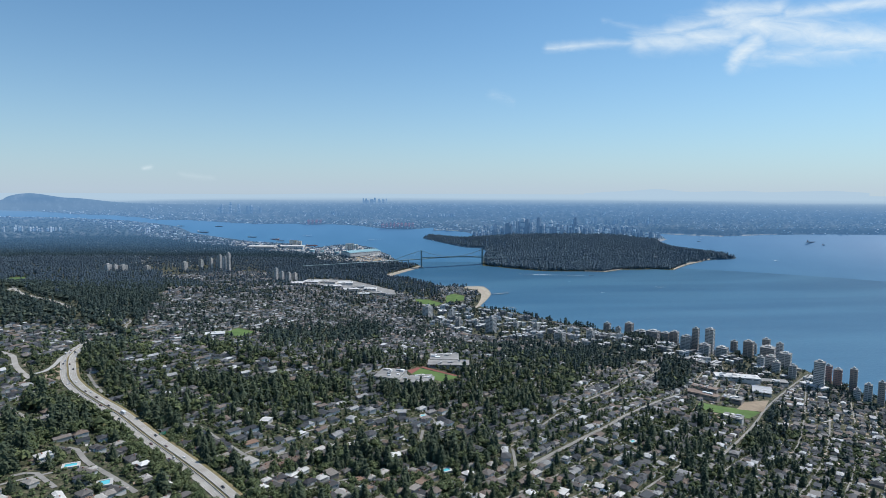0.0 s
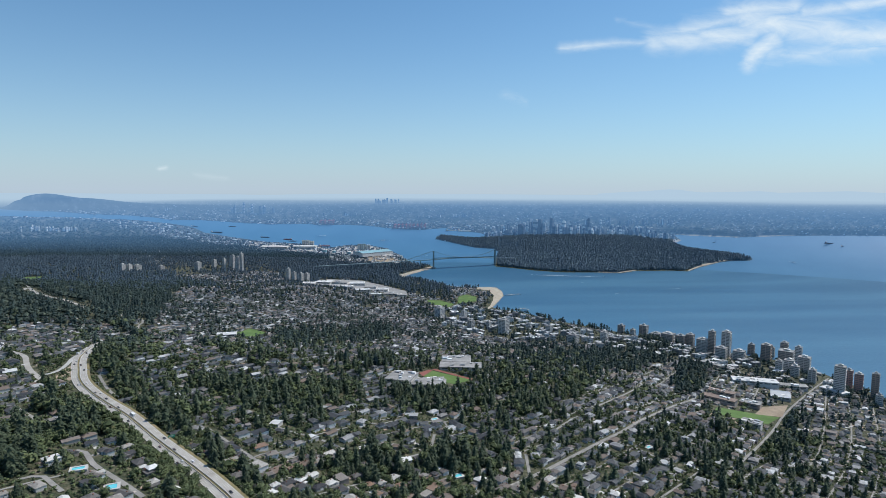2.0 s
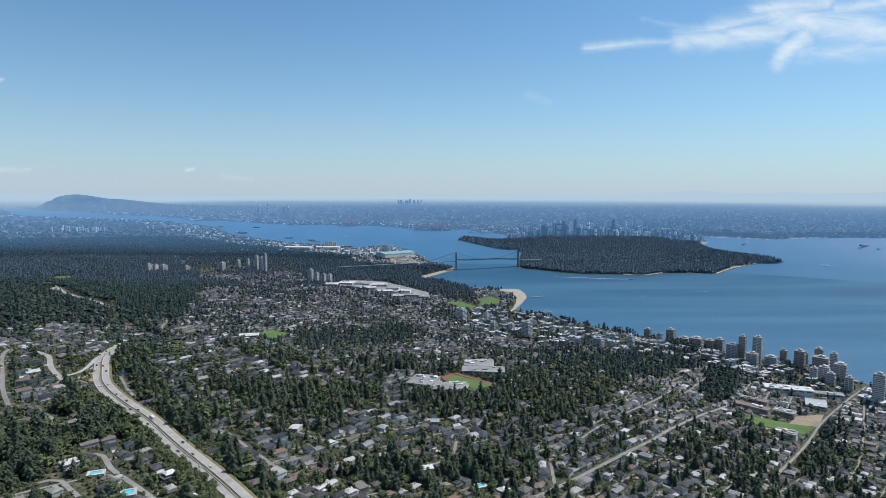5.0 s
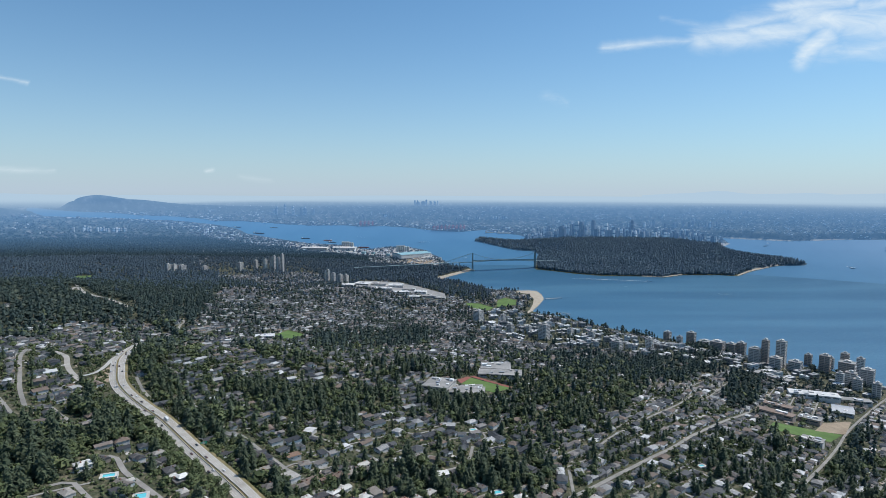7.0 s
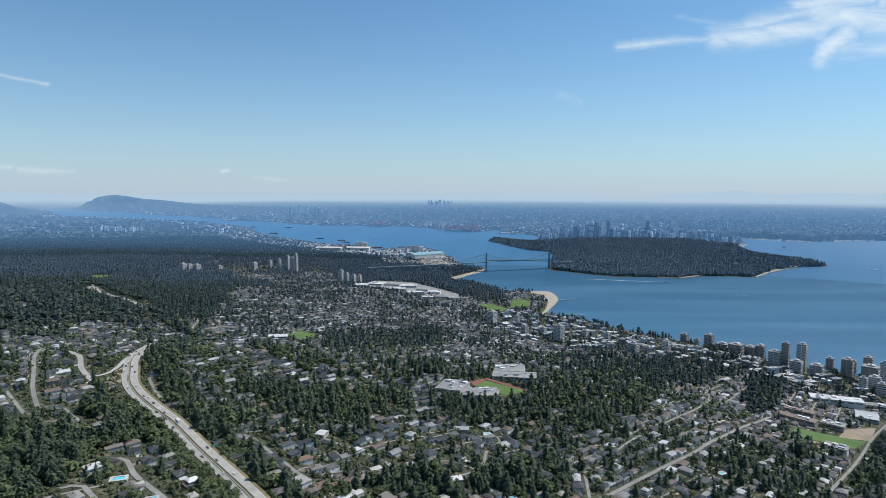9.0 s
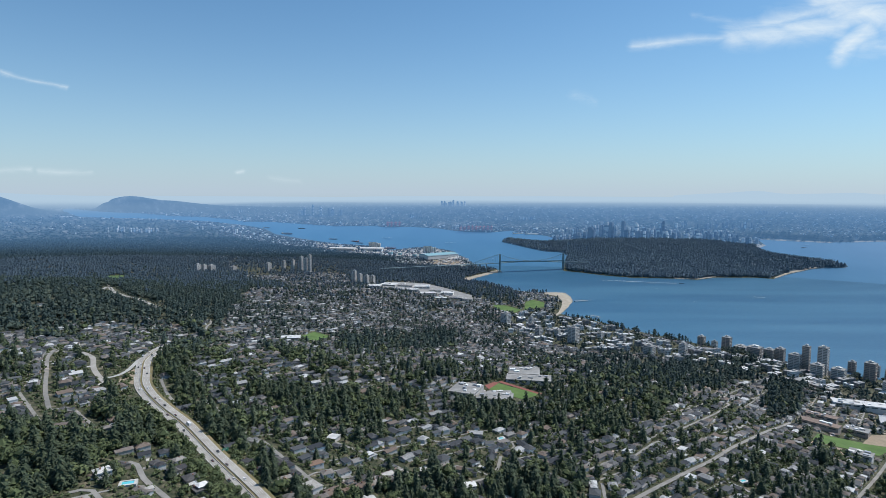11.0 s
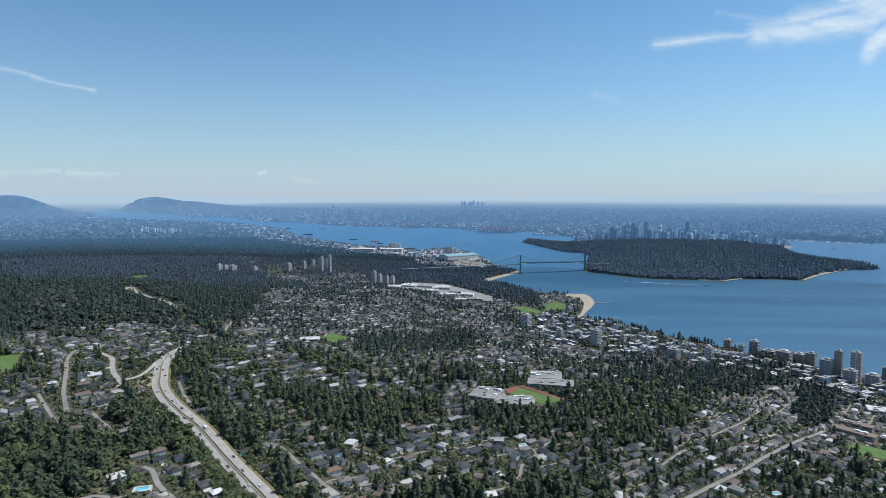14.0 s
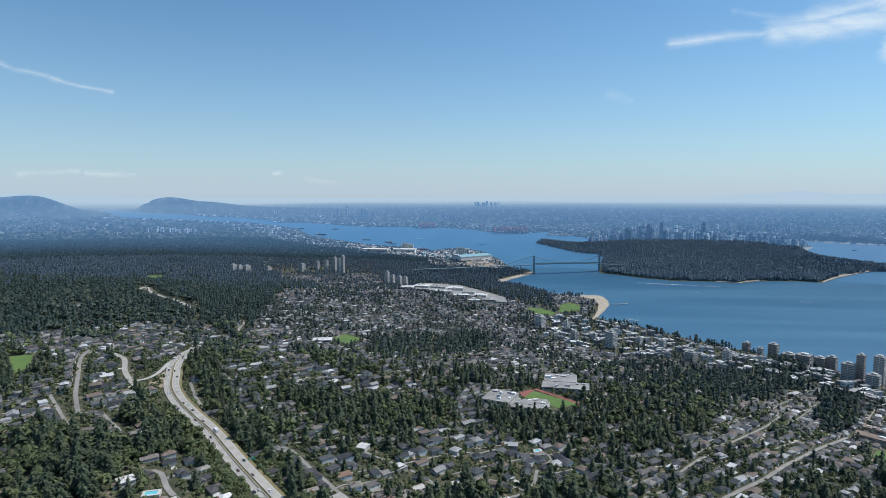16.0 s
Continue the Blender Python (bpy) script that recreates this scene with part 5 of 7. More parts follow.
def house_template(k):
    boxes, roofs, chim = HOUSES[k]
    labels = ["house with a hipped grey shingle roof among trees", "gabled house with shingle roof among hedges", "L-shaped house with hipped roofs and low wing",
              "modern flat-roofed house with pale walls", "two-storey house with hipped roof and garage wing", "long low house with crossed gable roofs",
              "house with raised upper storey and flat lower roof", "house of two hipped wings among trees"]
    root = thing("house", labels[k], "house", "houses on the hillside")
    part("wall", boxes_mesh("wall", [(x0, x1, y0, y1, -4.0, z) for x0, x1, y0, y1, z in boxes], M["wall"]), root)
    for r in roofs:
        part("roof", mesh_from("roof", *r, M["roof"]), root)
    if chim:
        x, y, z = chim
        part("chimney", boxes_mesh("chimney", [(x - 0.45, x + 0.45, y - 0.4, y + 0.4, 3.0, z)], M["chimney"]), root)
    x0, x1, y0, y1, z = boxes[0]
    pane = boxes_mesh("window", [(-0.9, 0.9, -0.06, 0.06, -0.6, 0.6)], M["glass"])
    for s, c in ((-1, y0), (1, y1)):
        for a in (0.22, 0.72):
            part("window", pane, root, at=Matrix.Translation((x0 + (x1 - x0) * a, c, z * 0.62)))
    x0, x1, y0, y1, z = boxes[-1]
    part("garage_door", boxes_mesh("garage_door", [((x0 + x1) / 2 - 1.6, (x0 + x1) / 2 + 1.6, y0 - 0.08, y0 + 0.08, 0.1, 2.3)], M["white"]), root)
    part("door", boxes_mesh("door", [(x1 - 1.3, x1 - 0.3, y0 - 0.07, y0 + 0.07, 0.1, 2.15)], M["brown"]), root)
    return root


def tri_template(pieces):
    v, f = join(*pieces)
    tris = []
    for q in f:
        tris += [(q[0], q[i], q[i + 1]) for i in range(1, len(q) - 1)]
    return np.array(v, float), np.array(tris, int)


def scattered(templates, which, pos, scale, turn):
    """Copies of small templates as one set of arrays. scale: one factor, or three, a copy."""
    vs, fs, base = [], [], 0
    scale = np.asarray(scale, float)
    if scale.ndim == 1:
        scale = np.repeat(scale[:, None], 3, 1)
    for k, (tv, tf) in enumerate(templates):
        m = which == k
        n = int(m.sum())
        if not n:
            continue
        c, s = np.cos(turn[m])[:, None], np.sin(turn[m])[:, None]
        p = tv[None] * scale[m][:, None, :]
        q = np.stack([p[..., 0] * c - p[..., 1] * s, p[..., 0] * s + p[..., 1] * c, p[..., 2]], -1) + pos[m][:, None, :]
        vs.append(q.reshape(-1, 3))
        fs.append((tf[None] + (base + len(tv) * np.arange(n))[:, None, None]).reshape(-1, 3))
        base += n * len(tv)
    return np.concatenate(vs), np.concatenate(fs)


NEAR_HOUSES = 300


def build_houses():
    rng = np.random.default_rng(9)
    kinds = rng.integers(0, len(HOUSES), len(SITES))
    size = rng.uniform(0.62, 0.92, len(SITES))
    g = ground_height(SITES[:, 0], SITES[:, 1]) + 0.2
    done = {}
    for i in range(min(NEAR_HOUSES, len(SITES))):
        x, y, turn = SITES[i]
        m = pose(x, y, float(g[i]), 0, 0, turn) @ Matrix.Diagonal((size[i], size[i], size[i] * 0.74, 1))
        k = int(kinds[i])
        if k in done:
            copy_thing(done[k], m).matrix_basis = m
        else:
            done[k] = house_template(k)
            done[k].matrix_basis = m
    r = slice(NEAR_HOUSES, None)
    px, py, pz, kk = placed(SITES[r, 0], SITES[r, 1], g[r])
    pos, turn = np.stack([px, py, pz], -1), np.radians(SITES[r, 2])
    tall = (size[r] * kk)[:, None] * np.array([[1, 1, 0.74]])
    walls = [tri_template([box_data(x0, x1, y0, y1, -4, z) for x0, x1, y0, y1, z in b]) for b, _, _ in HOUSES]
    roofs = [tri_template(rf) for _, rf, _ in HOUSES]
    ob = new("houses", arrays_mesh("houses", *scattered(walls, kinds[r], pos, tall, turn), M["walls_joined"]))
    tagged(ob, "rows of pale-walled houses down the hillside", "houses", kind="stuff")
    part("roofs", arrays_mesh("roofs", *scattered(roofs, kinds[r], pos, tall, turn), M["roofs_joined"]), ob, "grey and brown shingle roofs")["kind"] = "stuff"
    for x, y, _ in SITES:
        i, j = int((x - PX0) / CELL), int((y - PY0) / CELL)
        plan[max(i - 1, 0):i + 2, max(j - 1, 0):j + 2] = BUILT


build_houses()


def build_yards():
    """Driveways and patios beside the houses."""
    rng = np.random.default_rng(64)
    near = SITES[np.hypot(SITES[:, 0], SITES[:, 1]) < 1150]
    boxes = []
    for side, wide, deep, off in ((1, 3.0, 6.5, 6.2), (-1, 4.2, 3.2, 5.6)):
        keep = rng.random(len(near)) < (0.75 if side > 0 else 0.5)
        x, y, t = near[keep].T
        a = np.radians(t)
        shift = rng.uniform(-2.5, 2.5, len(x))
        x, y = x + np.sin(a) * side * off + np.cos(a) * shift, y - np.cos(a) * side * off + np.sin(a) * shift
        boxes.append(np.stack([x, y, a, np.full(len(x), wide), np.full(len(x), deep)], -1))
    b = np.concatenate(boxes)
    b = b[plan_at(b[:, 0], b[:, 1]) != ROADWAY]
    slab = tri_template([box_data(-0.5, 0.5, -0.5, 0.5, -1.2, 0.35)])
    n = len(b)
    scale = np.stack([b[:, 3] * rng.uniform(0.7, 1.3, n), b[:, 4] * rng.uniform(0.7, 1.2, n), np.ones(n)], -1)
    v, f = scattered([slab], np.zeros(n, int), np.stack([b[:, 0], b[:, 1], ground_height(b[:, 0], b[:, 1])], -1), scale, b[:, 2])
    tagged(new("driveways", arrays_mesh("driveways", v, f, M["yard_slab"])), "pale concrete and brown paved drives beside houses", "driveways", kind="stuff")


M["yard_slab"] = surface("yard_slab", [(0.15, (0.20, 0.19, 0.175)), (0.45, (0.34, 0.32, 0.29)), (0.65, (0.36, 0.25, 0.18)), (0.85, (0.52, 0.50, 0.47))], 0.3, 0.9, island=0.85)
build_yards()


def build_town():
    """Low flat-roofed blocks of flats and shops by the shore."""
    rng = np.random.default_rng(12)
    u, v = np.meshgrid(np.arange(-1400, 3000, 24.0), np.arange(-1900, 2000, 21.0))
    ang = radians(24 + 90)
    x, y = (np.cos(ang) * u - np.sin(ang) * v).ravel(), (np.sin(ang) * u + np.cos(ang) * v).ravel()
    x, y = x + rng.uniform(-4, 4, x.shape), y + rng.uniform(-4, 4, x.shape)
    ok = (inland(TOWN, x, y) > 0) & (ground_height(x, y) > 1.2) & (rng.random(len(x)) < 0.62)
    ok &= ~np.isin(plan_at(x, y), (BUILT, ROADWAY, FIELD))
    x, y = x[ok], y[ok]
    n = len(x)
    cube = tri_template([box_data(-0.5, 0.5, -0.5, 0.5, -0.5, 1)])
    lid = tri_template([box_data(-0.52, 0.52, -0.52, 0.52, 1.001, 1.06), box_data(-0.2, 0.1, -0.15, 0.2, 1.06, 1.22)])
    glass = tri_template([box_data(-0.505, 0.505, -0.42, 0.42, a, a + 0.09) for a in (0.2, 0.62)] + [box_data(-0.42, 0.42, -0.506, 0.506, a, a + 0.09) for a in (0.2, 0.62)])
    scale = np.stack([rng.uniform(7, 18, n), rng.uniform(6, 13, n), rng.choice([4.0, 5.0, 7.0, 9.0, 12.0], n)], -1)
    pos = np.stack([x, y, ground_height(x, y)], -1)
    turn = np.full(n, ang) + rng.choice([0, math.pi / 2], n)
    z = np.zeros(n, int)
    ob = new("town_blocks", arrays_mesh("town_blocks", *scattered([cube], z, pos, scale, turn), M["mid_blocks"]))
    tagged(ob, "low pale flats and shops near the shore", "buildings", kind="stuff")
    part("roofs", arrays_mesh("roofs", *scattered([lid], z, pos, scale, turn), M["roofs_pale"]), ob)["kind"] = "stuff"
    part("windows", arrays_mesh("windows", *scattered([glass], z, pos, scale, turn), M["glass"]), ob)["kind"] = "stuff"
    for a, b in zip(x, y):
        i, j = int((a - PX0) / CELL), int((b - PY0) / CELL)
        plan[max(i - 5, 0):i + 6, max(j - 5, 0):j + 6] = BUILT


M["roofs_pale"] = surface("roofs_pale", [(0.15, (0.16, 0.16, 0.16)), (0.45, (0.32, 0.32, 0.31)), (0.75, (0.50, 0.50, 0.49)), (0.95, (0.74, 0.74, 0.73))], 0.3, 0.85, island=0.85)
build_town()


# ---- trees ----
def conifer_shape(levels, sides, seed, tufts=0, leaf=0.03):
    """A conifer of unit height: tiers of drooping branches round a closed cone, with small sprays on them."""
    rng = random.Random(seed)
    verts, faces = [], []
    full = rng.uniform(0.60, 0.82)

    def reach(z):
        return 0.175 * min(1.0, (1.0 - z) / 0.9) ** full * min(1.0, 0.55 + 3.0 * z) + 0.006

    for i in range(levels):
        t = i / levels
        z0 = 0.05 + 0.89 * t
        r = reach(z0) * rng.uniform(0.82, 1.1)
        top = min(1.0, z0 + 0.34 * (1 - 0.6 * t))
        k = len(verts)
        verts.append((rng.uniform(-0.01, 0.01), rng.uniform(-0.01, 0.01), top))
        turn = rng.uniform(0, 6.28)
        for j in range(sides):
            a = turn + 2 * math.pi * j / sides
            rr = r * ((1.08 if j % 2 else 0.80) * rng.uniform(0.82, 1.14))
            verts.append((rr * math.cos(a), rr * math.sin(a), z0 - (0.02 if j % 2 else -0.015) + rng.uniform(-0.02, 0.015)))
        faces += [(k, k + 1 + j, k + 1 + (j + 1) % sides) for j in range(sides)]
    for i in range(tufts):
        z = 0.03 + 0.93 * (1 - rng.random() ** 0.62)
        a = rng.uniform(0, 6.28)
        r = reach(z) * rng.uniform(0.72, 1.16)
        p = Vector((r * math.cos(a), r * math.sin(a), z))
        out = Vector((math.cos(a), math.sin(a), rng.uniform(-0.6, 0.3))).normalized()
        side = Vector((-math.sin(a), math.cos(a), rng.uniform(-0.4, 0.4)))
        s = leaf * rng.uniform(0.6, 1.5)
        k = len(verts)
        verts += [tuple(p + out * s * 1.1), tuple(p - out * s * 0.6 + side * s * 0.7 + Vector((0, 0, s * 0.7))), tuple(p - out * s * 0.6 - side * s * 0.7 + Vector((0, 0, s * 0.7)))]
        faces.append((k, k + 1, k + 2))
    return np.array(verts), np.array(faces)


def crown_shape(tufts, seed, core=1, plain=False, leaf=0.07):
    """A broad crown: a few lumps inside and many small leaf tufts that lie over them, uneven and with gaps."""
    rng = random.Random(seed)
    verts, faces = [], []
    if plain:
        ico_v = [Vector(p) for p in ((1, 0, -0.15), (0.2, 1, 0.1), (-1, 0.1, -0.1), (-0.1, -1, 0.15), (0.1, 0, 1), (0, 0, -1))]
        ico_f = [(0, 1, 4), (1, 2, 4), (2, 3, 4), (3, 0, 4), (1, 0, 5), (2, 1, 5), (3, 2, 5), (0, 3, 5)]
    else:
        bm = bmesh.new()
        bmesh.ops.create_icosphere(bm, subdivisions=1, radius=1)
        ico_v, ico_f = [v.co.copy() for v in bm.verts], [[v.index for v in f.verts] for f in bm.faces]
        bm.free()
    lumps = []
    for i in range(core):
        a = 2 * math.pi * i / max(core, 1) + rng.uniform(-0.5, 0.5)
        off = rng.uniform(0.12, 0.24) if i else 0.03
        c = Vector((off * math.cos(a), off * math.sin(a), (0.62 if not i else 0.40) + rng.uniform(-0.08, 0.14))) if core > 1 else Vector((0, 0, 0.55))
        r = rng.uniform(0.18, 0.29) if core > 1 else 0.36
        lumps.append((c, r))
        k = len(verts)
        verts += [tuple(c + Vector((p.x, p.y, p.z * 0.95)) * r * rng.uniform(0.82, 1.08)) for p in ico_v]
        faces += [tuple(q + k for q in f) for f in ico_f]
    for i in range(tufts):
        c, r = lumps[i % len(lumps)]
        d = Vector((rng.gauss(0, 1), rng.gauss(0, 1), rng.gauss(0.35, 1))).normalized()
        p = c + d * r * rng.uniform(0.88, 1.16)
        s = leaf * rng.uniform(0.6, 1.3)
        side = d.orthogonal().normalized()
        up = d.cross(side)
        a = rng.uniform(0, 6.28)
        lean = (side * rng.gauss(0, 1) + up * rng.gauss(0, 1)) * 0.45
        k = len(verts)
        for j in range(3):
            b = a + j * 2.1
            flat_way = side * math.cos(b) + up * math.sin(b)
            verts.append(tuple(p + (flat_way - d * flat_way.dot(lean)) * s))
        faces.append((k, k + 1, k + 2))
    return np.array(verts), np.array(faces)


def trunk_shape(r, h, limbs):
    pieces = []
    for i in range(6):
        a, b = 2 * math.pi * i / 6, 2 * math.pi * (i + 1) / 6
        pieces.append(([(r * math.cos(a), r * math.sin(a), -0.1), (r * math.cos(b), r * math.sin(b), -0.1), (0.4 * r * math.cos(b), 0.4 * r * math.sin(b), h), (0.4 * r * math.cos(a), 0.4 * r * math.sin(a), h)], [(0, 1, 2, 3)]))
    for i in range(limbs):
        a = 2.4 * i
        d = (math.cos(a), math.sin(a))
        z = h * (0.55 + 0.4 * i / max(limbs, 1))
        pieces.append(([(0, 0, z - 0.02), (0, 0, z + 0.02), (0.22 * d[0], 0.22 * d[1], z + 0.16)], [(0, 1, 2)]))
    return join(*pieces)


CONIFER_NEAR = [conifer_shape(14, 14, 100 + i, 700, 0.028) for i in range(4)]
CONIFER_CLOSE = [conifer_shape(6, 8, 150 + i, 150, 0.042) for i in range(5)]
CONIFER_MID = [conifer_shape(4, 7, 200 + i, 62, 0.046) for i in range(6)]
CONIFER_FAR = [conifer_shape(3, 6, 300 + i, 10, 0.09) for i in range(6)]
CONIFER_TINY = [conifer_shape(3, 5, 800 + i, 3, 0.12) for i in range(5)]
LEAFY_NEAR = [crown_shape(850, 400 + i, 7, leaf=0.046) for i in range(4)]
LEAFY_CLOSE = [crown_shape(150, 450 + i, 4, True, 0.066) for i in range(5)]
LEAFY_MID = [crown_shape(36, 500 + i, 2, True, 0.10) for i in range(6)]
LEAFY_FAR = [crown_shape(10, 600 + i, 1, True, 0.13) for i in range(6)]
LEAFY_TINY = [crown_shape(6, 700 + i, 1, True, 0.13) for i in range(4)]
SHRUB = [crown_shape(8, 900 + i, 1, True, 0.14) for i in range(5)]


def low_at(x, y):
    i, j = ((x - PX0) / CELL).astype(int), ((y - PY0) / CELL).astype(int)
    ok = (i >= 0) & (i < PNX) & (j >= 0) & (j < PNY)
    return ok & low_growth[np.clip(i, 0, PNX - 1), np.clip(j, 0, PNY - 1)]


def bank_at(x, y):
    i, j = ((x - PX0) / CELL).astype(int), ((y - PY0) / CELL).astype(int)
    ok = (i >= 0) & (i < PNX) & (j >= 0) & (j < PNY)
    return ok & bank_growth[np.clip(i, 0, PNX - 1), np.clip(j, 0, PNY - 1)]


def build_shrubs():
    """Hedges and garden bushes between the houses."""
    rng = np.random.default_rng(71)
    step = 3.3
    x, y = (a.ravel() for a in np.meshgrid(np.arange(-1100, 1100, step), np.arange(230, 1130, step)))
    x, y = x + rng.uniform(-0.5, 0.5, x.shape) * step, y + rng.uniform(-0.5, 0.5, x.shape) * step
    m = (np.hypot(x, y) < 880) & (np.abs(x) < 0.9 * y + 40) & (plan_at(x, y) == FREE) & (ground_height(x, y) > 2)
    rows = np.abs(np.sin((cu * y - su * x) / 3.4)) > 0.55
    p = np.where(thick_at(x, y) > 0.5, 0.2, np.where(rows, 0.78, 0.5))
    m &= rng.random(len(x)) < p
    x, y = x[m], y[m]
    n = len(x)
    tall = rng.uniform(1.0, 2.9, n)
    scale = np.stack([rng.uniform(1.6, 4.2, n) * 1.3, rng.uniform(1.6, 4.2, n) * 1.3, tall * 1.3], -1)
    v, f = scattered(SHRUB, rng.integers(0, 5, n), np.stack([x, y, ground_height(x, y) - 0.3], -1), scale, np.where(rng.random(n) < 0.7, radians(GRID), rng.uniform(0, 6.28, n)))
    tagged(new("shrubs", arrays_mesh("shrubs", v, f, M["leaves"])), "dense green hedges and garden bushes between houses", "shrubs", kind="stuff")


def tree_sites():
    rng = np.random.default_rng(21)
    out = []
    for r0, r1, step in ((230, 760, 4.6), (760, 1500, 6.2), (1500, 3000, 8.5), (3000, 4700, 16.0)):
        xs = np.arange(-1.0 * r1, 1.0 * r1, step)
        ys = np.arange(150, r1, step)
        x, y = (a.ravel() for a in np.meshgrid(xs, ys))
        x, y = x + rng.uniform(-0.5, 0.5, x.shape) * step, y + rng.uniform(-0.5, 0.5, x.shape) * step
        r = np.hypot(x, y)
        m = (r >= r0) & (r < r1) & (np.abs(x) < 0.95 * y + 60)
        x, y = x[m], y[m]
        g = ground_height(x, y)
        here = plan_at(x, y)
        wood = thick_at(x + 14 * wave(x, y, 17, 1.1), y + 14 * wave(x, y, 15, 6.1))
        wood = wood * (0.62 + 0.5 * np.clip(wave(x, y, 31, 7.7) + 0.5, 0, 1))
        grove = wave(x, y, 38, 5.1) + 0.6 * wave(x, y, 13, 1.3)
        park = (y > 2340) & (x > 250) & (y < 3900) & (x < 1900)
        town = inland(TOWN, x, y) > 0
        p = np.where(wood > 0.05, wood * (0.75 if r0 < 760 else 0.85), TREES_OPEN * (1.0 if r0 < 760 else 0.80) * np.clip(0.55 + 0.95 * grove, 0.2, 1.5))
        p = np.where(town & (wood < 0.3), 0.36, p)
        p = np.where(low_at(x, y) & (wood > 0.05), 0.8, p)
        bank = bank_at(x, y)
        p = np.where(park | bank, 1.0, p)
        north = (y > 2300) & (x < 100)
        p = np.where(north, 0.72 + 0.35 * wave(x, y, 160, 3.3), p)
        p = np.where((y > 2700) & (x < 80) & (inland(NORTH_SHORE + NORTH_INLET, x, y) < 380) & ~park, p * 0.2, p)
        p = np.where((here == FREE) | ((here == BUILT) & park), p, 0)
        if r0 >= 3000:
            p = np.where(park | (x > 0), 0, p * 1.1)
        ok = (g > 1.5) & (rng.random(len(x)) < p)
        x, y, g, wood, grove, park, bank = x[ok], y[ok], g[ok], wood[ok], grove[ok], park[ok], bank[ok]
        n = len(x)
        share = np.where(wood > 0.75, 0.72, np.where(wood > 0.05, 0.66, 0.26 if r0 < 760 else 0.22)) + 0.26 * wave(x, y, 70, 9.0) + np.where(park, 0.5, 0)
        fir = rng.random(n) < share
        tall = np.where(fir, rng.uniform(8, 20, n) * np.where(wood > 0.3, 1.0, 0.85), np.where(wood > 0.3, rng.uniform(8, 14, n), 3.0 + 7.5 * rng.random(n) ** 1.2))
        tall = np.where(park, rng.uniform(13, 24, n), tall)
        if r0 >= 3000:
            tall = tall * 1.35
        if r0 >= 1500:
            fir |= (y > 1900) & (rng.random(n) < 0.45)
            tall = np.where(park, tall, np.maximum(tall, rng.uniform(8, 15, n)))
        short = low_at(x, y)
        fir &= ~short
        tall = np.where((wood <= 0.05) & ~fir & (r0 < 760), tall * 0.9, tall)
        tall = np.where(short, np.where(bank, rng.uniform(4.0, 8.5, n), rng.uniform(2.4, 6.2, n)), tall)
        out.append((x, y, g, fir, tall, park))
    return out


TREES_OPEN = 0.68
NEAR_TREES = 300


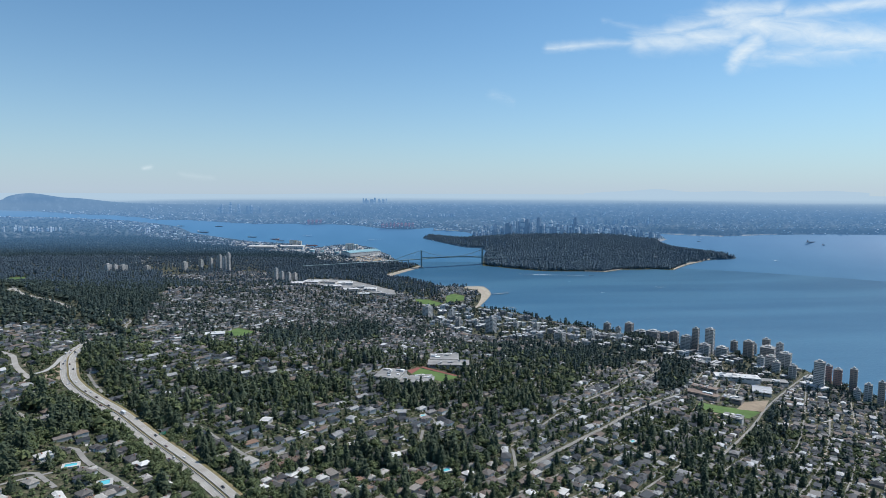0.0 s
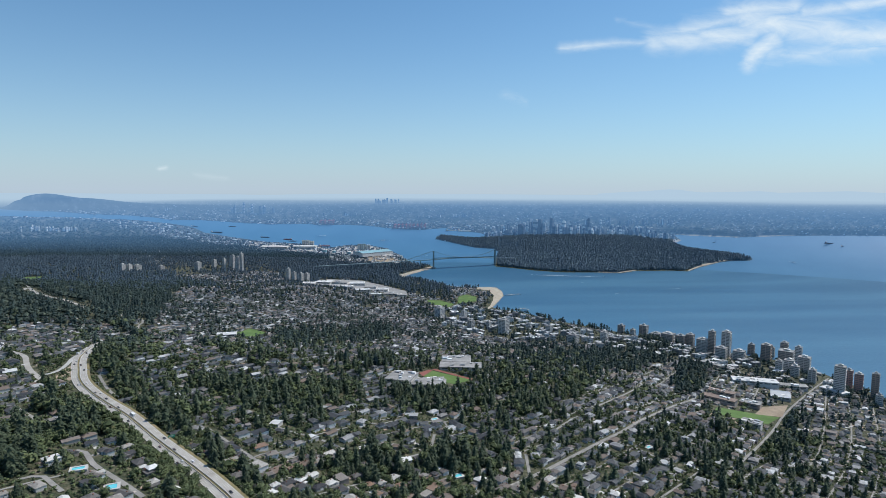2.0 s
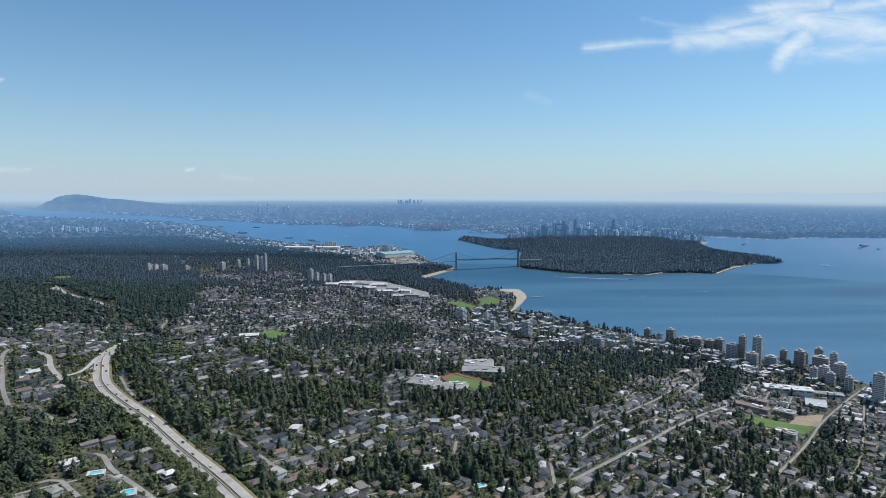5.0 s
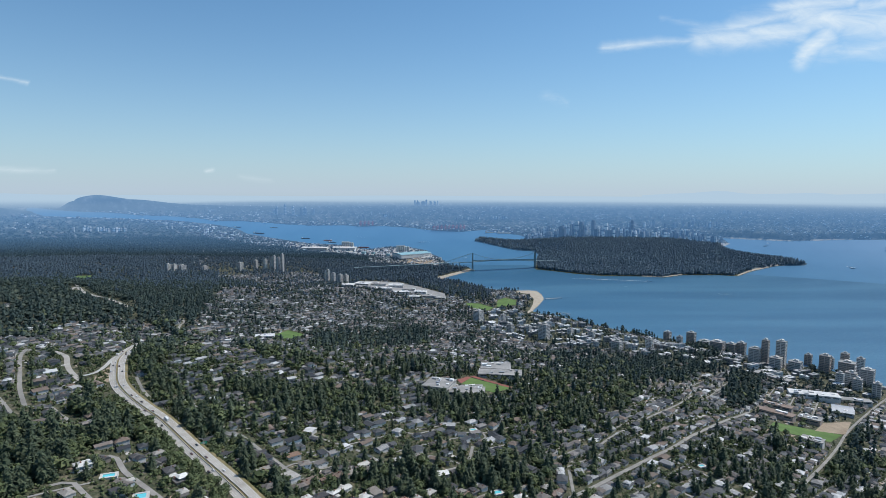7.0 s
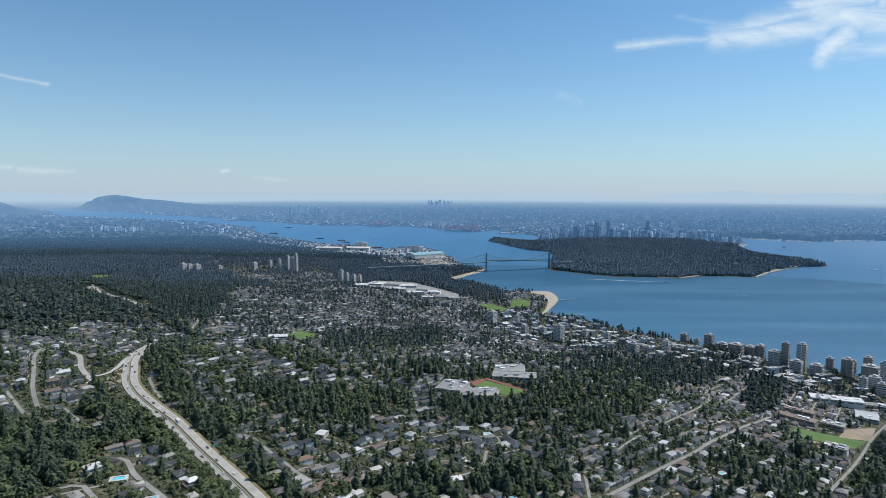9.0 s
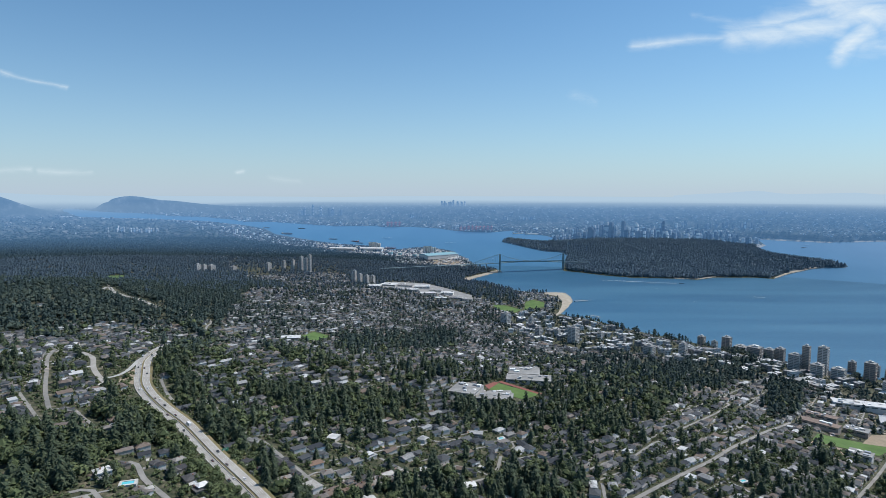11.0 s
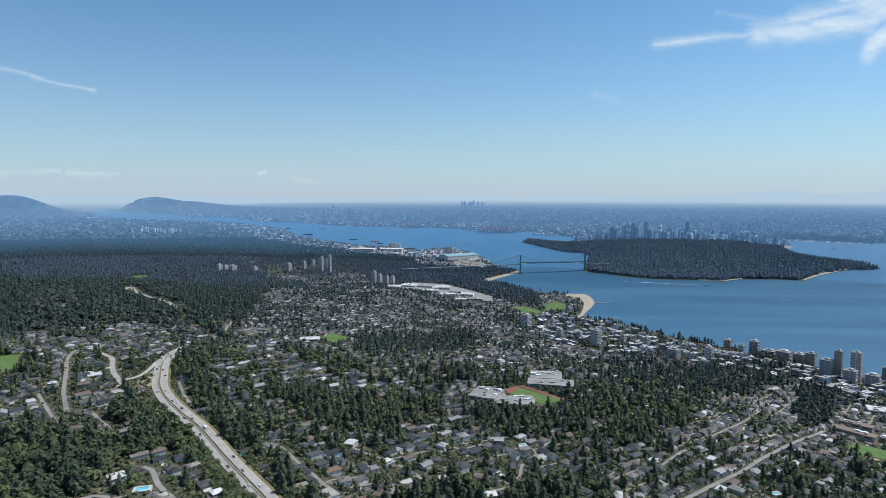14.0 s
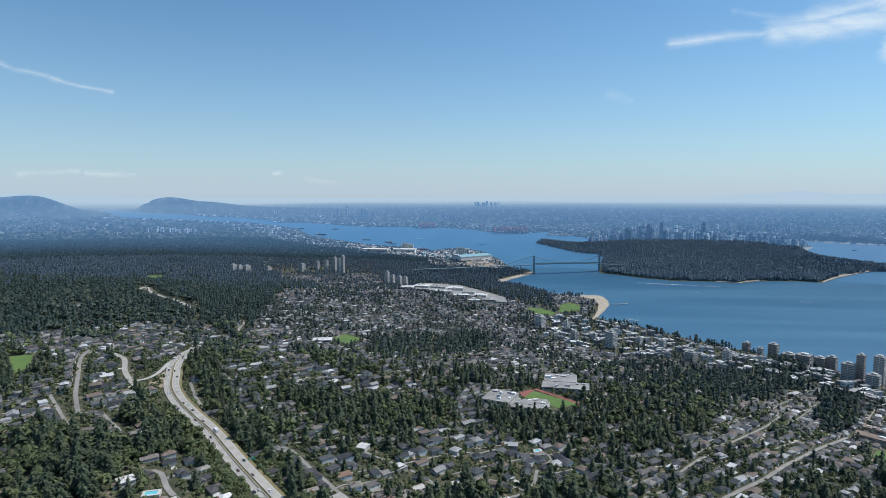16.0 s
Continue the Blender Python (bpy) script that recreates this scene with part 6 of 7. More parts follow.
def build_trees():
    rng = np.random.default_rng(33)
    near, mid, far, beyond = tree_sites()
    # the nearest trees stand as things of their own
    x, y, g, fir, tall, _ = near
    order = np.argsort(np.hypot(x + 60, y - 60))
    x, y, g, fir, tall = (a[order] for a in (x, y, g, fir, tall))
    done = {}
    for i in range(min(NEAR_TREES, len(x))):
        k = int(rng.integers(0, 4))
        key = (bool(fir[i]), k)
        wide = 1.4 if fir[i] else float(rng.uniform(0.9, 1.25))
        m = pose(float(x[i]), float(y[i]), float(g[i]) - 0.2, 0, 0, float(rng.uniform(0, 360)))
        if key not in done:
            if fir[i]:
                root = thing("conifer_tree", "tall dark green conifer on the wooded slope", "tree", "conifers on the slope")
                part("trunk", mesh_from("trunk", *trunk_shape(0.022, 0.8, 0), M["bark"]), root)
                part("crown", arrays_mesh("crown", *CONIFER_NEAR[k], M["conifer"]), root)
            else:
                root = thing("broadleaf_tree", "rounded green broadleaf tree on the slope", "tree", "broadleaf trees on the slope")
                part("trunk", mesh_from("trunk", *trunk_shape(0.04, 0.5, 5), M["bark"]), root)
                part("crown", arrays_mesh("crown", *LEAFY_NEAR[k], M["leaves"]), root)
            done[key] = root
            root.matrix_basis = m @ Matrix.Diagonal((tall[i] * wide, tall[i] * wide, tall[i], 1))
        else:
            copy_thing(done[key], m).matrix_basis = m @ Matrix.Diagonal((tall[i] * wide, tall[i] * wide, tall[i], 1))
    rest = tuple(a[NEAR_TREES:] for a in (x, y, g, fir, tall)) + (np.zeros(len(x) - NEAR_TREES, bool),)
    inner = np.hypot(rest[0], rest[1]) < 470
    close, rest = tuple(a[inner] for a in rest), tuple(a[~inner] for a in rest)
    sets = (("close", close, CONIFER_CLOSE, LEAFY_CLOSE), ("near", rest, CONIFER_MID, LEAFY_MID), ("mid", mid, CONIFER_FAR, LEAFY_FAR), ("far", far, CONIFER_TINY, LEAFY_TINY), ("beyond", beyond, CONIFER_TINY, LEAFY_TINY))
    for tag, (x, y, g, fir, tall, park), firs, leafy in sets:
        r = np.hypot(x, y)
        dice = rng.random(len(x))
        # farther trees take the haze-tinted foliage colours, mixed in by distance
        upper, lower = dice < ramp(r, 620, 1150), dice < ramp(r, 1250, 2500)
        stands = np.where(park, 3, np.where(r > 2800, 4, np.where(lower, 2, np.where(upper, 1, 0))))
        for want, shapes, what in ((True, firs, "conifers"), (False, leafy, "broadleaf_trees")):
            for stand in (0, 1, 2, 3, 4):
                m = (fir == want) & (stands == stand)
                n = int(m.sum())
                if not n:
                    continue
                px, py, pz, k = placed(x[m], y[m], g[m] - 0.3)
                wide = rng.uniform(1.15, 1.75, n) * (1.3 if tag == "far" else 1.0) if want else rng.uniform(0.95, 1.5, n) * (0.72 if tag == "far" else 1.0)
                scale = np.stack([tall[m] * wide * k, tall[m] * wide * k, tall[m] * k], -1)
                v, f = scattered(shapes, rng.integers(0, len(shapes), n), np.stack([px, py, pz], -1), scale, rng.uniform(0, 6.28, n))
                mat = (("conifer" if want else "leaves"), ("hazed_slope_firs" if want else "hazed_slope_leaves"), "hazed_valley_woods", "hazed_park_woods", "far_woods")[stand]
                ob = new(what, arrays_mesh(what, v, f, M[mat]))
                words = {"close": "round the highway and nearest houses", "near": "on the hillside between houses", "mid": "across the lower slopes", "far": "over the valley and park", "beyond": "beyond the valley in blue haze"}[tag]
                tagged(ob, ("dark green conifers " if want else "green leafy trees ") + words, "trees", kind="stuff")


build_trees()
build_shrubs()


# ---- the suspension bridge ----
def tube(points, r, sides=6):
    """A tube along points."""
    verts, faces = [], []
    for i, p in enumerate(points):
        p = Vector(p)
        d = (Vector(points[min(i + 1, len(points) - 1)]) - Vector(points[max(i - 1, 0)])).normalized()
        s = d.cross(Vector((0, 0, 1)))
        s = s.normalized() if s.length > 1e-3 else Vector((1, 0, 0))
        u = s.cross(d)
        for j in range(sides):
            a = 2 * math.pi * j / sides
            verts.append(tuple(p + (s * math.cos(a) + u * math.sin(a)) * r))
    for i in range(len(points) - 1):
        for j in range(sides):
            a, b = i * sides + j, i * sides + (j + 1) % sides
            faces.append((a, b, b + sides, a + sides))
    return verts, faces


def build_bridge():
    ax, ay, bx, by = 163.0, 2599.0, 447.0, 2650.0
    span = math.hypot(bx - ax, by - ay)
    turn = math.degrees(math.atan2(by - ay, bx - ax))
    px, py, pz, k = (float(a) for a in placed(ax, ay, 0.0))
    root = thing("suspension_bridge", "green steel suspension bridge across the narrows", "bridge", at=Matrix.Translation((px, py, pz)) @ pose(0, 0, 0, 0, 0, turn) @ Matrix.Diagonal((k, k, k, 1)))
    half, top, deck = 6.0, 78.0, 40.0

    def deck_z(x):
        return deck + 5.0 * (1 - ((x - span / 2) / (span / 2)) ** 2) if 0 <= x <= span else deck - 0.03 * max(-x, x - span, 0)

    def cable_z(x):
        if 0 <= x <= span:
            return deck + 7 + (top - deck - 7) * ((x - span / 2) / (span / 2)) ** 2
        k = (-x if x < 0 else x - span) / 130.0
        return top + (deck_z(x) + 1 - top) * k

    for x in (0.0, span):
        tower = part("tower", boxes_mesh("tower", [(-2.0, 2.0, s * half - 1.6, s * half + 1.6, 0, top) for s in (-1, 1)], M["steel"]), root, at=Matrix.Translation((x, 0, 0)))
        for z in (12, 26, 46, 58, 70, 76):
            part("cross_beam", boxes_mesh("cross_beam", [(-1.2, 1.2, -half, half, z - 1.0, z + 1.0)], M["steel"]), tower)
        part("pier", boxes_mesh("pier", [(-7, 7, -12, 12, -6, 5)], M["concrete"]), tower)
    xs = [-520 + i * (span + 630) / 120 for i in range(121)]
    verts, faces = [], []
    for x in xs:
        z = deck_z(x)
        verts += [(x, -half, z), (x, half, z), (x, half, z - 2.6), (x, -half, z - 2.6)]
    for i in range(len(xs) - 1):
        o = 4 * i
        faces += [(o, o + 4, o + 5, o + 1), (o + 1, o + 5, o + 6, o + 2), (o + 2, o + 6, o + 7, o + 3), (o + 3, o + 7, o + 4, o)]
    part("deck", mesh_from("deck", verts, faces, M["steel"]), root)
    for s in (-1, 1):
        line = [(x, s * half, cable_z(x)) for x in [-130 + i * (span + 260) / 80 for i in range(81)]]
        part("main_cable", mesh_from("main_cable", *tube(line, 0.55), M["steel"]), root)
        part("railing", boxes_mesh("railing", [(0, span, s * half - 0.15, s * half + 0.15, deck + 4.0, deck + 6.2)], M["steel"]), root)
        x = -120.0
        while x < span + 120:
            if abs(cable_z(x) - deck_z(x)) > 2:
                part("hanger", mesh_from("hanger", *tube([(x, s * half, deck_z(x)), (x, s * half, cable_z(x))], 0.16, 4), M["steel"]), root)
            x += 11.0
    x = -60.0
    while x > -520:
        z = deck_z(x) - 2.6
        wx, wy = ax + x * math.cos(radians(turn)), ay + x * math.sin(radians(turn))
        part("approach_pier", boxes_mesh("approach_pier", [(x - 1.2, x + 1.2, s * 4.5 - 1.0, s * 4.5 + 1.0, max(height(wx, wy), -2) - 1, z) for s in (-1, 1)] + [(x - 1, x + 1, -5, 5, z - 2, z)], M["steel"]), root)
        x -= 30


build_bridge()


# ---- far towers and towns ----
def far_tower(x, y, w, d, h, name, label, group, mat="far_tower"):
    z = max(height(x, y), 1.0)
    px, py, pz, k = (float(a) for a in placed(x, y, z))
    root = thing(name, label, "skyscraper", group, Matrix.Translation((px, py, pz)) @ pose(0, 0, 0, 0, 0, -38) @ Matrix.Diagonal((k, k, k, 1)))
    part("body", boxes_mesh("body", [(-w / 2, w / 2, -d / 2, d / 2, -6, h * 0.93), (-w * 0.36, w * 0.36, -d * 0.36, d * 0.36, h * 0.93, h)], M[mat]), root)
    n = max(1, int(h / 42))
    band = boxes_mesh("window", [(-w / 2 - 0.15, w / 2 + 0.15, -d / 2 - 0.15, d / 2 + 0.15, -h * 0.05, h * 0.05)], M["far_glass"])
    for i in range(n):
        part("window", band, root, at=Matrix.Translation((0, 0, (i + 0.6) * h * 0.9 / n)))


M["far_glass"] = distant("far_glass", [(0.3, (0.06, 0.09, 0.13)), (0.7, (0.14, 0.18, 0.225))], 0.02)


def build_far_towers():
    rng = random.Random(77)
    n = 0
    while n < 195:
        x, y = rng.uniform(640, 2020), rng.uniform(4050, 4750)
        if height(x, y) < 1:
            continue
        core = math.exp(-((x - 1080) / 330) ** 2)
        h = (38 + 44 * core * rng.uniform(0.2, 1.0)) * rng.uniform(0.62, 1.1)
        w = rng.uniform(10, 20)
        far_tower(x, y, w, w * rng.uniform(0.7, 1.1), h, "skyscraper", "blue-grey glass skyscraper in a hazy downtown skyline", "downtown skyline")
        n += 1
    for x, y, h, w in ((1180, 4420, 108, 24), (1035, 4330, 104, 28), (1075, 4360, 100, 26), (1480, 4450, 106, 18), (905, 4250, 78, 32), (1270, 4400, 88, 22)):
        far_tower(x, y, w, w, h, "skyscraper", "tall dark glass skyscraper in the downtown skyline", "downtown skyline")
    for x0, x1, y0, y1, count, h0, h1, w, words in FAR_CLUSTERS:
        for i in range(count):
            far_tower(rng.uniform(x0, x1), rng.uniform(y0, y1), rng.uniform(0.45, 0.8) * w, rng.uniform(0.4, 0.7) * w, h0 + (h1 - h0) * rng.random() ** 1.6, "far_high_rise", "pale high-rise in a cluster " + words, "towers " + words, "far_pale" if "north" in words else "far_tower")


FAR_CLUSTERS = [(-2434, -2223, 8719, 8981, 5, 73, 153, 35, 'beyond the inlet'),
                (-2095, -1762, 8521, 8777, 10, 62, 131, 30, 'beyond the inlet'),
                (-508, 50, 11726, 12078, 16, 61, 128, 42, 'on the hazy skyline'),
                (-3834, -3558, 9530, 9816, 8, 25, 52, 23, 'on the hazy skyline'),
                (4226, 4385, 8700, 8961, 5, 32, 67, 35, 'on the far plateau'),
                (4525, 4718, 8545, 8801, 5, 18, 37, 27, 'on the far plateau'),
                (-2906, -2746, 4737, 4879, 9, 22, 47, 19, 'above the north shore'),
                (-2737, -2522, 4756, 4899, 15, 22, 47, 19, 'above the north shore'),
                (-2412, -2352, 5213, 5369, 3, 19, 40, 17, 'above the north shore'),
                (-1905, -1846, 4808, 4953, 4, 25, 53, 15, 'above the north shore'),
                (-1214, -466, 7806, 8040, 9, 20, 43, 25, 'in the far city'),
                (252, 990, 7211, 7427, 10, 19, 39, 29, 'in the far city'),
                (1823, 2736, 5514, 5679, 22, 29, 60, 22, 'beside downtown')]
build_far_towers()


def build_far_cover():
    """Roofs and tree clumps of the far shores, too many and too small to count."""
    rng = np.random.default_rng(55)
    n = 64000
    az = np.radians(rng.uniform(-47, 47, n))
    r = 1 / rng.uniform(1 / 24000.0, 1 / 2250.0, n)      # evenly spread as seen from the hillside
    x, y = EYE[0] + r * np.sin(az), EYE[1] + r * np.cos(az)
    g = ground_height(x, y)
    s = inland(SOUTH_INLET + SOUTH_SHORE, x, y)
    park = (s > 0) & (y < 4000) & (x < 1900)
    dn = inland(NORTH_SHORE + NORTH_INLET, x, y)
    slope = (np.hypot(x + 5800, y - 10800) < 1000) | (np.hypot(x + 7700, y - 9400) < 1900)
    docks = ((dn > 0) & (dn < 420) & (y > 2700) & (x < 80)) | ((s > 0) & (s < 420) & (x < 700))
    wooded = wave(x, y, 420, 4.4) + 0.7 * wave(x, y, 150, 0.9)
    north_city = (dn > 0) & (y > 2250)
    city = (g > 1.0) & ~park & ~slope & (((s > 0) & (wooded > -0.9)) | (north_city & (((wooded > 0.1) & (y > 3300) & ((y > 4300) | (x > -1500))) | ((wooded > 0.3) & (x > -1500)) | docks)))
    near_ok = (r > 3050) | north_city & ((plan_at(x, y) == FREE) | (docks & (plan_at(x, y) == FIELD)))
    cut = city & near_ok & (rng.random(n) < np.where(docks, 0.8, np.where(s > 0, 0.78, 0.36)))
    boxes = np.nonzero(cut)[0]
    cube = tri_template([(box_data(-0.5, 0.5, -0.5, 0.5, -0.4, 1)[0], box_data(0, 1, 0, 1, 0, 1)[1][1:])])
    for lo, hi, mat, name, words in ((0, 3050, "mid_blocks", "town_buildings", "pale low buildings and sheds across the inlet shore"), (3050, 99999, "far_blocks", "far_buildings", "hazy pale roofs of the far city")):
        i = boxes[(r[boxes] >= lo) & (r[boxes] < hi)]
        if not len(i):
            continue
        px, py, pz, k = placed(x[i], y[i], g[i])
        big = np.where(docks[i], rng.uniform(0.35, 1.05, len(i)), rng.uniform(0.22, 0.58, len(i))) * np.clip(r[i] / 6500, 0.5, 1.6)
        scale = np.stack([24 * big * rng.uniform(0.6, 1.6, len(i)), 18 * big, np.where(rng.random(len(i)) < 0.015, 15, 4.6) * np.clip(big, 0.6, 1.3) * rng.uniform(0.6, 1.4, len(i))], -1) * k[:, None]
        v, f = scattered([cube], np.zeros(len(i), int), np.stack([px, py, pz], -1), scale, rng.uniform(0, 3.14, len(i)))
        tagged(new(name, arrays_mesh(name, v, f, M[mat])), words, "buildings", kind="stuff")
    green = (g > 1.0) & (r > 3000) & (rng.random(n) < np.where(slope, 0.0, 0.75)) & ~cut & ~park
    i = np.nonzero(green)[0]
    px, py, pz, k = placed(x[i], y[i], g[i] - 1)
    big = np.where(park[i], rng.uniform(17, 25, len(i)), rng.uniform(11, 22, len(i)) * np.clip(r[i] / 6000, 0.6, 0.8))
    scale = np.stack([big * 1.5, big * 1.5, big * 0.8], -1) * k[:, None]
    v, f = scattered(LEAFY_TINY, rng.integers(0, 4, len(i)), np.stack([px, py, pz], -1), scale, rng.uniform(0, 6.28, len(i)))
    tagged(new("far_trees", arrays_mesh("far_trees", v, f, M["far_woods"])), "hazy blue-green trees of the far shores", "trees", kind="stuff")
    # the wooded park goes on beyond the near trees
    n = 15000
    x, y = rng.uniform(250, 1900, n), rng.uniform(2700, 4500, n)
    g, s = ground_height(x, y), inland(SOUTH_INLET + SOUTH_SHORE, x, y)
    m = (g > 1) & (s > 6) & (np.hypot(x, y) > 2985) & ((y < 4060 - 0.05 * x) | (x < 660))
    px, py, pz, k = placed(x[m], y[m], g[m] - 0.5)
    tall = rng.uniform(14, 24, m.sum())
    v, f = scattered(CONIFER_TINY, rng.integers(0, 4, m.sum()), np.stack([px, py, pz], -1), np.stack([tall * 1.7, tall * 1.7, tall], -1) * k[:, None], rng.uniform(0, 6.28, m.sum()))
    tagged(new("park_trees", arrays_mesh("park_trees", v, f, M["hazed_park_woods"])), "dark conifers of the peninsula park", "trees", kind="stuff")


build_far_cover()


def far_range(crest, label):
    """A faint mountain range on the horizon: crest as degrees from straight ahead and height over the eye."""
    rng = random.Random(len(crest))
    v, f, line = [], [], []
    for (a0, h0), (a1, h1) in zip(crest[:-1], crest[1:]):
        for i in range(6):
            t = i / 6
            line.append((a0 + (a1 - a0) * t, h0 + (h1 - h0) * t + rng.uniform(-0.7, 0.7)))
    line.append(crest[-1])
    for a, h in line:
        s, c = math.sin(radians(a)), math.cos(radians(a))
        v += [(3296.0 * s, 3296.0 * c, 319), (3296.6 * s, 3296.6 * c, 347 + h * 0.54), (3297.0 * s, 3297.0 * c, 319)]
    for i in range(len(line) - 1):
        o = 3 * i
        f += [(o, o + 3, o + 4, o + 1), (o + 1, o + 4, o + 5, o + 2)]
    tagged(new("backdrop_mountains", mesh_from("backdrop_mountains", v, f, M["far_range"])), label, "mountains", kind="structure")


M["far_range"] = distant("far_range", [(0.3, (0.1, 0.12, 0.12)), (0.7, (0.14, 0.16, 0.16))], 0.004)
far_range([(19.16, -28.2), (21.31, -12.2), (23.39, -2.9), (24.39, 7.9), (25.41, 16.5), (26.29, 12.5), (27.17, -1.6), (28.24, -11.3), (30.3, -6.4), (32.67, 2.3), (34.19, -12.5), (36.71, -3.8), (39.07, 4.3), (41.61, -12.1)], "faint blue mountains on the hazy horizon")
far_range([(-44.71, -30.8), (-43.01, -20.9), (-41.2, -6.9), (-39.63, 0.6), (-37.99, -13.2), (-36.27, -24.0), (-34.47, -29.6), (-32.58, -37.3)], "faint blue ridge beyond the wooded hills")

# ---- shores and harbour ----
for _n, _p, _l in (("ground_park_beach", [(1258, 2434), (1402, 2591), (1598, 2764), (1660, 2802), (1675, 2837), (1609, 2807), (1426, 2640), (1285, 2477)], "pale beach under the wooded park"),
                   ("ground_rocks", [(857, 2424), (940, 2400), (1044, 2472), (1056, 2501), (953, 2433), (862, 2439)], "pale rocky foreshore below the wooded park"),
                   ("ground_far_beach", [(2207, 4503), (2300, 4400), (2422, 4303), (2564, 4211), (2613, 4293), (2477, 4402), (2362, 4522), (2272, 4602)], "thin pale beach on the far shore"),
                   ("ground_long_beach", [(2720, 4266), (2982, 4352), (3128, 4382), (3178, 4453), (3035, 4431), (2793, 4369)], "thin pale beach on the far shore"),
                   ("ground_bay_beach", [(1867, 3897), (1889, 3835), (2011, 4007), (2016, 4079), (1930, 4014)], "small pale beach at the bay")):
    lay_patch(_n, _p, M["far_sand" if "far shore" in _l or "bay" in _l else "sand"], 0.8, _l, "beach", 25)


def ship(x, y, length, heading, name, label, hull, house=True, cranes=0):
    px, py, pz, k = (float(a) for a in placed(x, y, 0))
    root = thing(name, label, "ship", "vessels on the inlet", Matrix.Translation((px, py, pz)) @ pose(0, 0, 0, 0, 0, heading) @ Matrix.Diagonal((k, k, k, 1)))
    b, h = length * 0.075, length * 0.055
    v = [(-length / 2, -b, -1), (length * 0.36, -b, -1), (length / 2 - 2, 0, -1), (length * 0.36, b, -1), (-length / 2, b, -1),
         (-length / 2, -b, h), (length * 0.36, -b, h), (length / 2, 0, h * 1.3), (length * 0.36, b, h), (-length / 2, b, h)]
    f = [(4, 3, 2, 1, 0), (5, 6, 7, 8, 9)] + [(i, (i + 1) % 5, (i + 1) % 5 + 5, i + 5) for i in range(5)]
    part("hull", mesh_from("hull", v, f, hull), root)
    if house:
        part("deckhouse", boxes_mesh("deckhouse", [(-length * 0.45, -length * 0.33, -b * 0.8, b * 0.8, h, h + length * 0.08), (-length * 0.42, -length * 0.36, -b * 0.5, b * 0.5, h + length * 0.08, h + length * 0.11)], M["white"]), root)
        part("funnel", boxes_mesh("funnel", [(-length * 0.46, -length * 0.43, -1.5, 1.5, h, h + length * 0.10)], M["red_steel"]), root)
    for i in range(cranes):
        x0 = -length * 0.2 + i * length * 0.55 / max(cranes, 1)
        part("deck_crane", boxes_mesh("deck_crane", [(x0 - 1, x0 + 1, -1, 1, h, h + length * 0.09), (x0, x0 + length * 0.1, -0.5, 0.5, h + length * 0.08, h + length * 0.09)], M["grey_metal"]), root)


def wake(x, y, length, heading, wide):
    """A thin fan of foam behind a moving boat."""
    px, py, pz, k = (float(a) for a in placed(x, y, 0.35))
    rng = random.Random(int(x * 7 + y))
    v, f = [], []
    n = 24
    for i in range(n + 1):
        t = i / n
        w = wide * (0.35 + 0.65 * t) * rng.uniform(0.7, 1.2) * (1 if t < 0.8 else (1 - t) / 0.2)
        off = wide * 0.4 * math.sin(3 * t)
        v += [(-length * t, off - w / 2, 0), (-length * t, off + w / 2, 0)]
    f = [(2 * i, 2 * i + 1, 2 * i + 3, 2 * i + 2) for i in range(n)]
    ob = new("water_wake", mesh_from("water_wake", v, f, M["foam"]))
    ob.matrix_basis = Matrix.Translation((px, py, pz)) @ pose(0, 0, 0, 0, 0, heading) @ Matrix.Diagonal((k, k, k, 1))
    tagged(ob, "white foam trail of a boat on the sea", "wake", kind="structure")


M["hull_dark"] = surface("dark_hull_paint", [(0.3, (0.09, 0.12, 0.16)), (0.7, (0.13, 0.16, 0.20))], 0.05, 0.6)
M["hull_red"] = surface("red_hull_paint", [(0.3, (0.22, 0.08, 0.07)), (0.7, (0.30, 0.11, 0.09))], 0.05, 0.6)
ship(-959, 4364, 62, 5, "cargo_ship", "dark cargo ship at anchor", M["hull_dark"], True, 3)
ship(-765, 4170, 64, 175, "cargo_ship", "red-hulled bulk carrier at anchor", M["hull_red"], True, 4)
ship(-705, 4032, 54, 0, "cargo_ship", "dark bulk carrier beside the terminal", M["hull_dark"], True, 3)
ship(-1540, 5641, 64, 10, "cargo_ship", "dark cargo ship at anchor", M["hull_dark"], True, 2)
ship(-1907, 5710, 65, 0, "cargo_ship", "dark cargo ship at anchor", M["hull_dark"], True, 2)
ship(-1457, 4876, 93, 0, "cargo_ship", "long dark ship beside the wharf", M["hull_dark"], True, 3)
ship(-449, 3671, 70, 0, "cargo_ship", "red bulk carrier loading at the terminal", M["hull_red"], True, 4)
ship(574, 4976, 114, 0, "cruise_ship", "white cruise ship at the far quay", M["white"], True, 0)
ship(466, 5040, 96, 0, "cruise_ship", "white cruise ship at the far quay", M["white"], True, 0)
ship(2167, 3845, 33, 0, "barge", "low dark barge on the bay", M["hull_dark"], False, 0)
ship(2907, 3719, 81, 0, "cargo_ship", "dark tanker anchored in the bay", M["hull_dark"], True, 0)
ship(2843, 3525, 34, 10, "tug_boat", "small tug beside the tanker", M["hull_dark"], True, 0)
ship(840, 2293, 20, -6, "ferry", "small passenger ferry with a long wake", M["hull_dark"], True, 0)
wake(829, 2293, 276, -14.5, 9.0)
wake(562, 2362, 203, -49.2, 14.0)
wake(978, 1996, 34, 190, 5.0)
wake(1949, 2746, 26, 120, 14.0)
wake(2363, 3301, 50, 200, 8.0)
wake(741, 1907, 7, 190, 4.0)
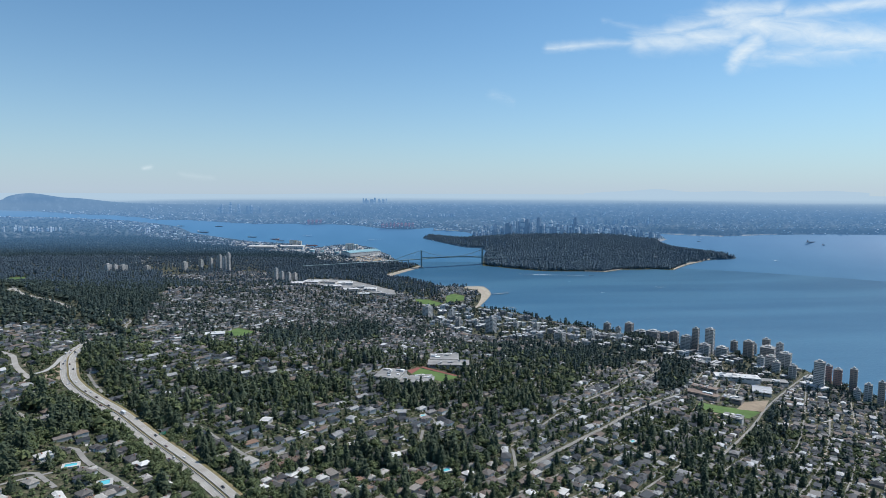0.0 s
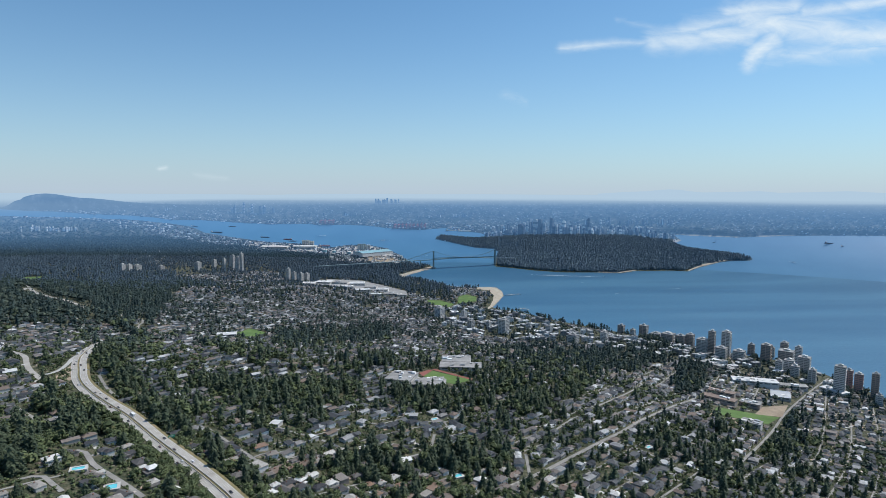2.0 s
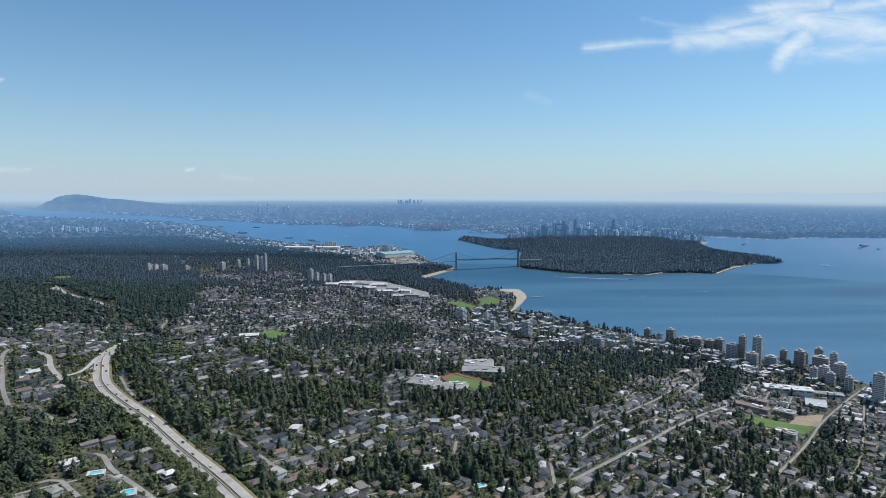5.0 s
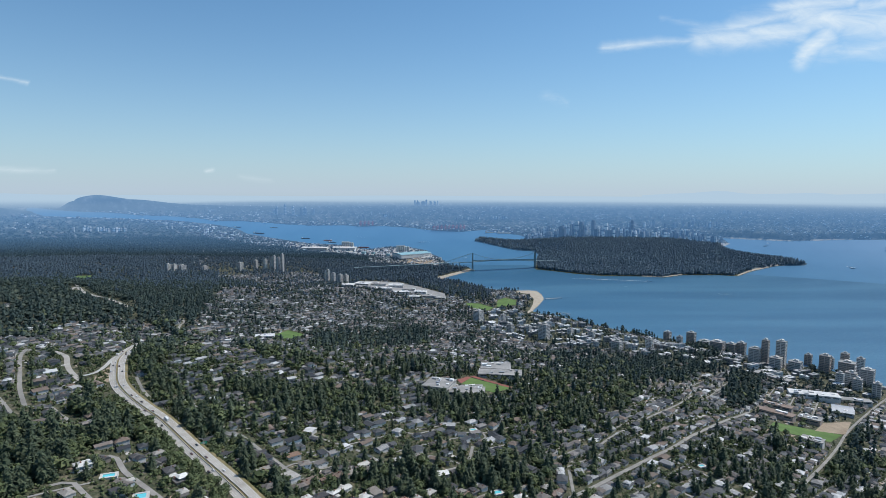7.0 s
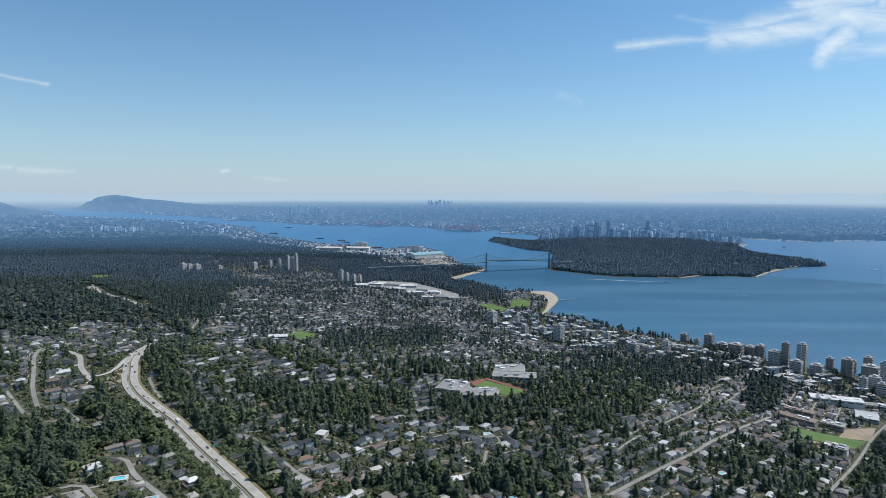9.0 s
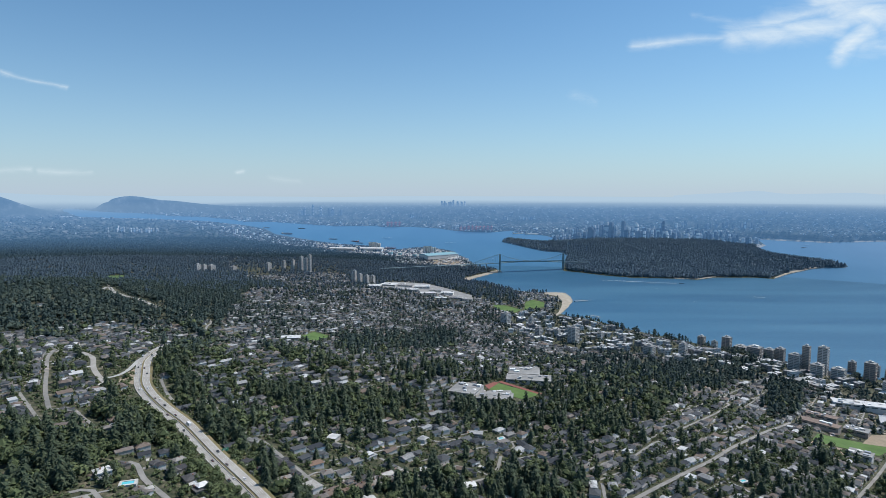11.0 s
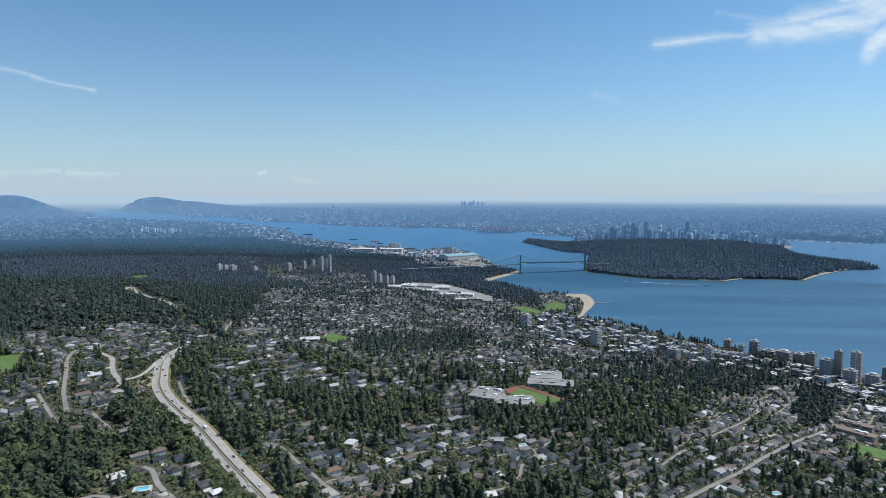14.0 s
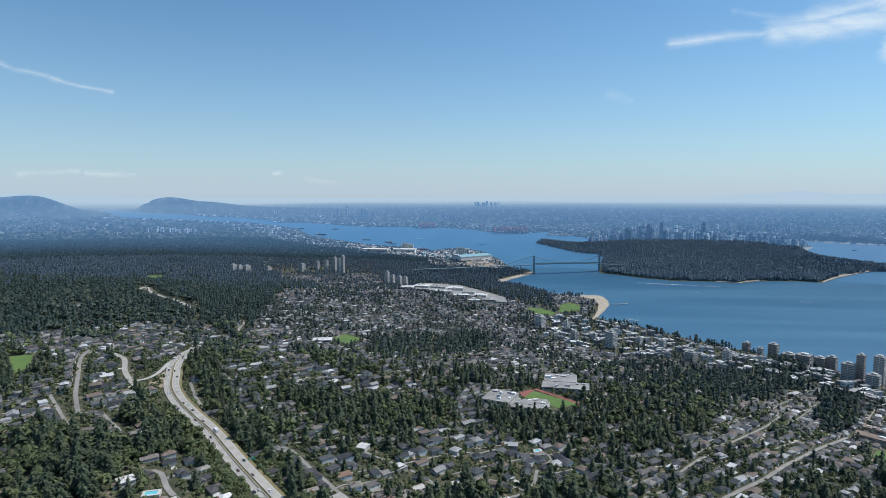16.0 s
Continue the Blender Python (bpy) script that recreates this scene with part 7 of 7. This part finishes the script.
wake(706, 2159, 8, 10, 4.0)
wake(156, 3119, 59, -40, 10.0)
wake(-31, 4105, 102, 10, 12.0)
wake(-298, 5373, 92, 0, 14.0)
wake(-621, 4545, 87, 170, 12.0)
wake(2319, 4063, 31, 0, 8.0)
ship(977, 2008, 8, 190, "motor_boat", "small white motor boat under way", M["white"], False, 0)
ship(1953, 2767, 11, 190, "motor_boat", "small white motor boat under way", M["white"], False, 0)
ship(739, 1907, 7, 190, "motor_boat", "small white motor boat under way", M["white"], False, 0)
ship(704, 2159, 8, 190, "motor_boat", "small white motor boat under way", M["white"], False, 0)
ship(159, 3119, 12, 190, "motor_boat", "small white motor boat under way", M["white"], False, 0)


def port_crane(x, y, h):
    px, py, pz, k = (float(a) for a in placed(x, y, max(height(x, y), 1)))
    root = thing("port_crane", "red container crane on the far dock", "crane", "container cranes on the dock", Matrix.Translation((px, py, pz)) @ pose(0, 0, 0, 0, 0, 70) @ Matrix.Diagonal((k, k, k, 1)))
    for sx in (-10, 10):
        for sy in (-7, 7):
            part("leg", boxes_mesh("leg", [(sx - 1.4, sx + 1.4, sy - 1.4, sy + 1.4, 0, h * 0.7)], M["far_red"]), root)
    part("portal", boxes_mesh("portal", [(-11, 11, -8, 8, h * 0.4, h * 0.44)], M["far_red"]), root)
    part("boom", boxes_mesh("boom", [(-22, 44, -2.5, 2.5, h * 0.7, h * 0.77)], M["far_red"]), root)
    part("mast", boxes_mesh("mast", [(6, 10, -2, 2, h * 0.77, h)], M["far_red"]), root)


for _i in range(9):
    port_crane(-20 + 34 * _i, 5310 + 10 * (_i % 3), 50)
for _i in range(4):
    port_crane(-760 + 40 * _i, 5960, 55)


def silo_row(x, y, count, r, h, turn, label):
    px, py, pz, k = (float(a) for a in placed(x, y, max(height(x, y), 1)))
    root = thing("grain_silos", label, "silos", "", Matrix.Translation((px, py, pz)) @ pose(0, 0, 0, 0, 0, turn) @ Matrix.Diagonal((k, k, k, 1)))
    for i in range(count):
        part("silo", mesh_from("silo", [(r * math.cos(a), r * math.sin(a), z) for z in (-3, h) for a in [2 * math.pi * j / 12 for j in range(12)]] + [(0, 0, h + r * 0.4)],
                               [(j, (j + 1) % 12, 12 + (j + 1) % 12, 12 + j) for j in range(12)] + [(12 + j, 12 + (j + 1) % 12, 24) for j in range(12)], M["pale"], False), root, at=Matrix.Translation((i * r * 2.1, 0, 0)))
    part("head_house", boxes_mesh("head_house", [(-r, count * r * 1.2, -r * 0.6, r * 0.6, h, h * 1.25)], M["pale"]), root)


silo_row(-584, 3704, 6, 6, 26, 0, "row of pale grain silos on the wharf")
silo_row(-221, 3401, 6, 6, 27, 10, "pale silos beside the terminal sheds")


def storage_tank(x, y, r, h, mat, label):
    px, py, pz, k = (float(a) for a in placed(x, y, max(height(x, y), 1.0)))
    at = Matrix.Translation((px, py, pz)) @ Matrix.Diagonal((k, k, k, 1))
    root = thing("storage_tank", label, "tank", "tanks at the terminal", at)
    part("shell", mesh_from("shell", [(r * math.cos(a), r * math.sin(a), z) for z in (-2, h) for a in [2 * math.pi * j / 20 for j in range(20)]],
                            [(j, (j + 1) % 20, 20 + (j + 1) % 20, 20 + j) for j in range(20)], M[mat]), root)
    part("roof", mesh_from("roof", [(r * math.cos(a), r * math.sin(a), h) for a in [2 * math.pi * j / 20 for j in range(20)]] + [(0, 0, h + r * 0.15)], [(j, (j + 1) % 20, 20) for j in range(20)], M["light_roof"]), root)


storage_tank(-393, 3214, 14, 14, "teal", "blue storage tank on the wharf")
storage_tank(-341, 3221, 10, 10, "teal", "blue storage tank on the wharf")
storage_tank(-255, 3142, 12, 12, "teal", "blue storage tank by the rail yard")
storage_tank(-222, 3103, 9, 9, "light_roof", "white storage tank by the rail yard")
storage_tank(-427, 3125, 10, 10, "light_roof", "white storage tank by the rail yard")


def pier_walk(points, name, label):
    """A timber pier on piles."""
    line = smooth_line(points, 12)
    root = thing(name, label, "pier", "", None)
    v, f = [], []
    p = np.array(line)
    d = np.gradient(p, axis=0)
    d /= np.linalg.norm(d, axis=1, keepdims=True)
    for (a, b), (dx, dy) in zip(p, d):
        for s in (-2.2, 2.2):
            v += [(a + dy * s, b - dx * s, 3.0), (a + dy * s, b - dx * s, 2.4)]
    for i in range(len(p) - 1):
        o = 4 * i
        f += [(o, o + 2, o + 6, o + 4), (o + 1, o, o + 4, o + 5), (o + 2, o + 3, o + 7, o + 6)]
    part("deck", mesh_from("deck", v, f, M["concrete"]), root)
    for a, b in p[::2]:
        part("pile", boxes_mesh("pile", [(a - 0.4, a + 0.4, b - 0.4, b + 0.4, -4, 2.4)], M["bark"]), root)


pier_walk([(357, 1890), (385, 1900), (413, 1911)], "pier", "narrow timber pier off the beach")
pier_walk([(349, 1652), (368, 1668), (382, 1645)], "wharf", "short timber wharf by the shore")


# ---- traffic, lamps, signs, pools ----
def car_template(dark, van=False):
    long, wide, tall = (4.6, 1.9, 1.5) if not van else (9.5, 2.5, 3.2)
    root = thing("truck" if van else "car", "white box truck on the highway" if van else ("dark car on the highway" if dark else "white car on the highway"), "truck" if van else "car", "traffic on the highway")
    mat = M["car_dark"] if dark else M["car_white"]
    h = 0.95 if not van else 1.0
    body = boxes_mesh("body", [(-long / 2, long / 2, -wide / 2, wide / 2, 0.35, h)] + ([(-long / 2, long / 2 - 2.2, -wide / 2 - 0.05, wide / 2 + 0.05, h, tall)] if van else []), mat)
    part("body", body, root)
    c0, c1 = (-1.6, 1.0) if not van else (long / 2 - 2.0, long / 2 - 0.3)
    t = tall if not van else 2.3
    v = [(c0, -wide * 0.45, h), (c1 + 0.6, -wide * 0.45, h), (c1 + 0.6, wide * 0.45, h), (c0, wide * 0.45, h), (c0 + 0.4, -wide * 0.38, t), (c1, -wide * 0.38, t), (c1, wide * 0.38, t), (c0 + 0.4, wide * 0.38, t)]
    part("cabin", mesh_from("cabin", v, box_data(0, 1, 0, 1, 0, 1)[1], M["glass"]), root)
    part("roof", boxes_mesh("roof", [(c0 + 0.4, c1, -wide * 0.38, wide * 0.38, t, t + 0.05)], mat), root)
    wheel = mesh_from("wheel", [(0.34 * math.cos(a), y, 0.34 * math.sin(a)) for y in (-0.12, 0.12) for a in [2 * math.pi * j / 10 for j in range(10)]],
                      [(j, (j + 1) % 10, 10 + (j + 1) % 10, 10 + j) for j in range(10)] + [tuple(range(9, -1, -1)), tuple(range(10, 20))], M["tyre"])
    for sx in (-long * 0.32, long * 0.32):
        for sy in (-wide / 2, wide / 2):
            part("wheel", wheel, root, at=Matrix.Translation((sx, sy, 0.34)))
    return root


def build_traffic():
    rng = random.Random(5)
    kinds = [car_template(True), car_template(False), car_template(False, True)]
    used = [False, False, False]
    lanes = [2.0, 3.6, 5.2, -2.0, -3.3, -4.7]
    for off in lanes:
        line = shifted(HIGHWAY, off)
        i = rng.randint(3, 9)
        while i < len(line) - 2:
            (ax, ay), (bx, by) = line[i], line[i + 1]
            cx, cy = HIGHWAY[i]
            k = rng.choices((0, 1, 2), (0.62, 0.31, 0.07))[0]
            turn = math.degrees(math.atan2(by - ay, bx - ax)) + (180 if off < 0 else 0)
            (hx, hy), (jx, jy) = HIGHWAY[i], HIGHWAY[i + 1]
            run = math.hypot(jx - hx, jy - hy)
            tilt = math.degrees(math.atan2(height(jx, jy) - height(hx, hy), run)) * (1 if off < 0 else -1)
            m = pose(ax, ay, height(cx, cy) + BED + 0.02, 0, 0, turn) @ pose(0, 0, 0, 0, tilt, 0) @ Matrix.Diagonal((0.69, 0.69, 0.69, 1))
            if used[k]:
                copy_thing(kinds[k], m).matrix_basis = m
            else:
                kinds[k].matrix_basis, used[k] = m, True
            i += rng.randint(9, 24)


build_traffic()


def street_lamp(x, y, turn):
    root = thing("street_lamp", "slim grey street lamp beside the highway", "street lamp", "lamps along the highway", pose(x, y, height(x, y), 0, 0, turn))
    part("pole", mesh_from("pole", *tube([(0, 0, -1), (0, 0, 6.5), (0.4, 0, 7.6), (1.6, 0, 8.0)], 0.14), M["grey_metal"]), root)
    part("head", boxes_mesh("head", [(1.5, 2.5, -0.2, 0.2, 7.9, 8.15)], M["grey_metal"]), root)


for _i in range(10, len(HIGHWAY) - 4, 9):
    _x, _y = shifted(HIGHWAY, -9.4)[_i]
    street_lamp(_x, _y, 200)


def road_sign(x, y, turn):
    root = thing("road_sign", "green highway sign on posts beside the road", "road sign", "", pose(x, y, height(x, y), 0, 0, turn))
    part("panel", boxes_mesh("panel", [(-2.4, 2.4, -0.1, 0.1, 3.2, 5.4)], M["sign_green"]), root)
    part("lettering", boxes_mesh("lettering", [(-1.8, 1.6, -0.14, -0.105, 4.6, 4.9), (-1.8, 0.7, -0.14, -0.105, 3.8, 4.1)], M["paint"]), root)
    for s in (-1.8, 1.8):
        part("post", mesh_from("post", *tube([(s, 0.2, -1), (s, 0.2, 5.2)], 0.12), M["grey_metal"]), root)


_x, _y = shifted(HIGHWAY, -10.0)[-22]
road_sign(_x, _y, 40)


def pool(x, y, w, d, turn):
    z = height(x, y) + 1.3
    root = thing("swimming_pool", "turquoise garden swimming pool with pale deck", "swimming pool", "garden pools", pose(x, y, z, 0, 0, turn))
    part("deck", boxes_mesh("deck", [(-w / 2 - 1.6, w / 2 + 1.6, -d / 2 - 1.6, -d / 2, -3, 0), (-w / 2 - 1.6, w / 2 + 1.6, d / 2, d / 2 + 1.6, -3, 0),
                                    (-w / 2 - 1.6, -w / 2, -d / 2, d / 2, -3, 0), (w / 2, w / 2 + 1.6, -d / 2, d / 2, -3, 0)], M["pale"]), root)
    part("basin", boxes_mesh("basin", [(-w / 2, w / 2, -d / 2, d / 2, -3, -0.25)], M["pool"]), root)


pool(-203, 355, 7, 4, 20)
pool(-174, 336, 6, 6, 20)
pool(49, 427, 6, 4, 20)
pool(-370, 546, 7, 4, 20)
pool(629, 667, 7, 5, 20)
pool(248, 520, 5, 3, 20)
pool(38, 548, 5, 3, 20)


# ---- from plan units to metres ----
def to_metres():
    for me in bpy.data.meshes:
        me.transform(Matrix.Scale(METRES, 4))
    for ob in bpy.data.objects:
        if ob is not cam and ob is not sun:
            ob.location = ob.location * METRES


to_metres()
